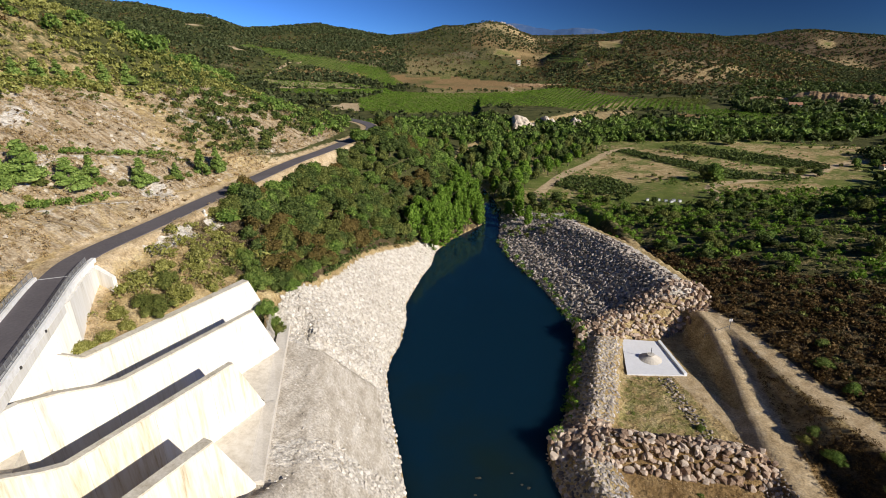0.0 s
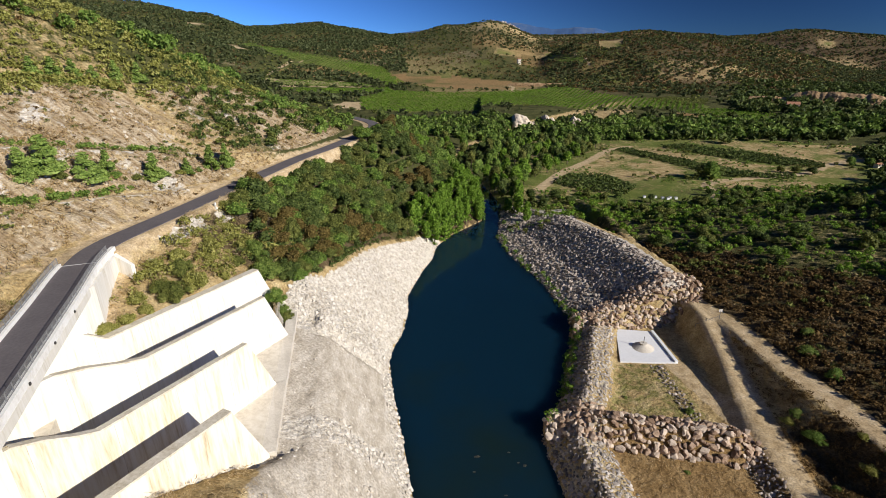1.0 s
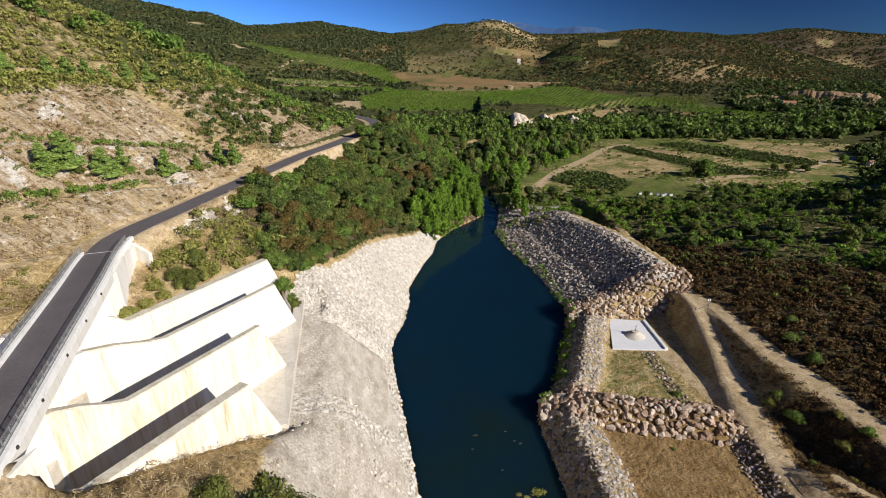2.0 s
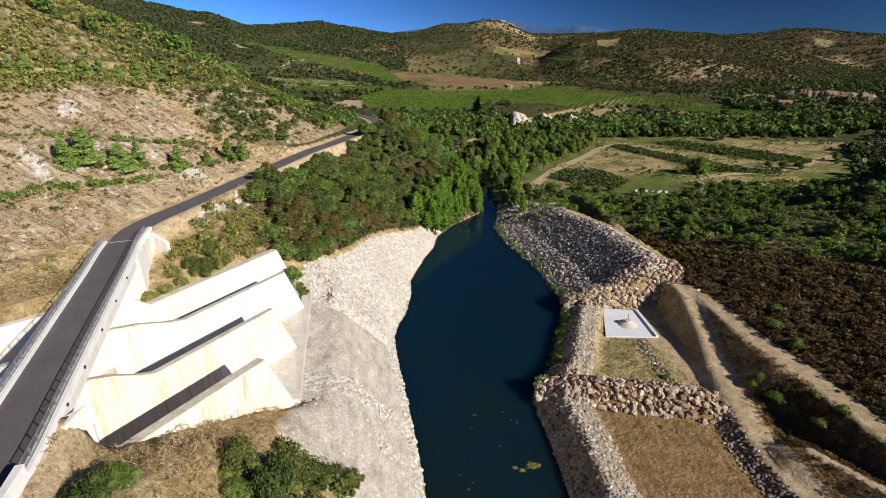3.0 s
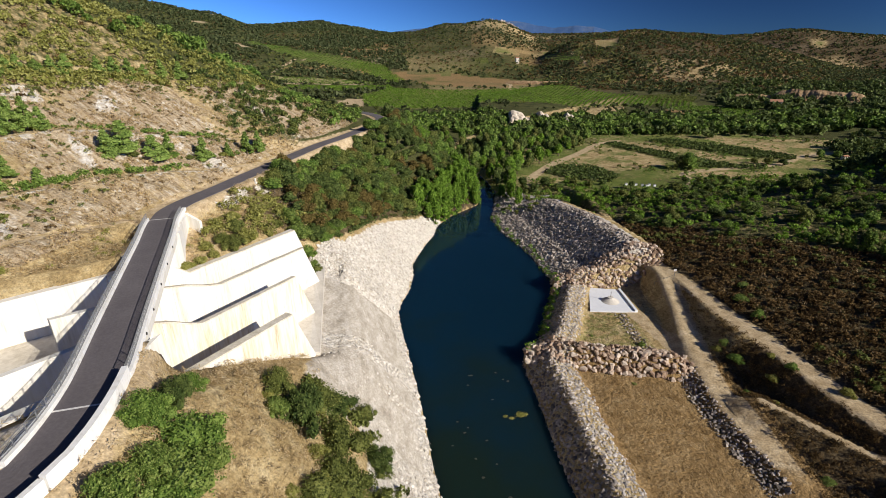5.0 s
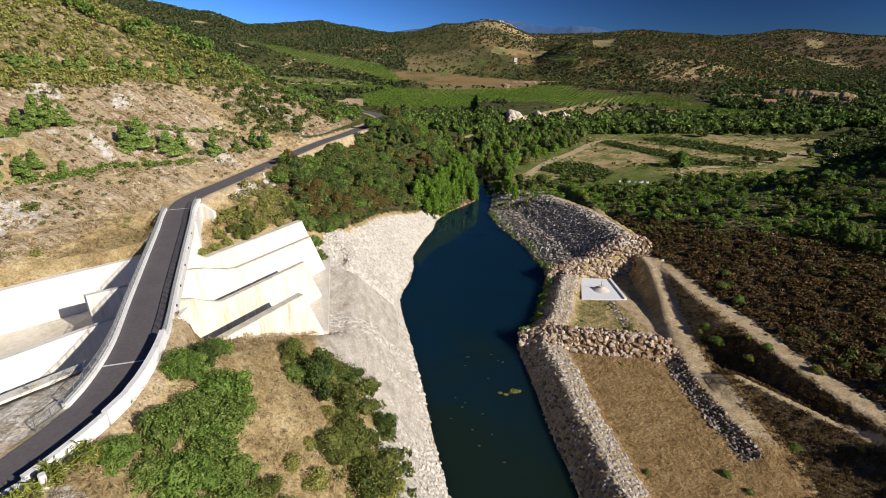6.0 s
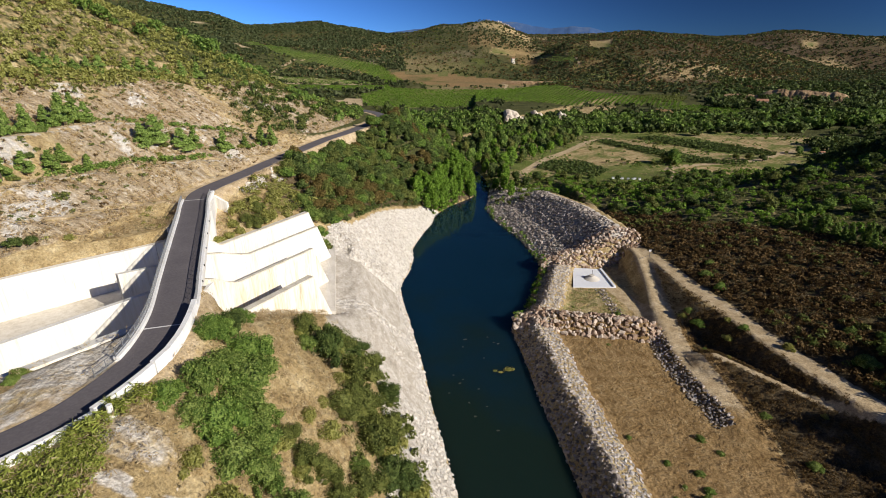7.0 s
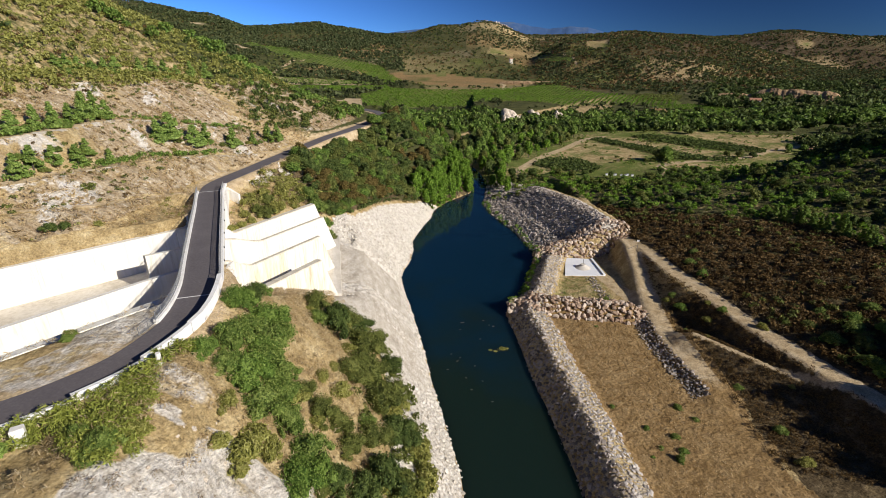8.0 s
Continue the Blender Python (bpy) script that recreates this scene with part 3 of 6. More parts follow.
    # two walls of boulders across the flat, and the heap upstream
    for (ax, ay), (bx, by), top, wide in (((18, 66.0), (45, 60.2), 4.2, 5.0), ((30, 100.4), (56, 104.8), 5.4, 5.4)):
        t = np.clip(((x - ax) * (bx - ax) + (y - ay) * (by - ay)) / ((bx - ax) ** 2 + (by - ay) ** 2), 0, 1)
        dd = np.hypot(x - ax - t * (bx - ax), y - ay - t * (by - ay))
        ridge = top * (.62 + .38 * smooth(.0, .3, t)) * np.clip(1.25 - dd / wide * 1.25, 0, 1) ** .9
        right = np.maximum(right, np.where(dd < wide, ridge, -9))
    heap = np.interp(r, [-3, 0, 8, 9.5, 21.5, 24, 40], [-2.5, 0, 3.2, 3.4, 10.2, 10.3, 7.5])
    heap_in = smooth(101, 106, y) * smooth(196, 165, y)
    right = right + (np.where(r < 30, heap * (1 - .45 * smooth(130, 185, y)), right) - right) * heap_in
    # valley floor upstream
    floor = 2.2 + .4 * value_noise(x, y, 40, 15)
    right = right + (np.where(r < 8, np.interp(r, [-3, 0, 4, 8], [-2.5, 0, 1.5, 2]), floor + .03 * np.maximum(0, x - 250)) - right) * smooth(165, 215, y) * (1 - .0 * x)
    bed = -3.0
    middle = (x > xl) & (x < xr)
    z = np.where(middle, np.maximum(bed, np.maximum(-(x - xl), -(xr - x)) * 1.0), np.where(x <= xl, z_left, right))
    # distance: the plain climbs to ridges that end at the skyline
    dist, az = np.hypot(x, y), np.degrees(np.arctan2(x, y))
    top = 61 + 1700 * np.tan(np.radians(skyline(az)))
    share = smooth(560 + 740 * smooth(20, 31, az), 1700, dist + 120 * value_noise(x, y, 420, 41))
    far = 3 + 14 * smooth(380, 800, dist) + (top - 17) * share * (1 + .10 * fbm(x, y, 260, 4, 43)) - 120 * smooth(1800, 3200, dist)
    scrub_top = 61 + 1150 * np.tan(np.radians(near_crest(az)))
    scrub_hill = 14 + (scrub_top - 14) * smooth(610, 1150, dist + 45 * fbm(x, y, 150, 3, 45)) * (1 + .07 * fbm(x, y, 120, 4, 44)) * (1 - .6 * smooth(1180, 1550, dist))
    far = np.where(az > 4, np.maximum(far, scrub_hill), far)
    z = z + (far - z) * smooth(330, 620, dist) * np.where(y > 0, 1, 0)
    # the road's ledge
    dr, _ = near_line(x, y, ROAD)
    outer = np.where((dr < 0) & (y > 44) & (y < 68), 2.1, np.where((dr > 0) & (y < 20) & (y > -30), 3.6, 5.2))
    w = smooth(outer, np.minimum(3.0, outer - .8), np.abs(dr)) * (y < 330)
    z = z + (ROAD_Z - .12 - z) * w
    # the trench of the spillway
    z = np.where(inside(x, y, CHUTE), chute_floor(x, y) - .5, z)
    return z


def ground_at(x, y):
    return float(height(np.array([x]), np.array([y]))[0])


def growing(start, step, end, grow):
    out, v = [], start
    while abs(v) < abs(end):
        out.append(v)
        step *= grow
        v += step
    return out + [end]


# ---- ground ----
gx = np.array(growing(-112.8, -.8, -4200, 1.045)[::-1] + list(np.arange(-112, 84, .8)) + list(np.arange(84, 270, 2.4)) + growing(270, 2.4, 4200, 1.045))
gy = np.array(growing(-22.8, -.8, -400, 1.08)[::-1] + list(np.arange(-22, 172, .8)) + list(np.arange(172, 350, 2.4)) + growing(350, 2.4, 4800, 1.042))
X, Y = np.meshgrid(gx, gy)
Z = np.vstack([height(X[i:i + 40], Y[i:i + 40]) for i in range(0, len(gy), 40)])
nx, ny = len(gx), len(gy)
q = np.arange(nx * ny).reshape(ny, nx)
quads = np.stack([q[:-1, :-1], q[:-1, 1:], q[1:, 1:], q[1:, :-1]], -1).reshape(-1, 4)
ground_mesh = np_mesh("ground", np.stack([X, Y, Z], -1).reshape(-1, 3), quads, [GROUND], smoothed=True)


def green_side(x, y):
    """Where the scrub of the right bank gives way to green bushes."""
    return (y > np.interp(x, [40, 56, 67, 75, 86, 98, 107, 112, 130], [170, 150, 127, 120, 106, 97, 90, 68, 36]) + 5 * value_noise(x, y, 11, 85)) & (x > 34)


def grout_mask(x, y):
    """Where the left bank is smoothed over with grout, between the waterside stones, a rough band and the fold."""
    l = np.interp(y, LEFT_SHORE[:, 0], LEFT_SHORE[:, 1]) - x
    fold, band_gap = near_line(x, y, FOLD)[0], np.abs(near_line(x, y, ROUGH_BAND)[0])
    m = smooth(1.0, 2.6, l) * smooth(19, 17.5, l) * smooth(-.4, -1.2, fold) * smooth(24, 34, y) * smooth(80.5, 79, y)
    return m * (1 - .75 * smooth(2.8, 1.4, band_gap)) * (.82 + .25 * value_noise(x, y, 6, 78))


def cover_masks(x, y, z):
    xl, xr = np.interp(y, LEFT_SHORE[:, 0], LEFT_SHORE[:, 1]), np.interp(y, RIGHT_SHORE[:, 0], RIGHT_SHORE[:, 1])
    l, r = xl - x, x - xr
    dr, _ = near_line(x, y, ROAD)
    s, _ = near_line(x, y, FOOT)
    dist = np.hypot(x, y)
    earth = .75 * smooth(6, 3.5, np.abs(dr)) * (y < 330)
    b1 = np.interp(y, BENCHES[0][0], BENCHES[0][1])
    earth = np.maximum(earth, .95 * (np.abs(s - b1) < 1.0) * (y < 66) * (y > 15))
    earth = np.maximum(earth, .90 * (bench_gap(s, y) < .75) * (s > 2) * (s < 30) * (y < 140))
    dc, _ = near_line(x, y, CREST)
    earth = np.maximum(earth, .85 * smooth(1.3, .5, np.abs(dc)))
    soil = .95 * ((r > 9) & (y < 66) & (x < np.interp(y, TRACK_DOWN[::-1, 1], TRACK_DOWN[::-1, 0]) + 3.4 + 1.2 * value_noise(x, y, 5, 117))) + .30 * ((r > 9) & (y >= 66) & (y < 100) & (x < 62))
    soil = np.clip(soil, 0, 1)
    for t, w in ((TRACK_UP, 2.1), (TRACK_DOWN, 2.2), (TRACK_PAD, 2.0)):
        d, _ = near_line(x, y, t)
        earth = np.maximum(earth, .9 * smooth(w + .6, w - .4, np.abs(d)) * smooth(22, 40, y + (9 if t is TRACK_UP else 0) * 9))
    rock = (.62 + .40 * value_noise(x, y, 11, 83)) * smooth(.5, 2, s) * smooth(39, 34, s) * (1 - smooth(160, 230, y)) * smooth(.7, 1.3, bench_gap(s, y))
    green = np.where(x <= xl, .8 * smooth(120, 150, y) * smooth(2, 10, l), 0)
    green = np.maximum(green, (.50 + .3 * smooth(120, 240, y)) * smooth(36, 46, s))
    green = np.maximum(green, .46 * ((x > xr) & (y < 190)) * smooth(2, 9, x - np.interp(y, TRACK_UP[::-1, 1], TRACK_UP[::-1, 0])))
    green = np.maximum(green, .62 * green_side(x, y) * (y < 215))
    valley = (y > 170) & (x > xr) & (dist < 420)
    green = np.where(valley, .36 + .30 * value_noise(x, y, 30, 51) + .2 * smooth(222, 205, y), green)
    az = np.degrees(np.arctan2(x, y))
    litter = .75 * ((x <= xl) & (y > 82) & (y < 200) & (s < -4) & (dr < -4)) * smooth(.2, 1.0, l - np.interp(y, TOP_Y, TOP_L) - 1.6 * smooth(92, 84, y))
    heath = .85 * ((x > xr) & (y < 190) & ~green_side(x, y)) * smooth(1.8, 3.0, x - np.interp(y, TRACK_UP[::-1, 1], TRACK_UP[::-1, 0]))
    heath = np.where((dist > 560) & (az > 10), .62 + .3 * fbm(x, y, 90, 3, 99), heath)
    heath = np.maximum(heath, litter)
    xdown = np.interp(y, TRACK_DOWN[::-1, 1], TRACK_DOWN[::-1, 0])
    heath = np.maximum(heath, .72 * ((x > xdown + 3) & (x < 110) & (y < 62) & (y > -60)))
    green = np.where(dist > 620, .60 + .25 * fbm(x, y, 200, 3, 52) - .25 * smooth(6, 16, az) + .25 * smooth(-4, -12, az), green)
    rock = np.where(dist > 620, .20 + .26 * fbm(x, y, 60, 3, 53), rock)
    crop = np.where((dist > 400) & (dist < 1000), .22 + .4 * value_noise(x, y, 120, 56), 0)
    soil = np.where((dist > 700) & (az > 3), .30 + .25 * value_noise(x, y, 80, 96), soil)

    crop = np.where(valley, .62 + .22 * fbm(x, y, 16, 3, 90), crop)
    for plot in DRY_PLOTS:
        held = valley & inside(x, y, plot)
        crop, green = np.where(held, .42 + .25 * value_noise(x, y, 7, 100), crop), np.where(held, .1, green)
    green = np.where((dist > 400) & (az > 20) & (dist < 720), np.maximum(green, .72 + .2 * value_noise(x, y, 60, 91)), green)
    crop = np.where((dist > 400) & (az > 29), np.minimum(crop, .3), crop)
    for t in VALLEY_PATHS:
        d, _ = near_line(x, y, t)
        earth = np.maximum(earth, .95 * smooth(3.4, 1.6, np.abs(d)))
    crop = np.where((x > xr) & (r > 9.5) & (y > 66) & (y < 84) & (x < 45), .46, crop)
    for plot in VINE_PLOTS:
        crop = np.where(inside(x + 5 * value_noise(x, y, 30, 107), y + 9 * value_noise(x, y, 34, 108), plot), .56 + .2 * value_noise(x, y, 25, 109), crop)
    for plot in LEA_PLOTS:
        held = inside(x + 12 * value_noise(x, y, 24, 114), y + 22 * value_noise(x, y, 28, 115), plot)
        crop, green, rock, heath = np.where(held, .52 + .2 * value_noise(x, y, 14, 103), crop), np.where(held, .35, green), np.where(held, 0, rock), np.where(held, 0, heath)
    for plot in PALE_PLOTS:
        earth = np.where(inside(x, y, plot), .7 + .2 * value_noise(x, y, 9, 87), earth)
    earth = np.where(inside(x, y, STRIPED_PLOT), .95, earth)
    for plot in RED_PLOTS:
        soil = np.where(inside(x + 9 * value_noise(x, y, 26, 104), y + 16 * value_noise(x, y, 30, 105), plot), .62 + .3 * value_noise(x, y, 22, 106), soil)
    crop = np.where(earth > .75, 0, crop)
    top_l = np.where(y < 70, 17.5 - 7 * smooth(45, 25, y) + 5 * smooth(38, 44, y), np.interp(y, TOP_Y, TOP_L))
    stone = ((x <= xl) & (y < 160)) * smooth(top_l + .8, top_l - 1.2, l)
    stone = np.maximum(stone, ((x > xr) & (r < 9.4) & (y < 106)) * .42)
    stone = np.maximum(stone, ((x > xr) & (r < 27) & (y >= 104) & (y < 192)) * 1.0)
    bare = value_noise(.4 * x, y, 7, 59) + .6 * value_noise(.4 * x, y, 2.4, 60)
    stone = np.maximum(stone, .44 * (bare > .8) * (bench_gap(s, y) > 1.4) * (y < 150) * (s > 1) * (s < 36))

    for ys, ss, zs, half in BENCHES[1:3]:
        stone = np.maximum(stone, .55 * (np.abs(s - np.interp(y, ys, ss) + half) < .5) * (s > 2) * (y < 118))
    for cx, cy, rx, ry in [(-89.1, 83.3, 3.1, 3.7), (-78.6, 49.4, 2.9, 5.5), (-74.2, 76.1, 3.2, 2.7), (-71.5, 89.3, 2.2, 6.6), (-69.1, 41.6, 3.5, 8.7), (-59.5, 100.9, 3.7, 4.8), (-82.1, 99.7, 2.1, 6.1), (-68.5, 34.6, 1.7, 2.4)]:
        reach = np.hypot((x - cx) / rx, (y - cy) / ry) + .35 * value_noise(.4 * x, y, 1.8, 113)
        stone = np.maximum(stone, .60 * smooth(1.2, .6, reach) * (s > .6))
    stone = np.maximum(stone, .8 * (bare > -.2) * (np.abs(dr + 5.6) < 1.4) * (y > 72) * (y < 104))
    ragged = value_noise(x, y, 2.6, 58) + .5 * value_noise(x, y, 1.1, 84)
    stone = np.maximum(stone, (.78 + .22 * ragged) * inside(x + 1.5 * ragged + 2.2 * value_noise(x, y, 4.3, 93), y + 1.5 * ragged + 2.2 * value_noise(x, y, 4.7, 94), PALE_SLOPE))
    stone = np.maximum(stone, .52 * smooth(1.2, .6, np.hypot((x + 26) / 4, (y + 9) / 2.5)))
    stone = np.maximum(stone, .62 * smooth(1.2, .6, np.hypot((x + 38) / 5.5, (y - 1.5) / 5)))
    stone = np.maximum(stone, (.5 + .3 * bare) * ((dr > 2.6) & (dr < 9) & (y < 8) & (y > -40)))

    one = np.stack([earth, np.clip(rock, 0, 1), np.clip(green, 0, 1), np.clip(heath, 0, 1)], -1)
    two = np.stack([np.clip(crop, 0, 1), np.clip(stone, 0, 1), soil, grout_mask(x, y)], -1)
    return one, two


one, two = cover_masks(X.ravel(), Y.ravel(), Z.ravel())
for key, data in (("cover", one), ("cover_two", two)):
    ground_mesh.attributes.new(key, "FLOAT_COLOR", "POINT").data.foreach_set("color", data.astype(np.float32).ravel())
tagged(new("ground", ground_mesh), "dry grassy valley ground with cut rock benches", "ground", kind="structure")

# ---- water ----
ys = np.concatenate([np.arange(-120, 230, 4.0), np.arange(230, 620, 15.0)])
la, ra = np.interp(ys, LEFT_SHORE[:, 0], LEFT_SHORE[:, 1]) - 2, np.interp(ys, RIGHT_SHORE[:, 0], RIGHT_SHORE[:, 1]) + 2
wv = np.concatenate([np.stack([la, ys, 0 * ys], -1), np.stack([ra, ys, 0 * ys], -1)])
k = len(ys)
wf = np.stack([np.arange(k - 1), np.arange(k - 1) + k, np.arange(k - 1) + k + 1, np.arange(k - 1) + 1], -1)
tagged(new("water", np_mesh("water", wv, wf, [WATER])), "dark blue still river water below the spillway", "water", kind="structure")

# ---- road ----
def ribbon(line, offset, width, z, lift=0.0):
    """Corners of a band along a line, in plan offset to the right."""
    d = np.gradient(line[:, :2], axis=0)
    d /= np.linalg.norm(d, axis=1)[:, None]
    n = np.stack([d[:, 1], -d[:, 0]], -1)
    a, b = line[:, :2] + n * (offset - width / 2), line[:, :2] + n * (offset + width / 2)
    return a, b


def band(name, line, offset, width, low, high, mat, parent=None, label="", low_right=None):
    """A bar of rectangular section that follows a line."""
    a, b = ribbon(line, offset, width, high)
    n = len(line)
    hi = np.broadcast_to(np.asarray(high, float), (n,))
    lo = np.broadcast_to(np.asarray(low, float), (n,))
    v = np.concatenate([np.column_stack([a, lo]), np.column_stack([b, lo]), np.column_stack([b, hi]), np.column_stack([a, hi])])
    i = np.arange(n - 1)
    f = []
    for c in range(4):
        e = (c + 1) % 4
        f.append(np.stack([c * n + i, e * n + i, e * n + i + 1, c * n + i + 1], -1))
    f = np.concatenate(f + [np.array([[0, 3 * n, 2 * n, n], [n - 1, 2 * n - 1, 3 * n - 1, 4 * n - 1]])])
    ob = new(name, np_mesh(name, v, f, [mat]))
    if parent is not None:
        ob.parent = parent
    if label:
        ob["label"] = label
    return ob


def stretch_of(line, y0, y1):
    return line[(line[:, 1] >= y0) & (line[:, 1] <= y1)]


road_line = ROAD[(ROAD[:, 1] > -60) & (ROAD[:, 1] < 300)]
road = band("road", road_line, 0, 4.56, ROAD_Z - .4, ROAD_Z, ASPHALT)
tagged(road, "dark grey worn asphalt lane along the hillside", "road", kind="structure")

# ---- bridge over the spillway ----
BR = stretch_of(ROAD, 2.5, 66.0)
bridge = holder("bridge", (BR[0][0], BR[0][1], ROAD_Z))
tagged(bridge, "pale concrete road bridge with steel railings across the spillway", "bridge")
bridge.location = (0, 0, 0)
DK = stretch_of(ROAD, 8.0, 64.0)
band("deck", DK, 0, 5.9, ROAD_Z - 1.5, ROAD_Z - .41, CONCRETE, bridge, "pale concrete deck slab")
band("kerb_wall", stretch_of(ROAD, 2.0, 64.5), -2.62, .62, ROAD_Z - 1.1, ROAD_Z + .42, WHITEWASH, bridge, "whitewashed concrete upstand")
band("kerb_wall", stretch_of(ROAD, 11.5, 69.0), 2.62, .62, ROAD_Z - 1.1, ROAD_Z + .42, WHITEWASH, bridge, "whitewashed concrete upstand")
SHORT = ROAD[ROAD[:, 0] > -60]
for y0, y1, top, low, wide in ((-.6, 12.6, 1.25, 2.6, .55), (-6.0, 1.0, 1.1, 2.6, .5), (-10.6, -4.0, .75, 2.0, .45), (-17.4, -8.4, .4, 1.2, .36)):
    band("parapet", stretch_of(SHORT, y0, y1), 2.62, wide, ROAD_Z - low, ROAD_Z + top, WHITEWASH, bridge, "solid pale concrete parapet wall")
solid("end_block", [(-36.0, -16.5), (-35.2, -16.0), (-34.8, -16.6), (-35.6, -17.2)], ROAD_Z - 1, ROAD_Z + .8, CONCRETE, bridge)


def railing(line, offset, parent, base, step=1.6, bars=9):
    """Posts, two rails and thin bars along a line."""
    a, b = ribbon(line, offset, 0.0, 0)
    seg = np.linalg.norm(np.diff(a, axis=0), axis=1)
    run = np.concatenate([[0], np.cumsum(seg)])
    at = lambda u: (float(np.interp(u, run, a[:, 0])), float(np.interp(u, run, a[:, 1])))
    n = int(run[-1] / step)
    for h, name in ((.08, "bottom_rail"), (.95, "top_rail")):
        rail = bmesh.new()
        for i in range(n):
            rod(rail, (*at(i * step), base + h), (*at((i + 1) * step + .02), base + h), .035, 5)
        part(name, rail, STEEL, parent)
    for i in range(n + 1):
        p = bmesh.new()
        rod(p, (*at(i * step), base - .02), (*at(i * step), base + .98), .045, 5)
        part("railing_post", p, STEEL, parent)
    p = bmesh.new()
    for i in range(n):
        for k in range(1, bars):
            u = (i + k / bars) * step
            rod(p, (*at(u), base + .08), (*at(u), base + .95), .012, 3)
    tagged(part("railing_infill", p, STEEL, parent), kind="stuff")


railing(stretch_of(SHORT, 2.2, 64.0), -2.62, bridge, ROAD_Z + .41, 1.6, 13)
railing(stretch_of(SHORT, -2.5, 2.3), -2.62, bridge, ROAD_Z + .02, 1.5, 12)
railing(stretch_of(SHORT, 12.2, 67.5), 2.62, bridge, ROAD_Z + .41, 1.6, 13)
for y in (8.2, 63.2):
    i = int(np.argmin(np.abs(ROAD[:, 1] - y) + 50 * (ROAD[:, 0] < -70)))
    p, d = ROAD[i], ROAD[i + 1] - ROAD[i]
    m = Matrix.Translation((p[0], p[1], ROAD_Z)) @ Matrix.Rotation(math.atan2(d[1], d[0]), 4, "Z")
    bm = bmesh.new()
    box(bm, -.12, -2.35, -.02, .12, 2.35, .006, m)
    part("expansion_joint", bm, PAINT, bridge, "pale strip across the asphalt")

# drain outlets in the kerb's outer face
for y in (20, 27, 34, 41, 48):
    i = int(np.argmin(np.abs(ROAD[:, 1] - y) + 50 * (ROAD[:, 0] < -70)))
    p, d = ROAD[i], ROAD[i + 1] - ROAD[i]
    m = Matrix.Translation((p[0], p[1], ROAD_Z)) @ Matrix.Rotation(math.atan2(d[1], d[0]), 4, "Z")
    bm = bmesh.new()
    box(bm, -.13, -3.06, -.42, .13, -2.9, -.16, m)
    part("drain_outlet", bm, DARK_STEEL, bridge, "small dark drain outlet")

# abutment on the far bank, with its wing wall
far_abut = holder("abutment")
tagged(far_abut, "pale concrete abutment with a stepped wing wall", "abutment")

def road_side(y, offset):
    i = int(np.argmin(np.abs(ROAD[:, 1] - y) + 50 * (ROAD[:, 0] < -60)))
    d = ROAD[i + 1] - ROAD[i - 1]
    d = d / np.linalg.norm(d)
    return (float(ROAD[i][0] + d[1] * offset), float(ROAD[i][1] - d[0] * offset))


solid("abutment_block", [chute_place(2.0, -17.5), chute_place(10.4, -17.5)] + [road_side(v, 3.3) for v in (55, 58, 61, 64, 67)] + [road_side(v, -2.9) for v in (67, 64, 61, 58, 55, 51)], 22.0, ROAD_Z - .5, CONCRETE, far_abut, bevel=0)
wx, wy = road_side(67, 3.2)
solid("wing_wall", [(wx - .3, wy - .3), (wx + 2.8, wy - 1.1), (wx + 3.0, wy - .5), (wx, wy + .4)], 22.0, lambda x, y: ROAD_Z - .4 - .5 * max(0.0, x - wx), CONCRETE, far_abut)
near_abut = holder("abutment")
tagged(near_abut, "pale concrete abutment below the curved parapet", "abutment")
solid("abutment_block", [chute_place(-20.5, 9.5), chute_place(-11.0, 9.3)] + [road_side(v, 3.25) for v in (18, 15, 12, 9, 6, 3)] + [road_side(v, 0) for v in (3, 6, 9)], 18.0, ROAD_Z - .5, CONCRETE, near_abut, bevel=0)

# ---- spillway ----
spill = holder("spillway")
tagged(spill, "sunlit pale concrete spillway chute with dividing walls", "spillway")


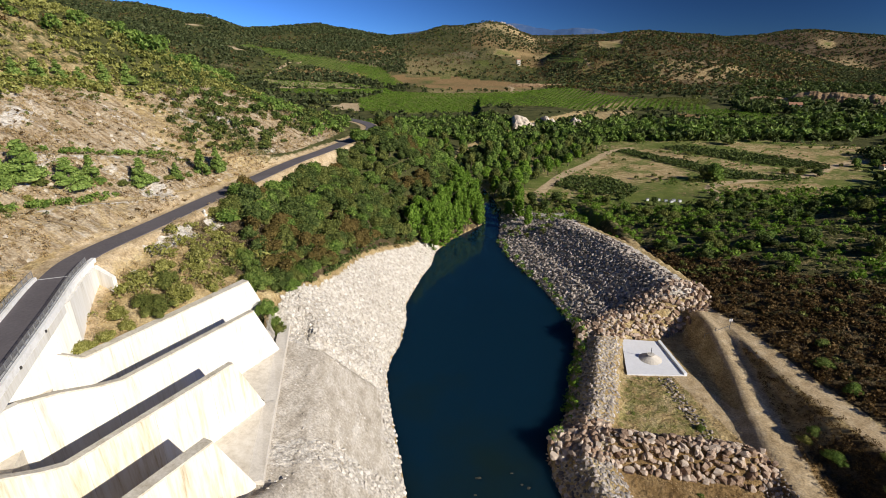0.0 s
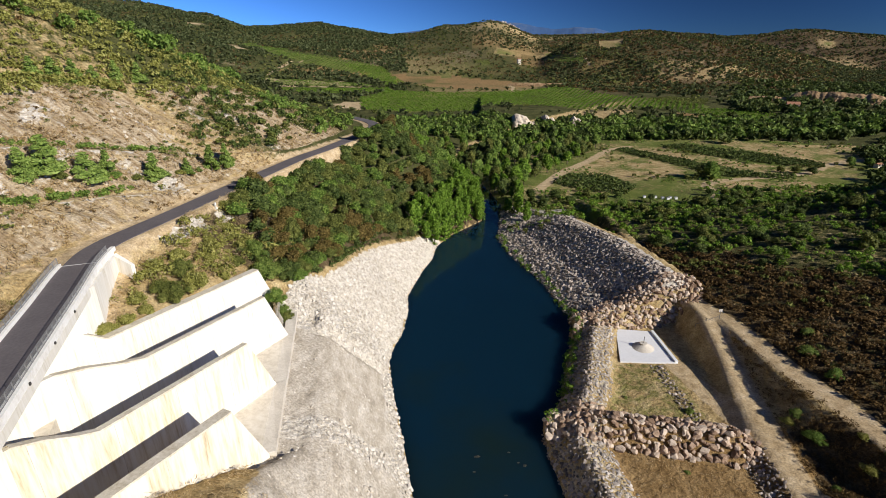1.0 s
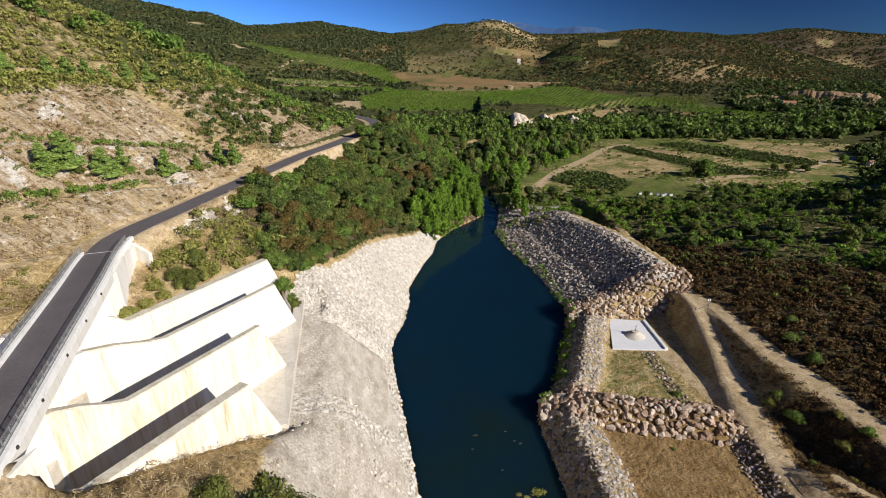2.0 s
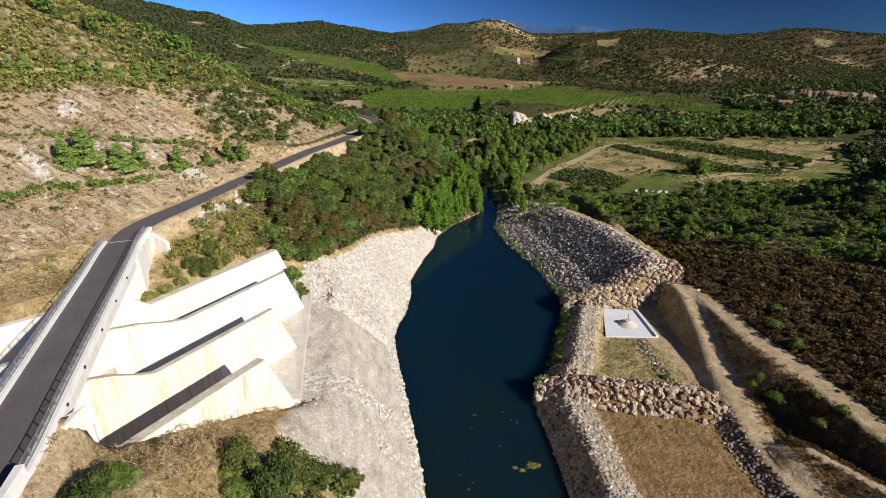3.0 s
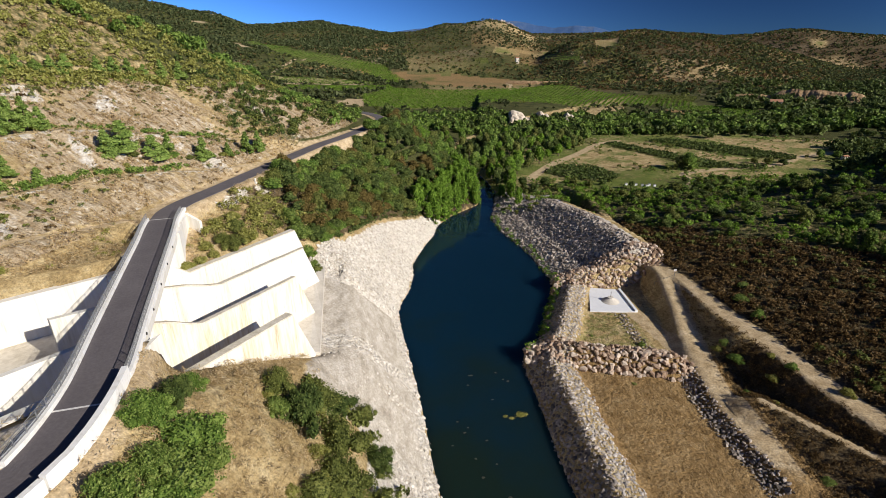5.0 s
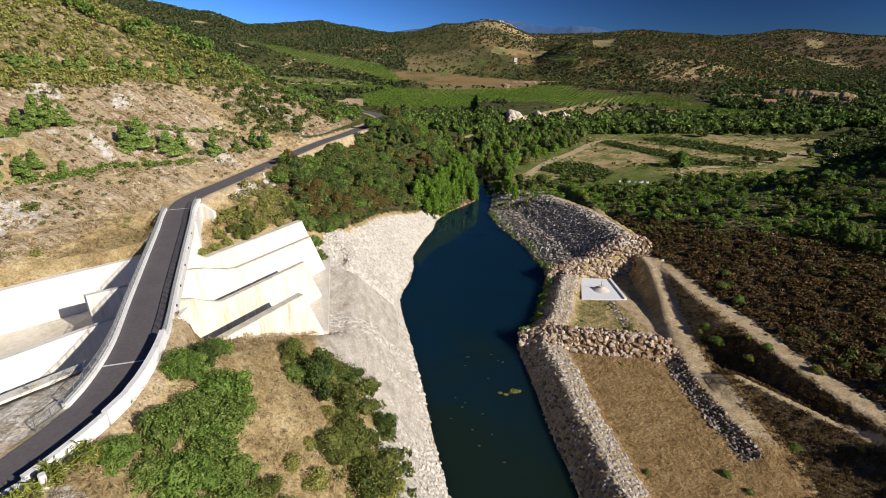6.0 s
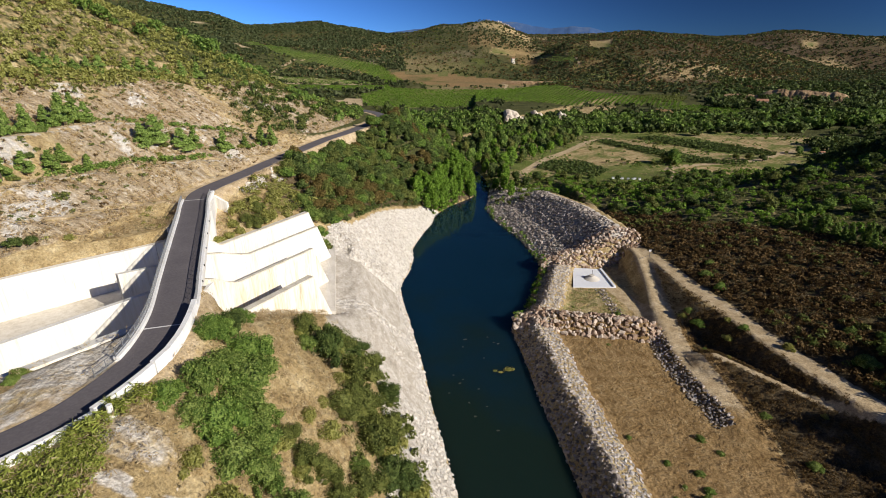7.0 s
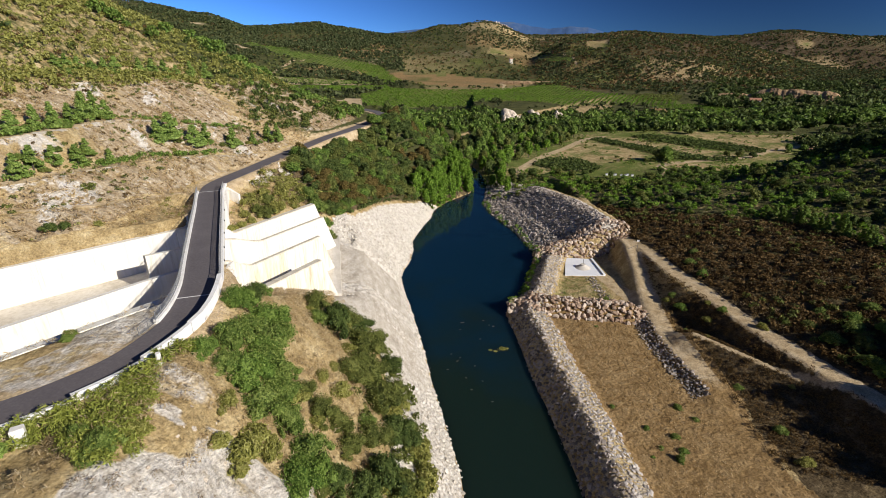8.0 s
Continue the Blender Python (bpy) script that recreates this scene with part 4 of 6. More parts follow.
def divider(n, along_start, bend, tip, foot, thick, name="dividing_wall", mat=CONCRETE, z_start=29.8, z_bend=26.3, z_tip=25.6, z_back=0.0):
    """A tall wall along the chute: high at the bridge, sagging to a bend, then level to a raked end."""
    prof = [(along_start - 7.5, max(z_start + .4, z_back)), (along_start - .4, max(z_start, z_back)), (along_start, z_start), (along_start + (bend - along_start) * .35, z_start - (z_start - z_bend) * .30), (along_start + (bend - along_start) * .7, z_start - (z_start - z_bend) * .72), (bend, z_bend), (tip, z_tip), (foot, 16.5)]
    bm = bmesh.new()
    rows = []
    for along, top in prof:
        ring = []
        for off in (-thick / 2, thick / 2):
            p = chute_place(along, n + off)
            ring.append((bm.verts.new((*p, 13.0)), bm.verts.new((*p, top))))
        rows.append(ring)
    for (a, b), (c, d) in zip(rows[:-1], rows[1:]):
        bm.faces.new((a[1], b[1], d[1], c[1]))
        bm.faces.new((a[0], a[1], c[1], c[0]))
        bm.faces.new((b[0], d[0], d[1], b[1]))
    a, b = rows[0]
    bm.faces.new((a[0], b[0], b[1], a[1]))
    a, b = rows[-1]
    bm.faces.new((a[0], a[1], b[1], b[0]))
    bmesh.ops.recalc_face_normals(bm, faces=bm.faces[:])
    wall = part(name, bm, mat, spill)
    # upright joints in both faces
    for u in np.arange(along_start + 1.0, tip - 1.0, 7.2):
        top = float(np.interp(u, [a for a, _ in prof], [z for _, z in prof]))
        bm = bmesh.new()
        for off in (-thick / 2 - .004, thick / 2 + .004):
            (ax, ay), (bx, by) = chute_place(u - .035, n + off), chute_place(u + .035, n + off)
            bm.faces.new([bm.verts.new(q) for q in ((ax, ay, 13.5), (bx, by, 13.5), (bx, by, top - .18), (ax, ay, top - .18))])
        part("joint", bm, COPING, wall)
    # a thin coping along the level stretch
    cap = bmesh.new()
    for (u0, z0), (u1, z1) in zip(prof[2:-2], prof[3:-1]):
        p = [(*chute_place(u, n + o), z + .05) for u, z, o in ((u0, z0, -thick / 2 - .05), (u0, z0, thick / 2 + .05), (u1, z1, thick / 2 + .05), (u1, z1, -thick / 2 - .05))]
        vs = [cap.verts.new(v) for v in p]
        lo = [cap.verts.new((v[0], v[1], v[2] - .22)) for v in p]
        cap.faces.new(vs)
        for i in range(4):
            cap.faces.new((lo[i], lo[(i + 1) % 4], vs[(i + 1) % 4], vs[i]))
    bmesh.ops.recalc_face_normals(cap, faces=cap.faces[:])
    part("coping", cap, COPING, wall, "weathered tan coping")
    return wall


divider(-16.85, 9.3, 11.9, 38.5, 42.5, 1.25, "side_wall", z_start=28.6, z_bend=26.7, z_tip=26.0, z_back=32.0)
divider(-8.2, 1.6, 11.2, 31.4, 35.3, .7)
divider(0.0, -6.2, 0.6, 19.9, 23.8, .7, mat=STAINED)
divider(8.75, -14.2, -9.0, 9.0, 12.9, 1.15, "side_wall", STAINED)


def straight_wall(name, a, b, thick, low, high_a, high_b, mat, parent, label=""):
    a, b = np.array(a, float), np.array(b, float)
    d = (b - a) / np.linalg.norm(b - a)
    n = np.array((d[1], -d[0])) * thick / 2
    out = [tuple(a - n), tuple(b - n), tuple(b + n), tuple(a + n)]
    top = lambda x, y: high_a + (high_b - high_a) * float(np.dot(np.array((x, y)) - a, d) / np.linalg.norm(b - a))
    return solid(name, out, low, top, mat, parent, label)


for (ax, ay), (bx, by), wide, za, zb in (((-47.2, 52.6), (-51.9, 42.2), 1.4, 31.0, 31.4), ((-51.8, 42.3), (-71.7, 23.4), 1.4, 31.4, 31.5), ((-71.6, 23.5), (-101, -4.7), 1.4, 31.5, 31.6), ((-34.3, 19.0), (-38.9, 13.0), 1.4, 30.8, 31.2), ((-38.8, 13.1), (-74.9, -32.2), 1.4, 31.2, 31.2)):
    straight_wall("side_wall", (ax, ay), (bx, by), wide, 20, za, zb, CONCRETE, spill)
straight_wall("dividing_wall", (-42.7, 36.9), (-49.8, 28.0), .9, 20, 30.6, 31.8, CONCRETE, spill)
straight_wall("dividing_wall", (-38.6, 29.8), (-80, -24.2), .9, 20, 30.6, 31.0, CONCRETE, spill)
# the chute's floor, in slabs; the inner ones have the walls' shade in their colour
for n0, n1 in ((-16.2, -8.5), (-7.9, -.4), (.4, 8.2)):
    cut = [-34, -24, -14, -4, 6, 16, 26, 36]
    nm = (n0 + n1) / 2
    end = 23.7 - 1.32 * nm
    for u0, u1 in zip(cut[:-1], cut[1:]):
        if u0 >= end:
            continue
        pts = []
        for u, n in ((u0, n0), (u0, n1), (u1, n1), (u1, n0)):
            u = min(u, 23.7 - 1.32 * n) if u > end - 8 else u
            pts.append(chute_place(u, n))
        solid("floor_slab", pts, lambda x, y: float(chute_floor(x, y)) - .6, lambda x, y: float(chute_floor(x, y)), FLOOR_SLAB if u1 > end - 3 else SHADE_FLOOR, spill, bevel=0)
up_floor = [(-101, -4.6), (-71.7, 23.4), (-51.8, 42), (-47, 50), (-41, 36), (-34.6, 19), (-38.9, 13.2), (-75, -32)]
solid("floor_slab", up_floor, 22.0, 24.96, FLOOR_SLAB, spill, bevel=0)
# sill and sloping apron below the lips
lip = [chute_place(23.7 - 1.32 * n, n) for n in (-16.6, -8.2, 0, 8.6)]
for (ax, ay), (bx, by) in zip(lip[:-1], lip[1:]):
    solid("apron_slab", [(ax - .2, ay), (bx - .2, by), (bx + 1.5, by + .8), (ax + 1.5, ay + .8)], 12, lambda x, y, ax=ax, bx=bx: 16.72 if x < max(ax, bx) + .5 else 16.35, APRON, spill, bevel=.03)

# ---- plants ----
def ico_arrays():
    bm = bmesh.new()
    bmesh.ops.create_icosphere(bm, subdivisions=1, radius=1.0)
    out = np.array([v.co[:] for v in bm.verts]), np.array([[v.index for v in f.verts] for f in bm.faces])
    bm.free()
    return out


ICO = ico_arrays()


def leaf_cloud(seed, lobes, count, size, flat=.75, tall=1.0, core=True):
    """Leaf clusters as small tilted triangles over a set of lobes (x, y, z, radius)."""
    g = np.random.default_rng(seed)
    lobes = np.array(lobes, float)
    w = lobes[:, 3] ** 2
    pick = g.choice(len(lobes), count, p=w / w.sum())
    v = g.normal(size=(count, 3))
    v /= np.linalg.norm(v, axis=1)[:, None]
    v[:, 2] = np.where(v[:, 2] < -.35, -v[:, 2], v[:, 2])
    rad = lobes[pick, 3] * (.72 + .42 * g.random(count))
    c = lobes[pick, :3] + v * rad[:, None] * np.array([1, 1, flat])
    n = v + g.normal(size=(count, 3)) * .8
    n /= np.linalg.norm(n, axis=1)[:, None]
    u = np.cross(n, g.normal(size=(count, 3)))
    u /= np.linalg.norm(u, axis=1)[:, None]
    t = np.cross(n, u)
    s = size * (.6 + .8 * g.random(count))[:, None]
    k = s * tall
    q = np.stack([c - u * s - t * k * .5, c + u * s - t * k * .4, c + t * k], 1).reshape(-1, 3)
    f = np.arange(count * 3).reshape(-1, 3)
    if core:
        # a rough inner body, so that a crown is not seen through
        ico, tri = ICO
        for x, y, z, r in lobes:
            b = ico * (.70 + .22 * g.random((len(ico), 1))) * r * np.array([1, 1, flat]) + np.array([x, y, z])
            f = np.concatenate([f, tri + len(q)])
            q = np.concatenate([q, b])
    return q, f


def crown_lobes(seed, radius, high, n, low=.25, narrow=1.0):
    g = np.random.default_rng(seed)
    out = [(0, 0, high * .6, radius * .72)]
    for i in range(n):
        a = 2 * math.pi * (i + g.random() * .7) / n
        h = low + (1 - low) * g.random()
        d = radius * narrow * (.35 + .35 * g.random()) * (1.15 - .6 * h)
        out.append((d * math.cos(a), d * math.sin(a), high * (.2 + .62 * h), radius * (.34 + .24 * g.random())))
    return out


def trunk_mesh(name, high, r, limbs, seed):
    g = random.Random(seed)
    bm = bmesh.new()
    bmesh.ops.create_cone(bm, cap_ends=False, segments=7, radius1=r, radius2=r * .55, depth=high, matrix=Matrix.Translation((0, 0, high / 2)))
    for i in range(limbs):
        a = 2 * math.pi * i / limbs + g.random()
        p = Vector((0, 0, high * (.55 + .4 * g.random())))
        e = p + Vector((math.cos(a), math.sin(a), .9)) * high * (.35 + .25 * g.random())
        m = Matrix.Translation((p + e) / 2) @ (e - p).to_track_quat("Z", "Y").to_matrix().to_4x4()
        bmesh.ops.create_cone(bm, cap_ends=False, segments=5, radius1=r * .5, radius2=r * .15, depth=(e - p).length, matrix=m)
    me = bpy.data.meshes.new(name)
    bm.to_mesh(me)
    bm.free()
    me.materials.append(BARK)
    return me


def tree_kind(name, label, category, seed, radius, high, leaves, size, mat, lobes, trunk_r=.16, low=.25, flat=.8, narrow=1.0, tall=1.0):
    """One tree of a kind: an Empty at its foot with a trunk and a crown."""
    root = holder(name)
    tagged(root, label, category)
    trunk = new("trunk", trunk_mesh("trunk", high * .55, trunk_r, 4, seed))
    v, f = leaf_cloud(seed, crown_lobes(seed, radius, high, lobes, low, narrow), leaves, size, flat, tall)
    crown = new("crown", np_mesh("crown", v, f, [mat]))
    trunk.parent = crown.parent = root
    return root


def pine_kind(name, label, seed, high, radius, mat):
    g = np.random.default_rng(seed)
    root = holder(name)
    tagged(root, label, "pine")
    trunk = new("trunk", trunk_mesh("trunk", high * .85, .12, 0, seed))
    lobes = []
    for k in range(11):
        h = .12 + .84 * k / 10
        for j in range(3):
            a = g.random() * 6.28
            d = radius * (1 - h) * .75
            lobes.append((d * math.cos(a), d * math.sin(a), high * h, radius * (.20 + .30 * (1 - h))))
    v, f = leaf_cloud(seed, lobes, 1700, .085, .6, 3.0, True)
    crown = new("crown", np_mesh("crown", v, f, [mat]))
    trunk.parent = crown.parent = root
    return root


def shrub_kind(name, label, seed, radius, high, leaves, size, mat, tall=1.0):
    root = holder(name)
    tagged(root, label, "shrub")
    g = np.random.default_rng(seed)
    lobes = [(0, 0, high * .4, radius * .7)]
    for i in range(20):
        a = i * 2.4 + g.random()
        d = radius * (.25 + .62 * g.random())
        lobes.append((d * math.cos(a), d * math.sin(a), high * (.18 + .72 * g.random() * (1.15 - d / radius)), radius * (.13 + .25 * g.random() ** 1.5)))
    v, f = leaf_cloud(seed, lobes, leaves, size, min(1.1, high / radius * .7), tall)
    foliage = new("foliage", np_mesh("foliage", v, f, [mat]))
    bm = bmesh.new()
    for i in range(5):
        a = i * 1.256 + g.random()
        rod(bm, (0, 0, -.3), (radius * .4 * math.cos(a), radius * .4 * math.sin(a), high * .5), .04, 4)
    stems = part("stems", bm, BARK, root)
    foliage.parent = root
    return root


def plant(kinds, x, y, size=1.0, sink=.15, group=""):
    """Sets one plant of the kinds at a place; the first use of a kind places the built one."""
    k = random.randrange(len(kinds))
    z = ground_at(x, y) - sink
    m = Matrix.Translation((x, y, z)) @ Matrix.Rotation(random.random() * 6.28, 4, "Z") @ Matrix.Diagonal((size * random.uniform(.8, 1.3), size * random.uniform(.75, 1.15), size * random.uniform(.8, 1.15), 1))
    ob = kinds[k]
    if not ob.get("used"):
        ob["used"] = 1
        ob.matrix_basis = m
    else:
        ob = copy_thing(ob, m)
        ob.matrix_basis = m
    if group:
        ob["group"] = group
    return ob


OAKS = [tree_kind("holm_oak", "dark green dense holm oak on the steep bank", "tree", 100 + i, 2.3, 4.6, 820, .195, OAK, 11) for i in range(4)]
OLIVES = [tree_kind("bank_tree", "olive green broad bushy tree on the bank", "tree", 120 + i, 2.2, 4.2, 820, .19, m, 11) for i, m in enumerate((OLIVE, OLIVE, GREEN))]
RUST_TREES = [tree_kind("oak", "brownish thinning oak among green ones", "tree", 130 + i, 2.1, 4.0, 850, .19, TURNING, 8) for i in range(2)]
POPLARS = [tree_kind("poplar", "bright green slender poplar beside the water", "tree", 140 + i, 2.0, 9.5, 860, .235, POPLAR, 15, .2, .05, 1.25, .7, 1.3) for i in range(3)]
TALLS = [tree_kind("riverside_tree", "tall green broadleaf tree of the riverside wood", "tree", 150 + i, 3.1, 9.0, 760, .29, m, 13, .25, .12, 1.1, .8) for i, m in enumerate((GREEN, OAK, POPLAR, OLIVE))]
FIELD_TREES = [tree_kind("field_tree", "rounded dark green tree beside the fields", "tree", 160 + i, 2.6, 4.6, 600, .235, m, 9, .2, .1) for i, m in enumerate((OAK, OLIVE, GREEN, OAK))]
PINES = [pine_kind("young_pine", "young light green pine on a cut bench", 170 + i, 4.6, 1.75, PINE) for i in range(3)]
SHRUBS = [shrub_kind("shrub", "dense dark green evergreen shrub on the slope", 180 + i, 1.5, 2.0, 3600, .050, m) for i, m in enumerate((OLIVE, OAK, OLIVE))]
GREEN_SHRUBS = [shrub_kind("leafy_shrub", "fresh green leafy shrub on the slope", 190 + i, 1.5, 2.0, 4600, .043, m, 1.3) for i, m in enumerate((SHRUB_LEAF, GREEN, SHRUB_LEAF))]
BROOMS = [shrub_kind("broom", "yellow-green broom shrub in dry grass", 200 + i, 1.3, 1.5, 1500, .045, BROOM, 3.6) for i in range(3)]

# shrubs and trees on the shoulder between the road and the river
for x, y, r in [(-26.6, 9.2, 2.2), (-23.8, 8.5, 3.0), (-24.9, .7, 2.7), (-26.1, -3.3, 1.7), (-22.2, 5.2, 3.2), (-22.1, -3.0, 3.1), (-20.0, .4, 2.8), (-23.9, -3.7, 1.9), (-20.0, -5.3, 2.8), (-17.9, -4.4, 2.4), (-15.5, -6.5, 3.0), (-15.4, -10.5, 2.6), (-14.4, -7.9, 2.1), (-21.7, 1.1, 2.9), (-22.8, 2.8, 2.6), (-24.6, 4.6, 2.4)]:
    plant(GREEN_SHRUBS, x, y, r / 1.4, .5, "shrubs on the shoulder")
for x, y, r in [(-27.2, 9.1, 1.8), (-27.0, 13.6, 1.6), (-26.6, 15.8, 1.4), (-26.0, 12.0, 1.5)]:
    plant(GREEN_SHRUBS + SHRUBS, x, y, r / 1.3, .4, "shrubs on the shoulder")
for x, y, r in [(-17.8, 1.3, 1.9), (-15.5, .9, 2.1), (-13.6, .9, 2.0), (-12.1, -1.1, 2.1), (-10.3, 3.2, 2.7), (-7.9, 7.8, 2.9), (-10.1, 11.0, 3.2), (-11.9, 15.9, 2.9), (-10.0, 25.8, 2.6), (-14.1, 22.8, 3.4), (-18.1, 23.4, 3.4), (-21.3, 24.5, 2.7), (-14.1, 12.5, 2.4), (-8.1, -2.1, 3.3), (-10.1, -6.0, 2.2), (-6.0, 8.7, 2.5), (-12.6, 33.0, 2.2), (-8.3, 17.8, 2.7), (-12.8, -7.7, 2.1), (-17.6, 27.5, 2.8), (-13.3, 17.0, 2.6), (-6.4, -2.0, 3.0), (-16.0, 29.5, 2.4)]:
    plant(SHRUBS[2:] + BROOMS + GREEN_SHRUBS[:1], x + random.uniform(-2.4, 2.4), y + random.uniform(-2.4, 2.4), r / 1.3 * random.uniform(.35, .6), .3, "shrubs above the riprap")
    plant(SHRUBS, x, y, r / 1.35, .4, "shrubs above the riprap")
for x, y, r in [(-19.5, -9.8, 2.0), (-19.6, -12.4, 2.1), (-22.3, -8.2, 1.3), (-4.0, 8.3, 2.6), (-3.0, 3.9, 2.6), (-4.4, -1.2, 2.6), (-18.1, -9.5, 1.7), (-18.3, -.5, 1.5), (-14.6, 6.5, 1.6), (-16.8, 7.0, 1.4), (-21.3, -12.7, 1.2), (-8.0, 13.3, 2.0), (-14.4, 14.2, 1.6), (-15.6, 18.5, 1.3)]:
    plant(BROOMS, x, y, r / 1.2, .25, "broom on the shoulder")
for x, y, r in [(-27.6, -18, 2.4), (-26.0, -16.4, 2.4), (-30.0, -17.0, 2.1), (-28.6, -15.6, 1.8)]:
    plant(BROOMS + GREEN_SHRUBS[:1], x, y, r / 2.2, .5, "shrubs below the road")
for x, y, r in [(-36.6, -18.6, 1.8), (-38.0, -20, 1.8)]:
    plant(PINES, x, y, .8, .2)
for x, y in [(-44.5, 3.2), (-45.3, 2.4), (-43.8, 1.6), (-41.8, -1.4)]:
    plant(GREEN_SHRUBS + BROOMS, x, y, .55 + .2 * random.random(), .2, "weeds beside the chute")
# benches above the road
for x, y, r in [(-81.9, 48.7, 2.2), (-81.6, 54.2, 2.3), (-80.6, 57.9, 2.0), (-82.1, 65.1, 2.2), (-81.7, 69.5, 3.0), (-81.9, 73.6, 2.8), (-80, 74.6, 1.8), (-71.9, 80.2, 2.7), (-70.6, 84.0, 2.9), (-66.5, 88, 2.8), (-65.2, 91.9, 2.5), (-61.4, 100.6, 2.4), (-55.6, 114.5, 2.6), (-54.2, 119.7, 2.5), (-77.5, 41.2, 2.3), (-76.4, 44.1, 2.3), (-75.9, 48.9, 1.8), (-74.3, 53.1, 2.1), (-74.8, 57.2, 1.4), (-73, 61.4, 1.5), (-58.2, 108, 1.7)]:
    plant(PINES, x, y, r / 1.9, .1, "young pines on the benches")
    if random.random() < .7:
        plant(GREEN_SHRUBS + SHRUBS, x + random.uniform(-1.5, 1.5), y + random.uniform(1, 3), r / 2.6, .2, "shrubs on the benches")
for x, y, r in [(-66.8, 31.6, 1.6), (-65.2, 33, 1.2), (-62.0, 36.4, 1.3), (-71.3, 65.9, 1.2), (-58.9, 106, 1.6), (-63, 97, 1.3), (-69, 81, 1.2)]:
    plant(SHRUBS + BROOMS, x, y, r / 1.6, .1, "shrubs on the benches")
for x, y in [(-99.0, 88.9), (-98.1, 91.8), (-96.7, 94.0), (-95.0, 97.2), (-94.5, 101.5), (-93.3, 104.8), (-91.8, 114.4), (-90.8, 119.4), (-89.6, 124.4), (-88.1, 129.3), (-86.1, 135.3), (-83.5, 141.0)]:
    plant(PINES, x, y, random.uniform(.8, 1.15), .1, "young pines on the benches")
    plant(GREEN_SHRUBS, x + random.uniform(-2, 2), y + random.uniform(-2.5, 2.5), random.uniform(.8, 1.2), .2, "shrubs on the benches")
# dry slope beside the far abutment
for x, y, r in [(-34.1, 82, 2.9), (-29.5, 88.8, 2.1), (-29.7, 77.6, 1.5), (-31.5, 85.5, 2.4), (-32.5, 79.5, 1.9)]:
    plant(GREEN_SHRUBS + SHRUBS, x, y, r / 1.35, .3, "shrubs beside the spillway")
for x, y, r in [(-34.6, 83.3, 2.6), (-33.1, 80.3, 2.5), (-31.1, 77.4, 2.2), (-30.8, 78.5, 2.0), (-29.3, 86.0, 1.9), (-28.9, 90.9, 2.5), (-27.6, 94.7, 2.5), (-25.7, 99.3, 2.6), (-37.0, 86.2, 2.9), (-31.2, 88.0, 2.2)]:
    plant(GREEN_SHRUBS + SHRUBS[:1], x, y, r / 1.5, .3, "shrubs beside the spillway")
for x, y, r in [(-47, 70.7, 1.6), (-41.8, 65.8, 1.9), (-40.3, 69.2, 2.1), (-45.3, 55.6, 1.5), (-43.7, 58.3, 1.2), (-40.2, 65.3, 1.3), (-41.1, 76.8, 1.4), (-39.6, 86.3, 1.5), (-42.3, 61.1, 1.2), (-44.2, 66, 1.5), (-45.4, 74.5, 1.5), (-43.5, 71.5, 1.6), (-37.6, 74.0, 1.3), (-38.4, 80, 1.4), (-42.5, 80.6, 1.3), (-46.1, 96.5, 1.4), (-44.0, 90.5, 1.3), (-36.0, 78.2, 1.1), (-46.0, 62.5, 1.2)]:
    x -= max(0.0, (x - CHUTE_O[0]) * SIDE[0] + (y - CHUTE_O[1]) * SIDE[1] + 18.6)
    plant(BROOMS + SHRUBS[2:], x, y, r / 1.1, .2, "broom on the dry slope")
# the wood on the left bank
n = 0
for y in np.arange(86, 216, 2.7):
    for x in np.arange(-48, 16, 2.9):
        px, py = x + random.uniform(-1.1, 1.1), y + random.uniform(-1.1, 1.1)
        l = float(np.interp(py, LEFT_SHORE[:, 0], LEFT_SHORE[:, 1])) - px
        if l < float(np.interp(py, TOP_Y, TOP_L)) + 1.3 or abs(float(near_line(np.array([px]), np.array([py]), ROAD)[0][0])) < 4.2:
            continue
        if float(near_line(np.array([px]), np.array([py]), FOOT)[0][0]) > -3 or py < 86 + .9 * max(0, -px - 33):
            continue
        kinds = RUST_TREES if value_noise(px, py, 9, 77) > .3 and random.random() < .65 else OAKS if random.random() < .34 else OLIVES
        if l < 10 and py > 152:
            kinds = POPLARS
        plant(kinds, px, py, random.uniform(.85, 1.25) * (.9 if py < 100 else 1), .5, "trees of the left bank wood")
        n += 1
for y in np.arange(154, 206, 2.2):
    plant(POPLARS, float(np.interp(y, LEFT_SHORE[:, 0], LEFT_SHORE[:, 1])) - random.uniform(.3, 4.5), y + random.uniform(-1, 1), random.uniform(.75, 1.25), .5, "poplars beside the water")
for y in np.arange(176, 232, 3.4):
    plant(POPLARS, float(np.interp(y, RIGHT_SHORE[:, 0], RIGHT_SHORE[:, 1])) + random.uniform(2.5, 11), y + random.uniform(-1, 1), random.uniform(.6, 1.1), .5, "poplars beside the water")
# riverside wood upstream
for y in np.arange(212, 345, 7.4):
    for x in np.arange(-34, 104, 7.4):
        px, py = x + random.uniform(-2.8, 2.8), y + random.uniform(-2.8, 2.8)
        if float(near_line(np.array([px]), np.array([py]), ROAD)[0][0]) > -6 or px > 24 + .62 * (py - 205) or (abs(px - float(np.interp(py, LEFT_SHORE[:, 0], LEFT_SHORE[:, 1])) - 5) < 5 and py < 225):
            continue
        plant(TALLS, px, py, random.uniform(.75, 1.2), .5, "trees of the riverside wood")
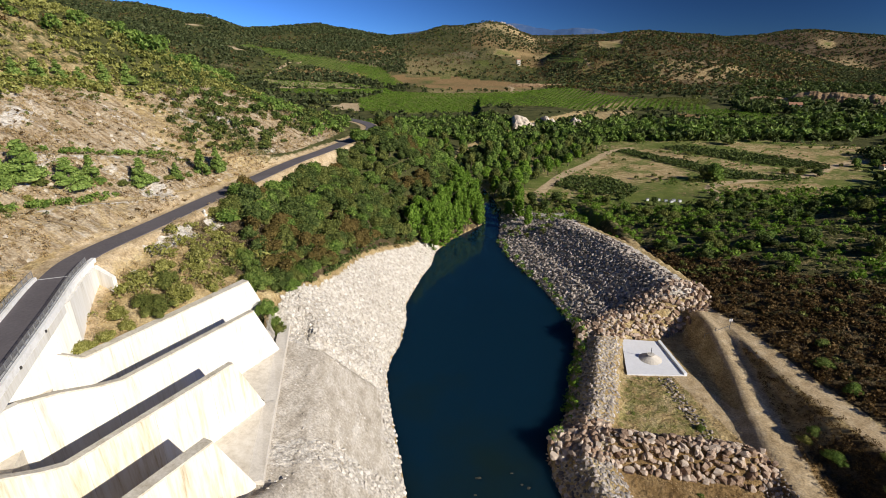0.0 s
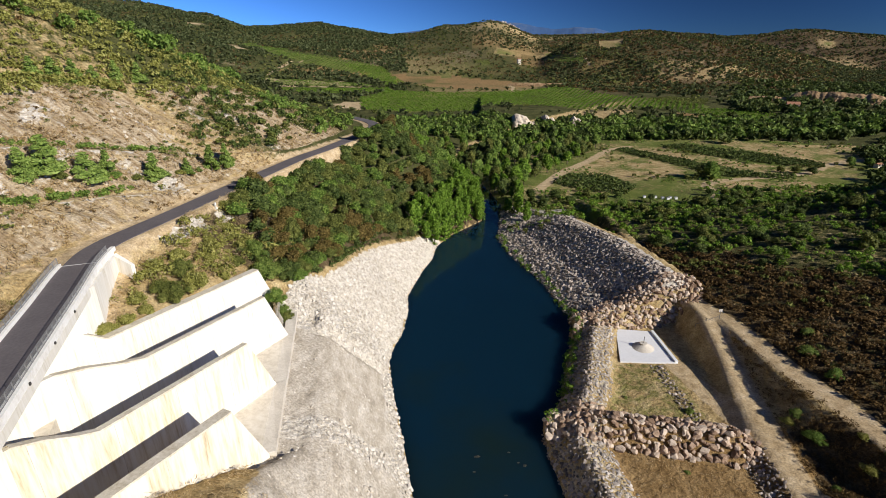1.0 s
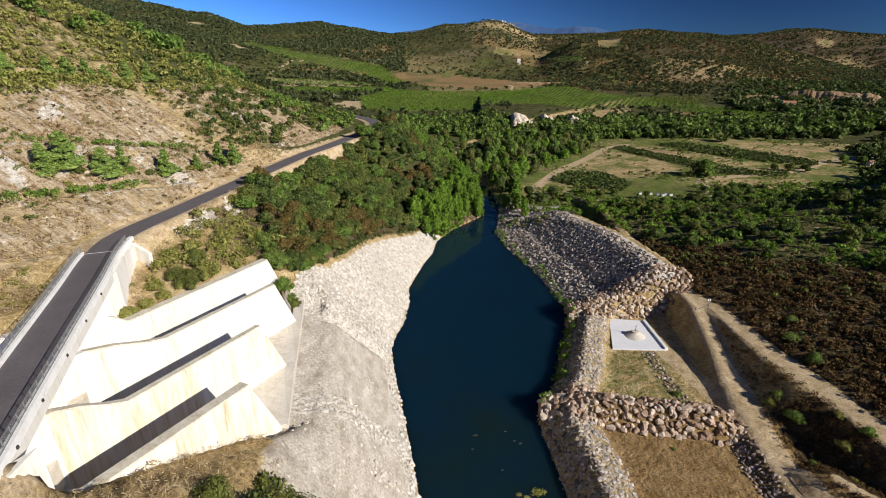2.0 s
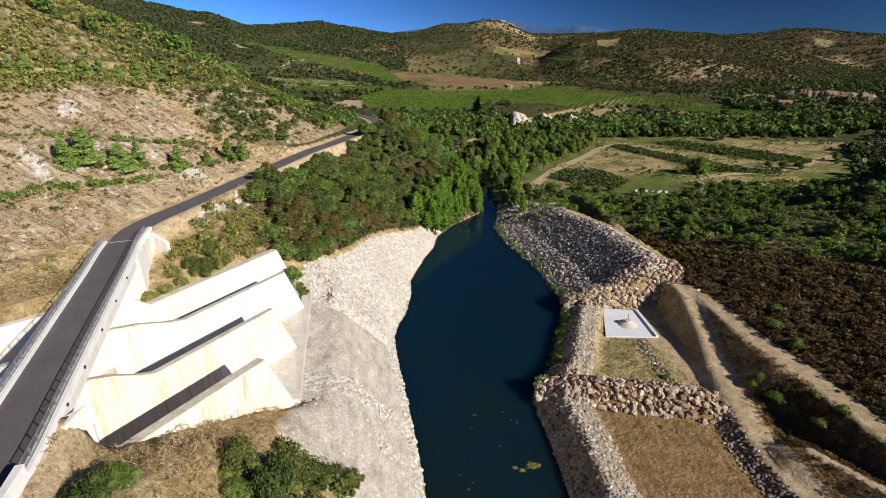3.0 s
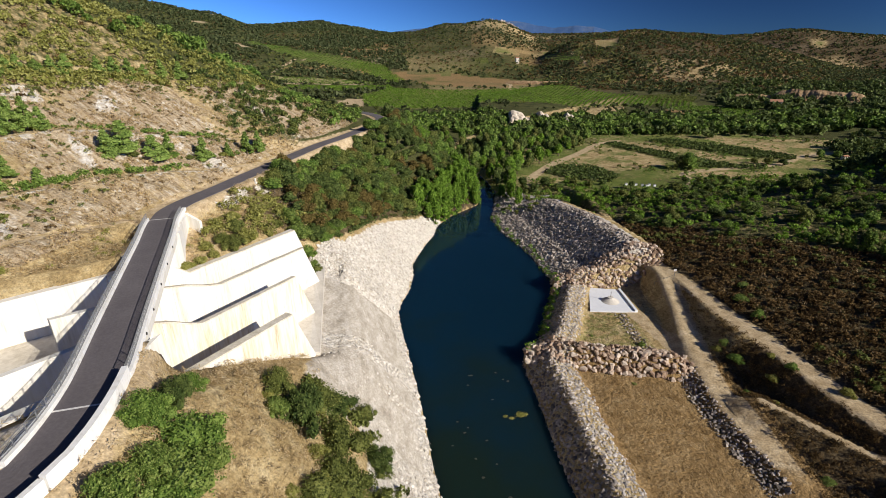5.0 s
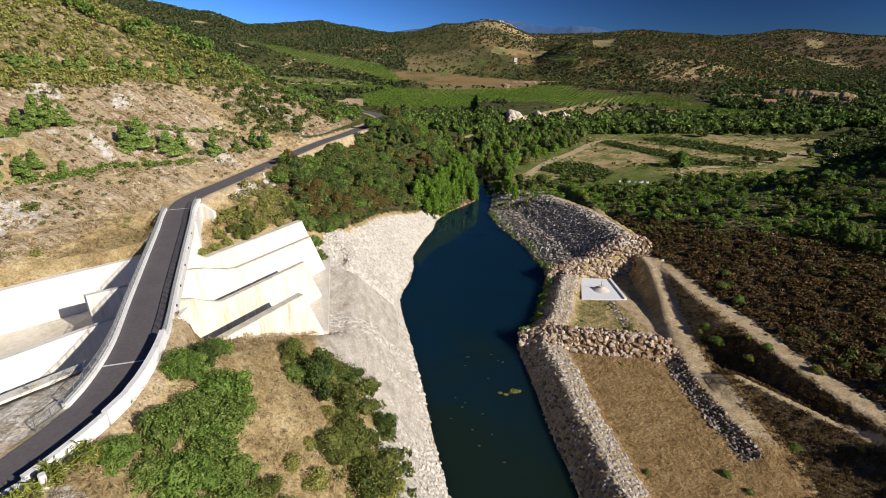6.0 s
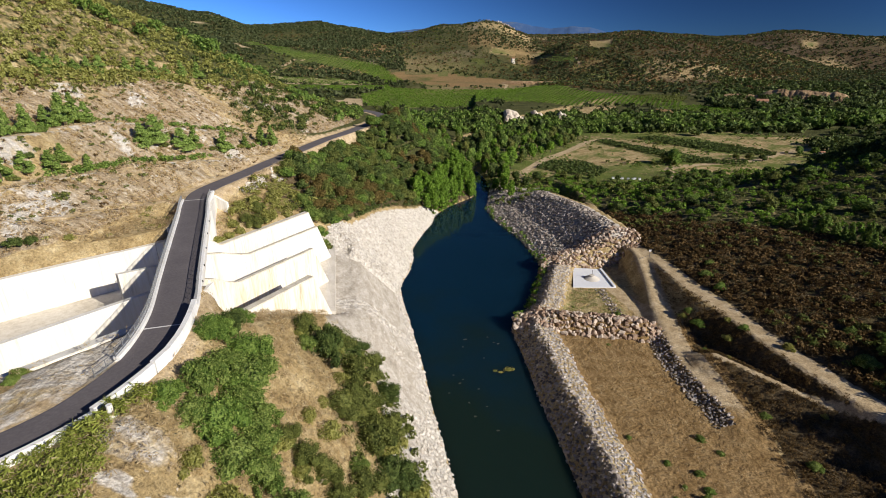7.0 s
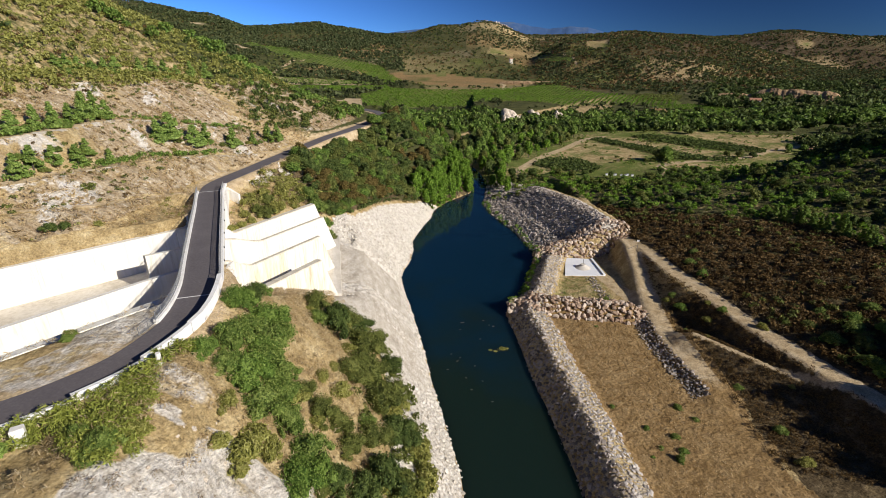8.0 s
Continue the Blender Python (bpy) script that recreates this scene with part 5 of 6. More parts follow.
# trees and olives between the fields and the scrub
for i in range(620):
    px, py = random.uniform(58, 235), random.uniform(72, 214)
    if not green_side(np.array(px), np.array(py)) or (py > 194 and 66 < px < 112) or px > 175 + .4 * abs(py - 150) or value_noise(px, py, 15, 86) < -.25 or math.hypot(px - 91, py - 196) < 9:
        continue
    plant(FIELD_TREES + OLIVES[2:], px, py, random.uniform(.4, 1.0), .3, "trees below the fields")
for x, y, s in [(128, 236, 1.7), (132, 239, 1.5), (124, 238, 1.4), (176, 246, 1.0), (182, 243, .9), (170, 249, .8), (186, 250, .8), (215, 262, 1.0), (222, 258, .9), (60, 205, .9), (66, 200, .8), (74, 206, .8), (52, 199, 1.0), (47, 206, 1.1), (84, 196, .8), (40, 196, 1.0), (36, 204, 1.1)]:
    plant(FIELD_TREES, x, y, s, .3, "trees beside the fields")
# the wooded spur on the right
for i in range(90):
    px, py = random.uniform(120, 250), random.uniform(40, 235)
    if px < 150 + .35 * abs(py - 120) or (py > 190 and px < 235):
        continue
    plant(FIELD_TREES[:1] + OAKS[:2], px, py, random.uniform(.9, 1.5), .4, "trees of the right spur")
# a row of young cypresses at the edge of the scrub
CYPRESSES = [pine_kind("cypress", "slender dark green young cypress in a row", 220 + i, 5.0, 1.15, GREEN) for i in range(2)]
for i in range(22):
    u = i / 21
    plant(CYPRESSES, 101 + 13 * u + random.uniform(-1.2, 1.2), 99 - 34 * u + random.uniform(-1, 1), random.uniform(.75, 1.2), .2, "cypresses at the scrub's edge")
# bushes over the upper track
for x, y, r in [(75.8, 41.9, 1.8), (76.5, 36.1, 2.0), (82, 37.9, 2.4), (80.3, 33.3, 2.2), (78, 27.8, 2.0), (78.3, 24.6, 2.2), (85, 42, 1.8), (87, 36, 2.2), (84.5, 29, 2.2), (90, 44, 1.6), (72.6, 44, 1.2), (81, 46, 1.3)]:
    plant(GREEN_SHRUBS + SHRUBS[2:], x, y, r / 1.4, .2, "bushes over the upper track")
# trees out of the camera's view, added to throw shade on the upper track
for x, y in [(88, 20), (92, 12), (90, 27), (95, 20), (98, 8), (93, 2), (99, 16), (97, 28), (84, 13), (86, 5), (85, -3)]:
    plant(FIELD_TREES, x, y, random.uniform(1.5, 2.0), .3, "trees over the upper track")
# single shrubs by the tracks
for x, y, r in [(61, 112.4, 1.6), (67.5, 77.3, 2.0), (69.2, 73.7, 1.4), (71.2, 82.9, 1.5), (57.5, 59, 1.7), (57.5, 63.8, 1.1), (55.9, 63, 1.5), (60.3, 51.7, 1.6), (54.9, 50.3, .9), (55.5, 29.7, 1.1), (56.7, 18.5, 1.5), (56.1, 11.2, 1.8), (67.7, 43.9, 1.5), (67.6, 70.1, 1.8), (63.9, 27.2, .9), (57.6, 46, 1.0), (63.5, 52, 1.3), (62.4, 56.5, 1.1)]:
    plant(GREEN_SHRUBS + BROOMS, x, y, r / 1.6, .15, "shrubs by the tracks")
for x, y, r in [(42.4, 68.5, 1.0), (32.6, 73, .6), (42.3, 25.3, 1.0), (38.6, 17.8, .8), (34.6, 20.1, .8), (37.2, 12.7, 1.0), (36, 55, .6), (44, 22, .8), (30.4, 26, .7), (38.5, 14.5, .8), (35.2, 15.4, .6), (33.0, 13.4, .6)]:
    plant(GREEN_SHRUBS, x, y, r / 1.4, .45, "weeds on the flat")


def clumps(name, label, points, radius, leaves, size, mat, seed, flat=.8, tall=1.0, category="scrub"):
    """Many small plants that nobody could count, in one mesh."""
    g = np.random.default_rng(seed)
    protos = [leaf_cloud(seed + i, crown_lobes(seed + i, 1.0, 1.2, 3), leaves, size, flat, tall, False)[0] for i in range(5)]
    pts = np.asarray(points, float)
    zs = np.concatenate([height(pts[i:i + 4000, 0], pts[i:i + 4000, 1]) for i in range(0, len(pts), 4000)])
    out = []
    for (x, y), z in zip(pts[:, :2], zs):
        a, s = g.random() * 6.28, radius * (.55 + .8 * g.random())
        c, d = math.cos(a) * s, math.sin(a) * s
        p = protos[g.integers(5)]
        out.append(np.stack([x + p[:, 0] * c - p[:, 1] * d, y + p[:, 0] * d + p[:, 1] * c, z - .15 * s + p[:, 2] * s], -1))
    v = np.concatenate(out)
    ob = new(name, np_mesh(name, v, np.arange(len(v)).reshape(-1, 3), [mat]))
    return tagged(ob, label, category, kind="stuff")


def scatter(n, x0, x1, y0, y1, keep, seed):
    g = np.random.default_rng(seed)
    x, y = g.uniform(x0, x1, n), g.uniform(y0, y1, n)
    m = keep(x, y, g.random(n))
    return np.stack([x[m], y[m]], -1)


def foot_dist(x, y):
    return near_line(x, y, FOOT)[0]


def right_of_track(x, y):
    return x - np.interp(y, TRACK_UP[::-1, 1], TRACK_UP[::-1, 0])


not_chute = lambda x, y: ~inside(x, y, [(-102, -4), (-72, 25), (-53, 43.5), (-48.3, 52.6), (-33.6, 83), (-21, 43), (-33, 18.6), (-37.8, 12.4), (-74, -33)])
clumps("hill_broom", "yellow-green broom tufts over the dry hillside", scatter(17000, -215, -50, 20, 290, lambda x, y, u: (foot_dist(x, y) > 33) & (u < 1.0 + .5 * value_noise(x, y, 10, 61)), 1), 1.45, 30, .15, BROOM, 300, flat=.8, tall=2.0)
clumps("hill_rusty", "brown dry bushes over the hillside", scatter(1300, -230, -55, 20, 280, lambda x, y, u: (foot_dist(x, y) > 30) & (u < .5), 21), 1.0, 30, .24, RUSTY, 305, tall=1.5)
clumps("hill_shrubs", "dark green shrubs over the hillside", scatter(4800, -260, -36, 60, 330, lambda x, y, u: (foot_dist(x, y) > 36 - 29 * smooth(112, 135, y)) & (foot_dist(x, y) < 58) & (u < smooth(122, 150, y - .75 * (foot_dist(x, y) - 22)) * .95 + .03), 2), 1.6, 60, .22, OAK, 310)
clumps("hill_olive", "olive green bushes over the hillside", scatter(4200, -260, -36, 60, 330, lambda x, y, u: (foot_dist(x, y) > 34 - 28 * smooth(112, 135, y)) & (foot_dist(x, y) < 62) & (u < smooth(116, 150, y - .75 * (foot_dist(x, y) - 22)) * .9 + .05), 33), 1.5, 60, .20, OLIVE, 312)
clumps("spur_pines", "row of green pines along the spur", scatter(900, -170, -50, 130, 340, lambda x, y, u: np.abs(foot_dist(x, y) - 58 + .12 * (y - 130)) < 5, 3), 3.2, 190, .15, GREEN, 320, flat=1.1)
clumps("spur_green", "green bushes at the foot of the spur", scatter(1500, -150, -36, 150, 340, lambda x, y, u: (foot_dist(x, y) > 3) & (foot_dist(x, y) < 60) & (u < .8 * smooth(150, 200, y)), 23), 1.9, 50, .30, GREEN, 322)
clumps("bench_tufts", "dry tufts on the cut benches", scatter(24000, -112, -38, 22, 190, lambda x, y, u: (foot_dist(x, y) > 1) & (foot_dist(x, y) < 34) & (bench_gap(foot_dist(x, y), y) > .8) & not_chute(x, y) & (u < .55 + .6 * value_noise(x, y, 6, 62)), 4), .5, 12, .18, STRAW, 330, tall=3.0)
clumps("bench_brown_shrubs", "olive low shrubs on the cut benches", scatter(6000, -112, -38, 22, 190, lambda x, y, u: (foot_dist(x, y) > 6) & (foot_dist(x, y) < 36) & (bench_gap(foot_dist(x, y), y) > .8) & not_chute(x, y) & (u < .30 + .7 * value_noise(x, y, 9, 63)), 5), .7, 26, .17, OLIVE, 340, tall=2.0)
clumps("bench_hedge", "green low bushes lining the cut benches", scatter(12000, -112, -50, 22, 135, lambda x, y, u: (foot_dist(x, y) > 8) & (bench_gap(foot_dist(x, y) - .6, y) < .75) & (np.abs(foot_dist(x, y) - np.interp(y, BENCHES[0][0], BENCHES[0][1])) > 2.2) & (u < .38 + .6 * value_noise(x, y, 12, 98)), 49), .85, 40, .16, GREEN, 347, flat=1.0, tall=1.6)
clumps("bench_rusty", "brown dry brush on the cut slopes", scatter(3500, -112, -38, 22, 190, lambda x, y, u: (foot_dist(x, y) > 1) & (foot_dist(x, y) < 36) & (bench_gap(foot_dist(x, y), y) > .8) & not_chute(x, y) & (u < .22 + .6 * value_noise(x, y, 8, 79)), 34), .6, 24, .16, RUSTY, 345, tall=2.0)
clumps("verge_straw", "dry straw and weeds between the cut and the chute", scatter(9000, -112, -46, 16, 64, lambda x, y, u: (foot_dist(x, y) > -12) & (foot_dist(x, y) < 2) & (np.abs(near_line(x, y, ROAD)[0]) > 3.4) & not_chute(x, y) & (u < .75 + .4 * value_noise(x, y, 5, 111)), 53), .6, 18, .052, STRAW, 385, tall=6.5)
clumps("verge_weeds", "olive and brown weeds between the cut and the chute", scatter(1500, -112, -46, 16, 64, lambda x, y, u: (foot_dist(x, y) > -12) & (foot_dist(x, y) < 2) & (np.abs(near_line(x, y, ROAD)[0]) > 3.6) & not_chute(x, y) & (u < .4 + .6 * value_noise(x, y, 6, 112)), 54), .6, 30, .12, BROOM, 387, tall=2.2)
clumps("scrub", "brown heathery scrub on the embankment", scatter(13500, 60, 165, -10, 140, lambda x, y, u: (right_of_track(x, y) > 3.0) & ~green_side(x, y), 6), .85, 19, .26, RUSTY, 350)
clumps("scrub_tips", "pale dry heath tips in the scrub", scatter(5200, 60, 165, -10, 150, lambda x, y, u: (right_of_track(x, y) > 3.0) & ~green_side(x, y) & (u < .7 + .6 * value_noise(x, y, 9, 116)), 56), .75, 14, .13, DRY_HEATH, 352, tall=2.2)
clumps("scrub_green", "dull green bushes in the scrub", scatter(3600, 60, 190, -10, 150, lambda x, y, u: (right_of_track(x, y) > 3.6) & ~green_side(x, y) & (u < .18 + .6 * value_noise(x, y, 16, 64) + .45 * smooth(95, 130, y)), 7), 1.0, 40, .22, OLIVE, 360)
clumps("valley_bushes", "fresh green bushes between the scrub and the fields", scatter(4600, 40, 240, 66, 218, lambda x, y, u: green_side(x, y) & (u < .62 + .5 * value_noise(x, y, 12, 87)) & ((y < 194) | (x < 66) | (x > 112)) & (np.hypot(x - 91, y - 196) > 9), 41), 1.25, 34, .24, POPLAR, 364)
clumps("valley_olive_bushes", "olive bushes between the scrub and the fields", scatter(3000, 40, 240, 66, 218, lambda x, y, u: green_side(x, y) & (u < .5 - .6 * value_noise(x, y, 12, 87)) & ((y < 194) | (x < 66) | (x > 112)) & (np.hypot(x - 91, y - 196) > 9), 42), 1.15, 30, .25, OLIVE, 366)
BRUSH = [(-33.6, -14.6), (-31, -11.4), (-27.6, -9.4), (-26.4, -12.4), (-25.2, -15.4), (-25.2, -17.9), (-26.6, -20.2), (-29.4, -19.3), (-32, -17)]
clumps("roadside_brush", "low leafy green brush below the road", scatter(900, -36, -24, -22, -8, lambda x, y, u: inside(x, y, BRUSH), 43), .75, 60, .07, REED, 376, flat=.8, tall=2.6)
DARK_BAND = [(-21, 31.2), (-15, 33.8), (-11.6, 33.3), (-9.4, 26), (-5.5, 22.5), (-3.6, 16), (-3.6, 6), (-6, -4), (-10.5, -2), (-11.5, 6), (-14, 12), (-13.6, 19), (-18.6, 25)]
clumps("bank_brush", "olive brush above the riprap", scatter(800, -22, -2, -5, 35, lambda x, y, u: inside(x, y, DARK_BAND) & (u < .5 + .4 * value_noise(x, y, 4, 88)), 44), 1.0, 70, .16, OLIVE, 378, flat=.9, tall=1.6)
clumps("slope_broom", "olive broom bushes on the dry slope", scatter(420, -50, -33, 55, 96, lambda x, y, u: not_chute(x, y) & (near_line(x, y, ROAD)[0] < -5) & (u < .75 + .5 * value_noise(x, y, 5, 89)), 45), 1.15, 60, .12, BROOM, 379, flat=1.0, tall=2.0)
clumps("bank_edge_bushes", "dull green bushes along the top of the riprap", scatter(2600, -40, 2, 84, 158, lambda x, y, u: (np.interp(y, LEFT_SHORE[:, 0], LEFT_SHORE[:, 1]) - x - np.interp(y, TOP_Y, TOP_L) > .2) & (np.interp(y, LEFT_SHORE[:, 0], LEFT_SHORE[:, 1]) - x - np.interp(y, TOP_Y, TOP_L) < 9) & not_chute(x, y) & (u < .8 + .4 * value_noise(x, y, 5, 101)), 51), 1.15, 60, .15, OAK, 381, flat=.9, tall=1.4)
clumps("bank_edge_bushes", "rusty bushes along the top of the riprap", scatter(900, -40, 2, 84, 158, lambda x, y, u: (np.interp(y, LEFT_SHORE[:, 0], LEFT_SHORE[:, 1]) - x - np.interp(y, TOP_Y, TOP_L) > -.4) & (np.interp(y, LEFT_SHORE[:, 0], LEFT_SHORE[:, 1]) - x - np.interp(y, TOP_Y, TOP_L) < 4) & not_chute(x, y) & (u < .5 + .6 * value_noise(x, y, 6, 102)), 52), .8, 40, .14, TURNING, 383, flat=.9, tall=1.4)
clumps("shore_bushes", "bright green bushes down to the waterline", scatter(380, -14, 20, 156, 206, lambda x, y, u: np.abs(np.interp(y, LEFT_SHORE[:, 0], LEFT_SHORE[:, 1]) - x - 1.8) < 2.4, 47), 1.7, 60, .22, POPLAR, 368, flat=1.0)
clumps("slope_straw", "dry straw tufts on the sunny slopes", scatter(16000, -50, 3, -24, 104, lambda x, y, u: (np.interp(y, LEFT_SHORE[:, 0], LEFT_SHORE[:, 1]) - x > 11 + 9 * smooth(20, 45, y)) & (foot_dist(x, y) < -4) & (np.abs(near_line(x, y, ROAD)[0]) > 3.4) & not_chute(x, y) & (~inside(x, y, PALE_SLOPE) | (value_noise(x, y, 2.2, 95) > .55)) & (u < (.8 + .5 * value_noise(x, y, 5, 69)) * np.where((x < -33) & (y < 14), .06, 1)), 8), .7, 18, .05, STRAW, 370, tall=6.5)
clumps("slope_brown", "brown dead weeds on the sunny slopes", scatter(3500, -50, 3, -24, 104, lambda x, y, u: (np.interp(y, LEFT_SHORE[:, 0], LEFT_SHORE[:, 1]) - x > 11 + 9 * smooth(20, 45, y)) & (foot_dist(x, y) < -4) & (np.abs(near_line(x, y, ROAD)[0]) > 3.6) & not_chute(x, y) & (x > -31) & (u < .30 + .6 * value_noise(x, y, 5, 70)), 24), .6, 24, .042, DRY_HEATH, 372, tall=6.0)
clumps("roadside_reeds", "green reedy grass beside the low wall", scatter(700, -37, -24, -18, -3, lambda x, y, u: (np.abs(near_line(x, y, ROAD)[0] + 4.4) < 1.3), 25), .8, 34, .06, REED, 374, tall=8.0)
clumps("bank_tufts", "dull tufts on the shaded bank", scatter(8500, 44, 76, -2, 100, lambda x, y, u: (right_of_track(x, y) < -1.9) & (np.abs(near_line(x, y, CREST)[0]) > .8) & (y > 4 + .25 * (76 - x)) & (x - np.interp(y, TRACK_DOWN[::-1, 1], TRACK_DOWN[::-1, 0]) > 2), 9), .45, 20, .16, RUSTY, 380, tall=1.5)
clumps("flat_tufts", "dry stubble on the flat", scatter(5000, 26, 52, -2, 84, lambda x, y, u: (x - np.interp(y, RIGHT_SHORE[:, 0], RIGHT_SHORE[:, 1]) > 10) & (x - np.interp(y, TRACK_DOWN[::-1, 1], TRACK_DOWN[::-1, 0]) < -4.5) & (u < .6), 26), .32, 10, .10, STRAW, 382, tall=2.5)
clumps("field_tufts", "low green weeds by the water and the fields", scatter(5200, 20, 300, 165, 350, lambda x, y, u: (x > np.interp(y, RIGHT_SHORE[:, 0], RIGHT_SHORE[:, 1]) + 1.5) & (u < .12 + .6 * value_noise(x, y, 18, 65) + .5 * smooth(215, 190, y)), 10), .9, 24, .30, GREEN, 390)
clumps("field_edge_bushes", "olive bushes round the fields", scatter(2400, 20, 300, 160, 350, lambda x, y, u: (x > np.interp(y, RIGHT_SHORE[:, 0], RIGHT_SHORE[:, 1]) + 2) & (u < -.1 + .9 * value_noise(x, y, 24, 72) + .55 * smooth(215, 185, y)), 27), 1.3, 36, .28, OLIVE, 392)
clumps("waterside_reeds", "bright green reeds along the waterline", scatter(2600, 14, 34, 64, 165, lambda x, y, u: (np.abs(x - np.interp(y, RIGHT_SHORE[:, 0], RIGHT_SHORE[:, 1]) - .8) < 1.2) & (u < .4 + .3 * value_noise(x, y, 6, 66) + .8 * smooth(66, 72, y) * smooth(100, 94, y)), 11), .8, 30, .15, POPLAR, 400, flat=.8, tall=1.8)
clumps("belt_wood", "dense green riverside wood across the valley", scatter(2800, -70, 520, 330, 470, lambda x, y, u: (y > 352 - .09 * (x - 95)) & (y < 425 - .18 * np.maximum(x - 80, 0) + 22 * value_noise(x, y, 40, 73) + 30 * smooth(60, 0, x)) & (np.hypot((x - 68) / 9, (y - 406) / 8) > 1), 28), 3.8, 90, .25, GREEN, 402, flat=1.1, category="woodland")
clumps("belt_wood", "dark green trees in the riverside wood", scatter(1300, -70, 430, 345, 480, lambda x, y, u: (y > 352 - .09 * (x - 95)) & (y < 430 - .18 * np.maximum(x - 80, 0) + 22 * value_noise(x, y, 40, 73) + 30 * smooth(60, 0, x)) & (np.hypot((x - 68) / 9, (y - 406) / 8) > 1), 29), 3.8, 90, .25, OAK, 404, flat=1.1, category="woodland")
clumps("far_belt", "green woods along the valley below the far hills", scatter(2600, 180, 620, 330, 640, lambda x, y, u: (np.degrees(np.arctan2(x, y)) > 29) & (u < .75 + .4 * value_noise(x, y, 50, 92)) & ~np.any([inside(x, y, g) for g in VINE_PLOTS], axis=0), 46), 3.6, 40, .34, OAK, 405, flat=1.0, category="woodland")
clumps("spur_wood", "tall dark oaks over the foot of the right spur", scatter(1500, 140, 340, 110, 290, lambda x, y, u: ((y < 238) & (x > 158 + .5 * np.abs(y - 150))) | ((y >= 236) & (x > 216 + .4 * (y - 236))), 55), 3.6, 90, .22, OAK, 408, flat=1.0, category="woodland")
clumps("spur_wood", "dark trees over the right spur", scatter(1500, 110, 420, 20, 330, lambda x, y, u: (x > 142 + .3 * np.abs(y - 120)) & ((y < 200) | (x > 235 + .3 * (y - 200))), 30), 3.0, 80, .24, OAK, 406, category="woodland")
in_plots = lambda x, y: np.any([inside(x, y, q) for q in VINE_PLOTS + PALE_PLOTS + LEA_PLOTS + [STRIPED_PLOT, RED_PLOTS[0]]], axis=0)
far_keep = lambda x, y, u: ~in_plots(x, y) & (np.hypot(x, y) > 470) & (np.hypot(x, y) < 2300) & (np.abs(np.degrees(np.arctan2(x, y))) < 52)
scrub_side = lambda x, y: (np.degrees(np.arctan2(x, y)) > 11) & (np.hypot(x, y) > 640) & (np.hypot(x, y) < 1260)
clumps("far_wood", "dark green woods over the distant hills", scatter(60000, -1900, 2000, 380, 2100, lambda x, y, u: far_keep(x, y, u) & (u < .30 + .55 * fbm(x, y, 200, 3, 67) + .3 * smooth(-10, -18, np.degrees(np.arctan2(x, y))) + .3 * smooth(800, 1300, np.hypot(x, y)) + .15 * smooth(8, 25, np.degrees(np.arctan2(x, y)))) & ~scrub_side(x, y), 12), 2.9, 9, .50, HAZED_OAK, 410, category="woodland")
clumps("far_scrub", "brown scrub over the distant hills", scatter(38000, -1600, 1900, 500, 2100, lambda x, y, u: far_keep(x, y, u) & (u < .42 + .8 * smooth(5, 14, np.degrees(np.arctan2(x, y))) + .5 * value_noise(x, y, 150, 68)) & (np.hypot(x, y) > 780) & ~scrub_side(x, y), 13), 2.2, 9, .46, RUSTY, 420, category="woodland")
clumps("far_olive", "olive bushes over the distant hills", scatter(22000, -1600, 1900, 500, 2100, lambda x, y, u: far_keep(x, y, u) & (u < .45 + .4 * smooth(6, -4, np.degrees(np.arctan2(x, y))) + .5 * value_noise(x, y, 120, 74)) & ~scrub_side(x, y), 31), 2.4, 9, .46, OLIVE, 425, category="woodland")

clumps("hill_wood", "dense dark green oak wood over the distant hill", scatter(30000, -1150, 40, 520, 1750, lambda x, y, u: ~in_plots(x, y) & (np.degrees(np.arctan2(x, y)) < -4) & (np.degrees(np.arctan2(x, y)) > -44) & (np.hypot(x, y) > 600) & (u < .62 + .8 * fbm(x, y, 130, 2, 97)), 48), 3.9, 10, .48, HAZED_OAK, 412, category="woodland")
for label, n, mat, size, seed in (("dark green bushes over the scrubby hill", 24000, HAZED_OAK, 2.5, 414), ("brown heath over the scrubby hill", 21000, RUSTY, 1.9, 416), ("olive bushes over the scrubby hill", 9000, OLIVE, 2.0, 418)):
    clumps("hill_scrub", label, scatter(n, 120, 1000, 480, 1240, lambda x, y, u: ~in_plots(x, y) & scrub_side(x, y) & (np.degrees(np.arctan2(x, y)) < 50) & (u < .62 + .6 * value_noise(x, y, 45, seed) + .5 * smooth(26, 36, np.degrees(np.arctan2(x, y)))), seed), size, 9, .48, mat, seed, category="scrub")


# ---- vineyards ----
def vine_plot(corners, spacing, radius, mat, seed, name="vineyard", gap=1.6):
    """Rows of vines inside a plot, along its first side."""
    c = np.array(corners, float)
    d = (c[1] - c[0]) / np.linalg.norm(c[1] - c[0])
    n = np.array((-d[1], d[0]))
    uv = np.stack([(c - c[0]) @ d, (c - c[0]) @ n], -1)
    pts = []
    for v in np.arange(uv[:, 1].min(), uv[:, 1].max(), spacing):
        for u in np.arange(uv[:, 0].min(), uv[:, 0].max(), gap):
            pts.append(c[0] + d * u + n * v)
    pts = np.array(pts)
    pts = pts[inside(pts[:, 0], pts[:, 1], [tuple(q) for q in corners])]
    return clumps(name, "rows of green vines in a field", pts, radius, 14, .42, mat, seed, .6, category="vineyard")


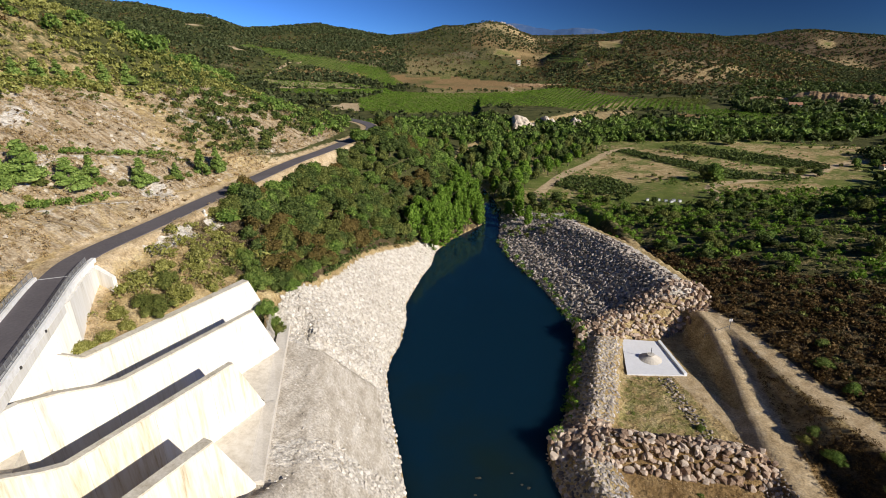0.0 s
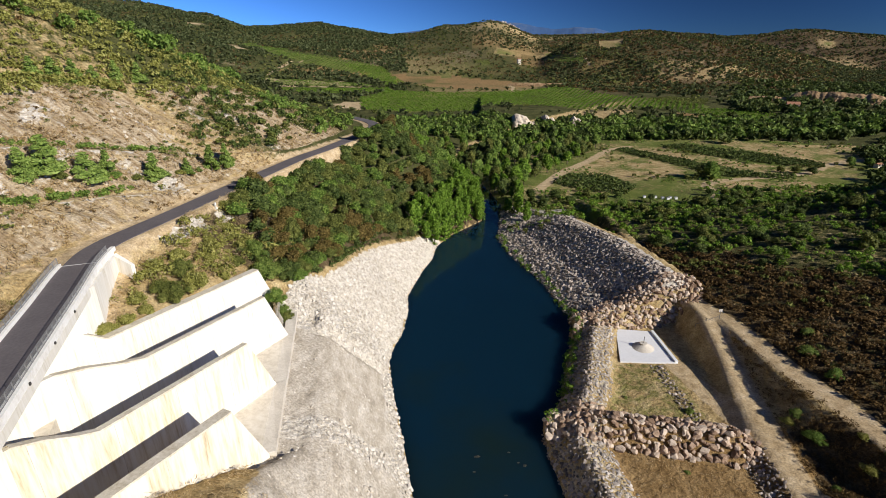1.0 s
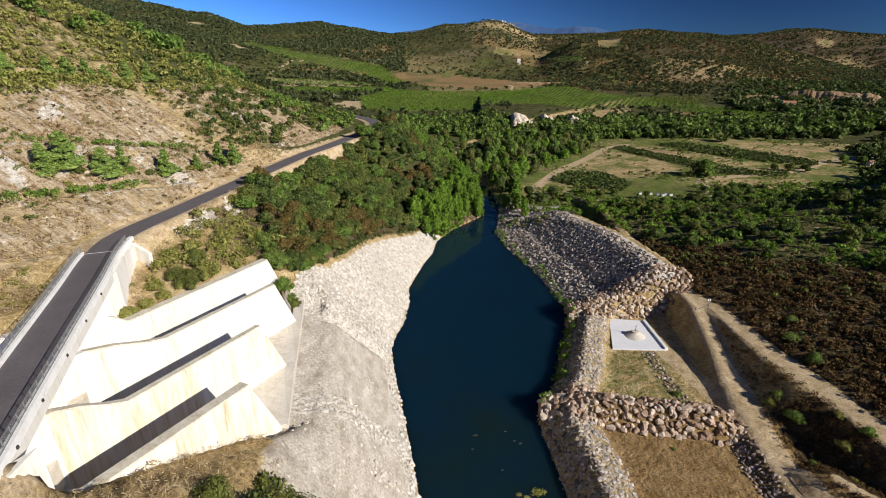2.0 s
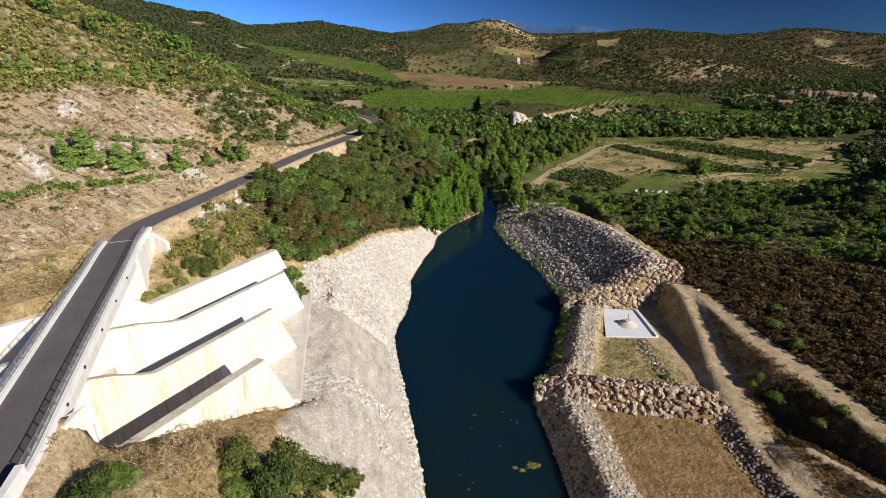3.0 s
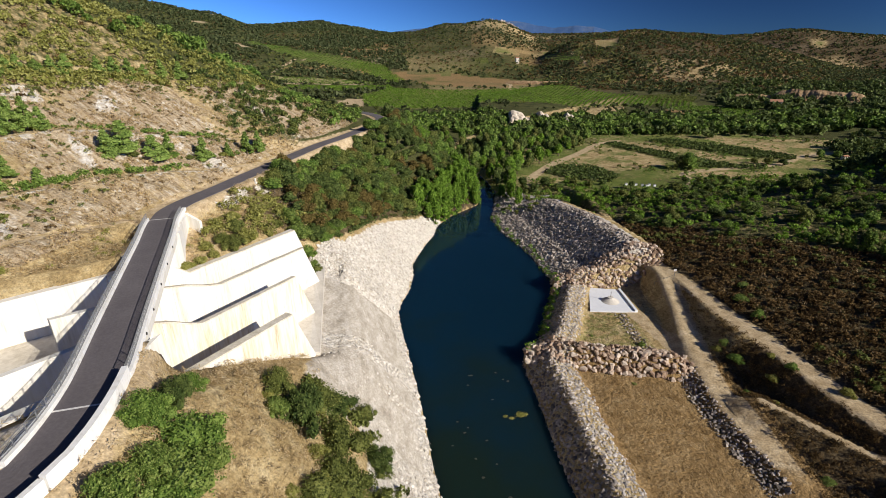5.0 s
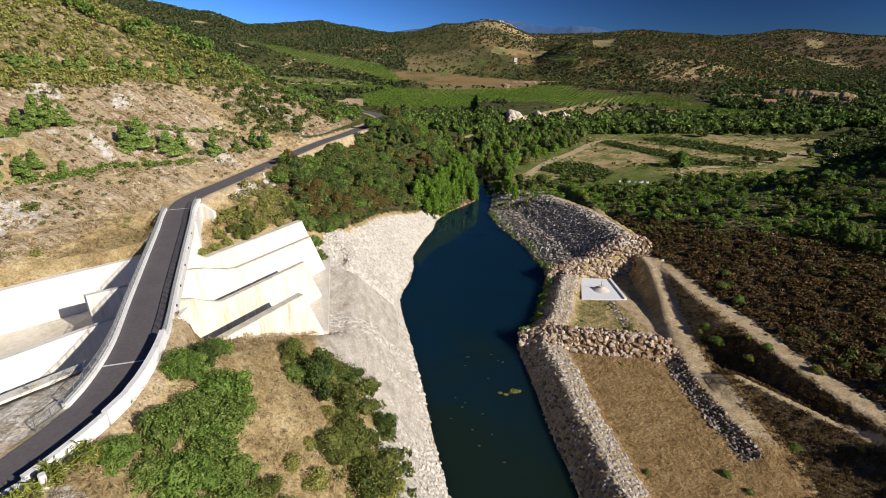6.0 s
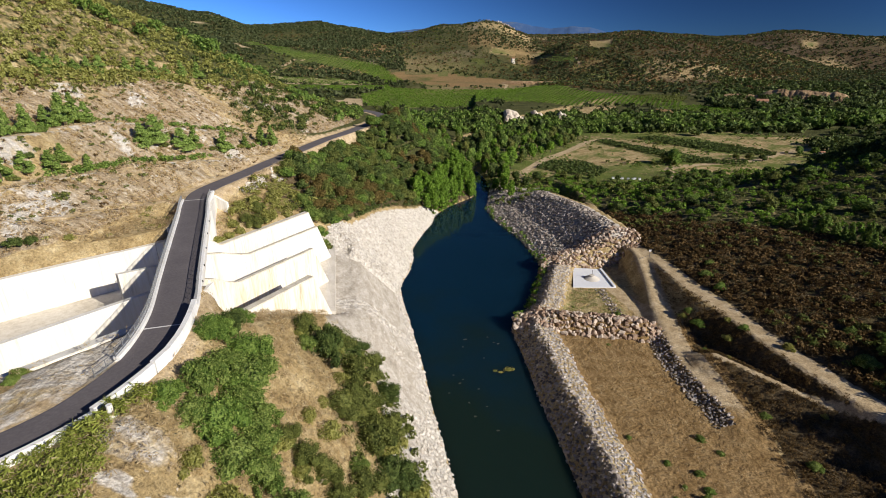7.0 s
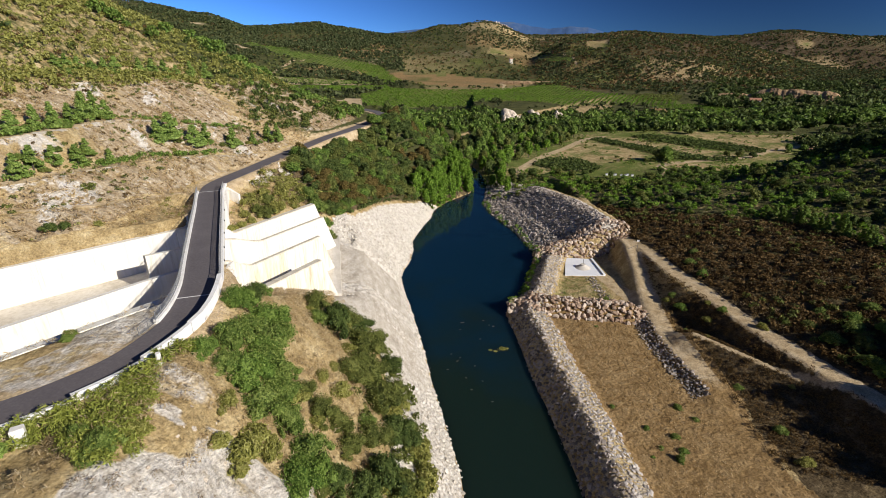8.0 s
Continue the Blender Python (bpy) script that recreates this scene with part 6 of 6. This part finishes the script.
vine_plot([(51, 234), (61, 249), (80, 251), (89, 222), (78, 210), (66, 216)], 2.3, 1.15, OAK, 500)
vine_plot([(108, 318), (117, 322), (138, 278), (156, 245), (171, 240), (165, 232), (137, 241), (127, 268)], 2.3, 1.15, OAK, 510, gap=1.4)
vine_plot([(140, 328), (155, 327), (184, 302), (204, 268), (197, 255), (177, 271), (158, 293)], 2.3, 1.15, OAK, 520, gap=1.4)
for plot, space, radius, mat, gap in ((VINE_PLOTS[0], 5.0, 1.25, POPLAR, 2.6), (VINE_PLOTS[1], 6.0, 1.5, GREEN, 4.0), (VINE_PLOTS[2], 6.0, 1.5, POPLAR, 3.4), (VINE_PLOTS[3], 4.0, 1.1, OLIVE, 2.6), (VINE_PLOTS[4], 4.5, 1.2, POPLAR, 2.6), (VINE_PLOTS[5], 6.0, 1.3, OLIVE, 4.0), (VINE_PLOTS[6], 6.0, 1.3, GREEN, 4.0), (VINE_PLOTS[7], 5.0, 1.4, POPLAR, 2.8), (STRIPED_PLOT, 7.0, 1.1, GREEN, 1.3)):
    vine_plot(plot, space, radius, mat, 530 + int(abs(plot[0][0])), gap=gap)

# ---- stones ----
def stone_mesh(name, seed, mat, sx=1.0, sy=.8, sz=.6):
    g = random.Random(seed)
    bm = bmesh.new()
    for i in range(15):
        v = Vector((g.gauss(0, 1), g.gauss(0, 1), g.gauss(0, 1))).normalized() * (.42 + .12 * g.random())
        bm.verts.new((v.x * sx, v.y * sy, v.z * sz))
    hull = bmesh.ops.convex_hull(bm, input=bm.verts[:])
    bmesh.ops.delete(bm, geom=[v for v in hull["geom_interior"] if isinstance(v, bmesh.types.BMVert)], context="VERTS")
    bmesh.ops.triangulate(bm, faces=bm.faces[:])
    bmesh.ops.recalc_face_normals(bm, faces=bm.faces[:])
    me = bpy.data.meshes.new(name)
    bm.to_mesh(me)
    bm.free()
    me.materials.append(mat)
    return me


def rock_field(thing, label, category, area, spacing, size, mat, nearest, seed, name="stone", sink=.12, flat=.6, count=300):
    """Stones over an area of the ground: those by a spot are parts, the rest one joined part."""
    g = np.random.default_rng(seed)
    x0, x1, y0, y1, keep = area
    xs, ys = np.meshgrid(np.arange(x0, x1, spacing), np.arange(y0, y1, spacing))
    xs = (xs + spacing * .5 * (np.arange(xs.shape[0]) % 2)[:, None]).ravel()
    ys = ys.ravel()
    xs, ys = xs + g.uniform(-.38, .38, xs.size) * spacing, ys + g.uniform(-.38, .38, ys.size) * spacing
    m = keep(xs, ys)
    xs, ys = xs[m], ys[m]
    zs = height(xs, ys)
    e = .4
    nxs, nys = (height(xs - e, ys) - height(xs + e, ys)) / (2 * e), (height(xs, ys - e) - height(xs, ys + e)) / (2 * e)
    root = holder(thing)
    tagged(root, label, category)
    protos = [stone_mesh(name, seed * 50 + i, mat, 1.0, .72 + .06 * (i % 4), flat) for i in range(9)]
    flatverts = [np.array([v.co[:] for v in p.vertices]) for p in protos]
    flatfaces = [np.array([p.vertices[:] for p in q.polygons]) for q in protos]
    order = np.argsort(np.hypot(xs - nearest[0], ys - nearest[1]))
    V, F, base = [], [], 0
    for rank, i in enumerate(order):
        k = int(g.integers(9))
        s = size * (.62 + .75 * g.random() ** 1.6)
        up = Vector((nxs[i] * .8, nys[i] * .8, 1)).normalized()
        rot = up.to_track_quat("Z", "Y").to_matrix().to_4x4() @ Matrix.Rotation(g.random() * 6.28, 4, "Z") @ Matrix.Rotation(g.normal() * .28, 4, "X")
        mat4 = Matrix.Translation(Vector((xs[i], ys[i], zs[i])) + up * size * flat * (.30 - sink)) @ rot @ Matrix.Scale(s, 4)
        if rank < count:
            ob = new(name, protos[k])
            ob.parent = root
            ob.matrix_local = mat4
        else:
            a = np.array(mat4)
            V.append(flatverts[k] @ a[:3, :3].T + a[:3, 3])
            F.append(flatfaces[k] + base)
            base += len(flatverts[k])
    if V:
        rest = new("stone_fill", np_mesh("stone_fill", np.concatenate(V), np.concatenate(F), [mat]))
        rest.parent = root
        tagged(rest, kind="stuff")
    return root


def shore_left(y):
    return np.interp(y, LEFT_SHORE[:, 0], LEFT_SHORE[:, 1])


def shore_right(y):
    return np.interp(y, RIGHT_SHORE[:, 0], RIGHT_SHORE[:, 1])


def on_left(x, y):
    l = shore_left(y) - x
    top = np.where(y < 80, np.interp(y, [-10, 10, 22, 34, 44, 60, 79], [3, 4.5, 6, 9, 11.5, 13.5, 17.5]), np.interp(y, TOP_Y, TOP_L))
    smoothed = (grout_mask(x, y) > .45) & (value_noise(x, y, 5, 71) < .72)
    gutter = (np.abs(near_line(x, y, FOLD)[0]) < .7) & (l > .5)
    return (l > -.3) & (l < top) & (y < 158) & ~smoothed & ~gutter


def wall_zone(ax, ay, bx, by, wide):
    def keep(x, y):
        t = np.clip(((x - ax) * (bx - ax) + (y - ay) * (by - ay)) / ((bx - ax) ** 2 + (by - ay) ** 2), 0, 1)
        return np.hypot(x - ax - t * (bx - ax), y - ay - t * (by - ay)) < wide
    return keep


rock_field("riprap_slope", "pale grouted riprap stones on the steep bank", "riprap", (-45, 6, -10, 160, on_left), .78, .92, WHITE_STONE, (0, 20), 3, sink=.22, flat=.5)
rock_field("grouted_slope", "small pale stones set in the grouted slope", "riprap", (-38, 2, 30, 81, lambda x, y: (shore_left(y) - x > 1.5) & (shore_left(y) - x < 17.5) & (lattice((x * 40).astype(np.int64), (y * 40).astype(np.int64), 8) < .5) & ~inside(x, y, CHUTE) & ((x - CHUTE_O[0]) * DIR[0] + (y - CHUTE_O[1]) * DIR[1] > 25.6 - 1.32 * ((x - CHUTE_O[0]) * SIDE[0] + (y - CHUTE_O[1]) * SIDE[1]))), .75, .6, WHITE_STONE, (-12, 46), 13, sink=.62, flat=.5)
rock_field("stone_berm", "grey angular riprap stones on the berm's water side", "riprap", (14, 40, 0, 104, lambda x, y: (x - shore_right(y) > -.2) & (x - shore_right(y) < 5.4)), .66, .88, GREY_STONE, (24, 6), 4, sink=.18, flat=.48)
rock_field("grouted_berm", "pale stones bedded in the top of the berm", "riprap", (14, 40, 0, 104, lambda x, y: (x - shore_right(y) >= 5.2) & (x - shore_right(y) < 9.6 + .5 * value_noise(x, y, 2.5, 110))), .64, .80, BERM_STONE, (27, 6), 14, sink=.28, flat=.40)
rock_field("stone_heap", "grey riprap stones in a heap beside the river", "riprap", (14, 62, 104, 196, lambda x, y: (x - shore_right(y) > -.2) & (x - shore_right(y) < 25.5 - 12 * smooth(160, 190, y))), .95, 1.25, GREY_STONE, (38, 106), 5, sink=.12, flat=.6)
rock_field("boulder_wall", "tan boulders piled across the flat", "boulder wall", (12, 52, 54, 74, wall_zone(19, 65.8, 45, 60.2, 4.4)), .84, 1.45, TAN_STONE, (35, 58), 6, "boulder", .08, .7)
rock_field("boulder_wall", "tan boulders piled behind the white pad", "boulder wall", (26, 62, 94, 112, wall_zone(31, 100.4, 56, 104.8, 4.8)), .84, 1.45, TAN_STONE, (45, 97), 7, "boulder", .08, .7)
rock_field("stone_ditch", "dark grey stones lining the ditch", "riprap", (42, 54, 28, 59, lambda x, y: (x - np.interp(y, TRACK_DOWN[::-1, 1], TRACK_DOWN[::-1, 0]) > -5.6) & (x - np.interp(y, TRACK_DOWN[::-1, 1], TRACK_DOWN[::-1, 0]) < -1.9)), .62, .78, GREY_STONE, (48, 50), 8)
rock_field("stone_drain", "pale stones in the drain beside the pad", "riprap", (40, 46, 66, 83, lambda x, y: np.abs(x - 42.4 - .03 * (75 - y)) < 1.3), .7, .7, GREY_STONE, (42, 74), 9)

rock_field("rock_cut", "tan broken rock standing out of the cut slope", "rock face", (-108, -38, 20, 175, lambda x, y: (near_line(x, y, FOOT)[0] > 1.5) & (near_line(x, y, FOOT)[0] < 36) & (bench_gap(near_line(x, y, FOOT)[0], y) > 1.3) & ~inside(x, y, CHUTE) & (value_noise(x, y, 5, 75) > .0) & (lattice((x * 40).astype(np.int64), (y * 40).astype(np.int64), 5) < .3)), 1.1, 1.15, CUT_STONE, (-60, 50), 10, "rock", .36, .42, 200)
rock_field("pale_outcrop", "pale loose rock below the road", "rock face", (-30, -12, -23, -6, lambda x, y: inside(x, y, PALE_SLOPE) & (lattice((x * 40).astype(np.int64), (y * 40).astype(np.int64), 6) < .22)), .8, .7, PALE_ROCK, (-22, -14), 11, "rock", .42, .45, 150)

# rocks standing out of the water
for x, y, s in [(4.4, 60, .9), (9.6, 60.8, .6), (11.8, 57.9, .8), (2.6, 43.3, .7), (6.2, 41.4, .6), (.4, 40.2, .5), (4.1, 37.2, .6), (3.7, 56.8, .5), (8.8, 29.5, .6), (5.1, 33.3, .7), (8.2, 52.3, .6), (1.3, 46.1, .5), (3.2, 44.6, .5), (10.9, 58.6, .5), (7.4, 36, .5)]:
    ob = new("rock", stone_mesh("rock", int(x * 100), WET_STONE, 1.2, .8, .35))
    ob.location, ob.scale = (x, y, -.02), (s, s, s)
    tagged(ob, "small dark rock just breaking the water", "rock", "rocks in the river")
for x, y, s in [(13.0, 47.8, 1.15), (10.1, 47.4, .5), (11.2, 46.9, .6)]:
    v, f = leaf_cloud(int(x * 10), [(0, 0, 0, 1.0)], 120, .14, .12)
    v[:, 2] = np.abs(v[:, 2]) + .03
    ob = new("water_weed", np_mesh("water_weed", v, f, [BROOM]))
    ob.location, ob.scale = (x, y, 0), (s, s * .7, s)
    tagged(ob, "floating olive green weed mat on the water", "water weed", "weeds in the river")

# ---- pad with its cone, signpost, posts ----
pad = holder("pump_pad")
tagged(pad, "white slab with a low cone and pipe on it", "slab")
pz = 1.15
solid("slab", [(35.4, 84.4), (46.9, 83.6), (46.5, 96.2), (38.6, 97.6)], .4, pz + .25, WHITE_CAP, pad)
bm = bmesh.new()
bmesh.ops.create_cone(bm, cap_ends=True, segments=20, radius1=2.3, radius2=.5, depth=1.0, matrix=Matrix.Translation((42.0, 89.6, pz + .75)))
part("cone", bm, APRON, pad, "grey concrete cone")
bm = bmesh.new()
bmesh.ops.create_cone(bm, cap_ends=True, segments=14, radius1=.75, radius2=.75, depth=.14, matrix=Matrix.Translation((42.0, 89.6, pz + 1.3)))
part("lid", bm, APRON, pad)
bm = bmesh.new()
rod(bm, (42.0, 89.6, pz + 1.3), (42.0, 89.6, pz + 2.9), .06)
part("pipe", bm, DARK_STEEL, pad, "thin dark upright pipe")
straight_wall("rim", (46.7, 83.8), (46.4, 96.2), .7, .4, pz + .6, pz + .6, WHITE_CAP, pad)

sign = holder("signpost")
tagged(sign, "small pale sign on a post beside the track", "signpost")
sx, sy = 58.8, 92.3
sz = ground_at(sx, sy)
bm = bmesh.new()
rod(bm, (sx, sy, sz - .2), (sx, sy, sz + 2.5), .06)
part("post", bm, STEEL, sign)
bm = bmesh.new()
box(bm, sx - .35, sy - .03, sz + 1.9, sx + .35, sy + .03, sz + 2.5)
part("plate", bm, PAINT, sign)
bm = bmesh.new()
rod(bm, (sx, sy, sz + .9), (sx - 4.6, sy + .5, ground_at(sx - 4.6, sy + .5) + .9), .05)
part("barrier_arm", bm, STEEL, sign)
bm = bmesh.new()
rod(bm, (sx - 4.6, sy + .5, ground_at(sx - 4.6, sy + .5) - .1), (sx - 4.6, sy + .5, ground_at(sx - 4.6, sy + .5) + .95), .05)
part("barrier_rest", bm, STEEL, sign)

for x, y, s in [(-28.4, -7.4, 1.0), (-46.9, 94.4, .9)]:
    mark = holder("marker_post")
    tagged(mark, "short white concrete marker post beside the road", "post", "marker posts")
    z = ground_at(x, y)
    bm = bmesh.new()
    bmesh.ops.create_cone(bm, cap_ends=True, segments=12, radius1=.27 * s, radius2=.24 * s, depth=1.3 * s, matrix=Matrix.Translation((x, y, z + .6 * s)))
    part("post", bm, CONCRETE, mark)
    bm = bmesh.new()
    box(bm, x - .38 * s, y - .38 * s, z - .3, x + .38 * s, y + .38 * s, z + .10)
    part("footing", soften(bm, .04), CONCRETE, mark)


# ---- distance ----
def crag(name, label, place, wide, tall, deep, turn, mat, seed, steps=(26, 9)):
    """A broken rock face with upright clefts, ledges and a ragged brow, running back into its slope."""
    nu, nv = steps
    u, v = np.meshgrid(np.linspace(-.5, .5, nu + 1), np.linspace(0, 1, nv + 1))
    w = u * wide
    ends = np.clip(1 - (2 * np.abs(u)) ** 5, 0, 1) ** .7 * (1 - (.55 if mat is PALE_ROCK else .1) * (u + .5))
    brow = tall * ends * (.86 + .14 * value_noise(w, 0 * w + seed, wide * .2, seed) + (.14 if mat is PALE_ROCK else .07) * value_noise(w, 0 * w + seed, tall * .3, seed + 1))
    cleft = np.abs(value_noise(w + 1.2 * v, 0 * w + seed, tall * .32, seed + 2)) ** .6
    ledge = value_noise(w * .3, v * tall, tall * .2, seed + 3)
    out = deep * (.55 * v + .45 * v ** 4 - .34 * cleft * (1 - .6 * v) + .12 * ledge + .08 * value_noise(w, v * tall, tall * .1, seed + 4))
    verts = np.stack([w, out, brow * v - 1.5], -1).reshape(-1, 3)
    back = np.stack([w[-1], out[-1] + deep * 1.5, brow[-1] - 1.5 - .25 * tall], -1)
    verts = np.concatenate([verts, back])
    q = np.arange((nu + 1) * (nv + 2)).reshape(nv + 2, nu + 1)
    faces = np.stack([q[:-1, :-1], q[:-1, 1:], q[1:, 1:], q[1:, :-1]], -1).reshape(-1, 4)
    ob = new(name, np_mesh(name, verts, faces, [mat]))
    ob.matrix_world = Matrix.Translation(place) @ Matrix.Rotation(turn, 4, "Z")
    return tagged(ob, label, "cliff")


crag("white_cliff", "pale eroded bank among the riverside trees", (66, 404, ground_at(66, 404) + 1), 24, 15, 11, .05, PALE_ROCK, 3, (40, 16))
crag("white_cliff", "small pale eroded bank among the trees", (86, 410, ground_at(86, 410) + 3), 11, 9, 7, .1, PALE_ROCK, 9, (22, 12))
crag("white_cliff", "small pale eroded bank among the trees", (104, 400, ground_at(104, 400) + 4), 9, 8, 6, -.1, PALE_ROCK, 11, (22, 12))
crag("orange_cliff", "orange rock face below the scrubby hill", (352, 468, ground_at(352, 468) - 1), 80, 14, 6, -.66, ORANGE_ROCK, 5, (90, 16))
crag("orange_cliff", "low orange rock face below the scrubby hill", (312, 500, ground_at(312, 500) - 1), 52, 8, 5, -.55, ORANGE_ROCK, 6, (60, 12))
crag("orange_cliff", "orange earth bank below the scrubby hill", (126, 704, ground_at(126, 704) - 1), 100, 9, 6, -.4, ORANGE_ROCK, 7, (80, 10))


def house(place, wide, deep, tall, turn, label):
    root = holder("house", place)
    root.rotation_euler = (0, 0, turn)
    tagged(root, label, "house")
    bm = bmesh.new()
    box(bm, -wide / 2, -deep / 2, -1, wide / 2, deep / 2, tall)
    part("wall", bm, PLASTER, root)
    bm = bmesh.new()
    v = [bm.verts.new(p) for p in ((-wide * .55, -deep * .58, tall), (wide * .55, -deep * .58, tall), (wide * .55, deep * .58, tall), (-wide * .55, deep * .58, tall), (-wide * .55, 0, tall + deep * .28), (wide * .55, 0, tall + deep * .28))]
    for f in ((0, 1, 5, 4), (2, 3, 4, 5), (0, 4, 3), (1, 2, 5), (3, 2, 1, 0)):
        bm.faces.new([v[i] for i in f])
    part("roof", bm, ROOF_TILE, root)
    for x in (-wide * .25, wide * .25):
        bm = bmesh.new()
        box(bm, x - .5, -deep / 2 - .05, tall * .5, x + .5, -deep / 2 + .1, tall * .5 + 1.4)
        part("window", bm, DARK_GLASS, root)
    return root


house((135, 960, ground_at(135, 960)), 6, 6, 9, .2, "small pale stone tower house among the scrub")
house((296, 440, ground_at(296, 440)), 9, 7, 5, -.4, "pale farmhouse with a tiled roof by the wood")
house((224, 255, ground_at(224, 255)), 3.4, 2.4, 1.9, .3, "small pale hut beside the field track")
for i in range(7):
    x, y = 85 + 1.9 * i + random.uniform(-.6, .6), 203.5 - .5 * i + random.uniform(-2.4, 2.4)
    hive = holder("beehive", (x, y, ground_at(x, y)))
    tagged(hive, "white box among the trees below the fields", "beehive", "white boxes in the orchard")
    bm = bmesh.new()
    box(bm, -.55, -.5, 0, .55, .5, .9)
    part("box", soften(bm, .04), WHITE_CAP, hive)
    bm = bmesh.new()
    box(bm, -.62, -.57, .9, .62, .57, 1.05)
    part("lid", soften(bm, .03), STEEL, hive)

# rocky knoll on the skyline
rock_field("rocky_knoll", "grey crags on the top of the far hill", "crag", (120, 240, 1560, 1700, lambda x, y: np.hypot((x - 172) / 55, (y - 1640) / 55) < 1), 8, 11, GREY_STONE, (172, 1600), 12, "crag", -.1, .9, 60)


def ridge(name, az0, az1, dist, heights, seed, label):
    """A far mountain range as a solid ridge with spurs."""
    n, m = 90, 7
    verts, faces = [], []
    for i in range(n + 1):
        a = radians(az0 + (az1 - az0) * i / n)
        top = 61 + dist * math.tan(radians(float(np.interp(i / n, np.linspace(0, 1, len(heights)), heights))))
        top += float(fbm(np.array([i * 1.0]), np.array([seed * 7.0]), 11, 4, seed)[0]) * 12
        for j in range(m + 1):
            v = j / m
            d = dist + 500 * (v - .8) + float(value_noise(np.array([i * 1.0]), np.array([v * 9.0]), 3, seed + 3)[0]) * 60 * (1 - v)
            verts.append((d * math.sin(a), d * math.cos(a), -100 + (top + 100) * v))
    for i in range(n):
        for j in range(m):
            a = i * (m + 1) + j
            faces.append((a, a + m + 1, a + m + 2, a + 1))
    ob = new(name, np_mesh(name, verts, faces, [HAZE_BLUE]))
    return tagged(ob, label, "mountains", kind="structure")


ridge("backdrop", -8.5, 17.5, 4500, [1.5, 2.05, 2.2, 2.35, 2.5, 2.55, 2.6, 2.85, 2.95, 2.4, 2.15, 2.4, 2.3, 1.6], 4, "mountains tinted haze blue far behind the hills")
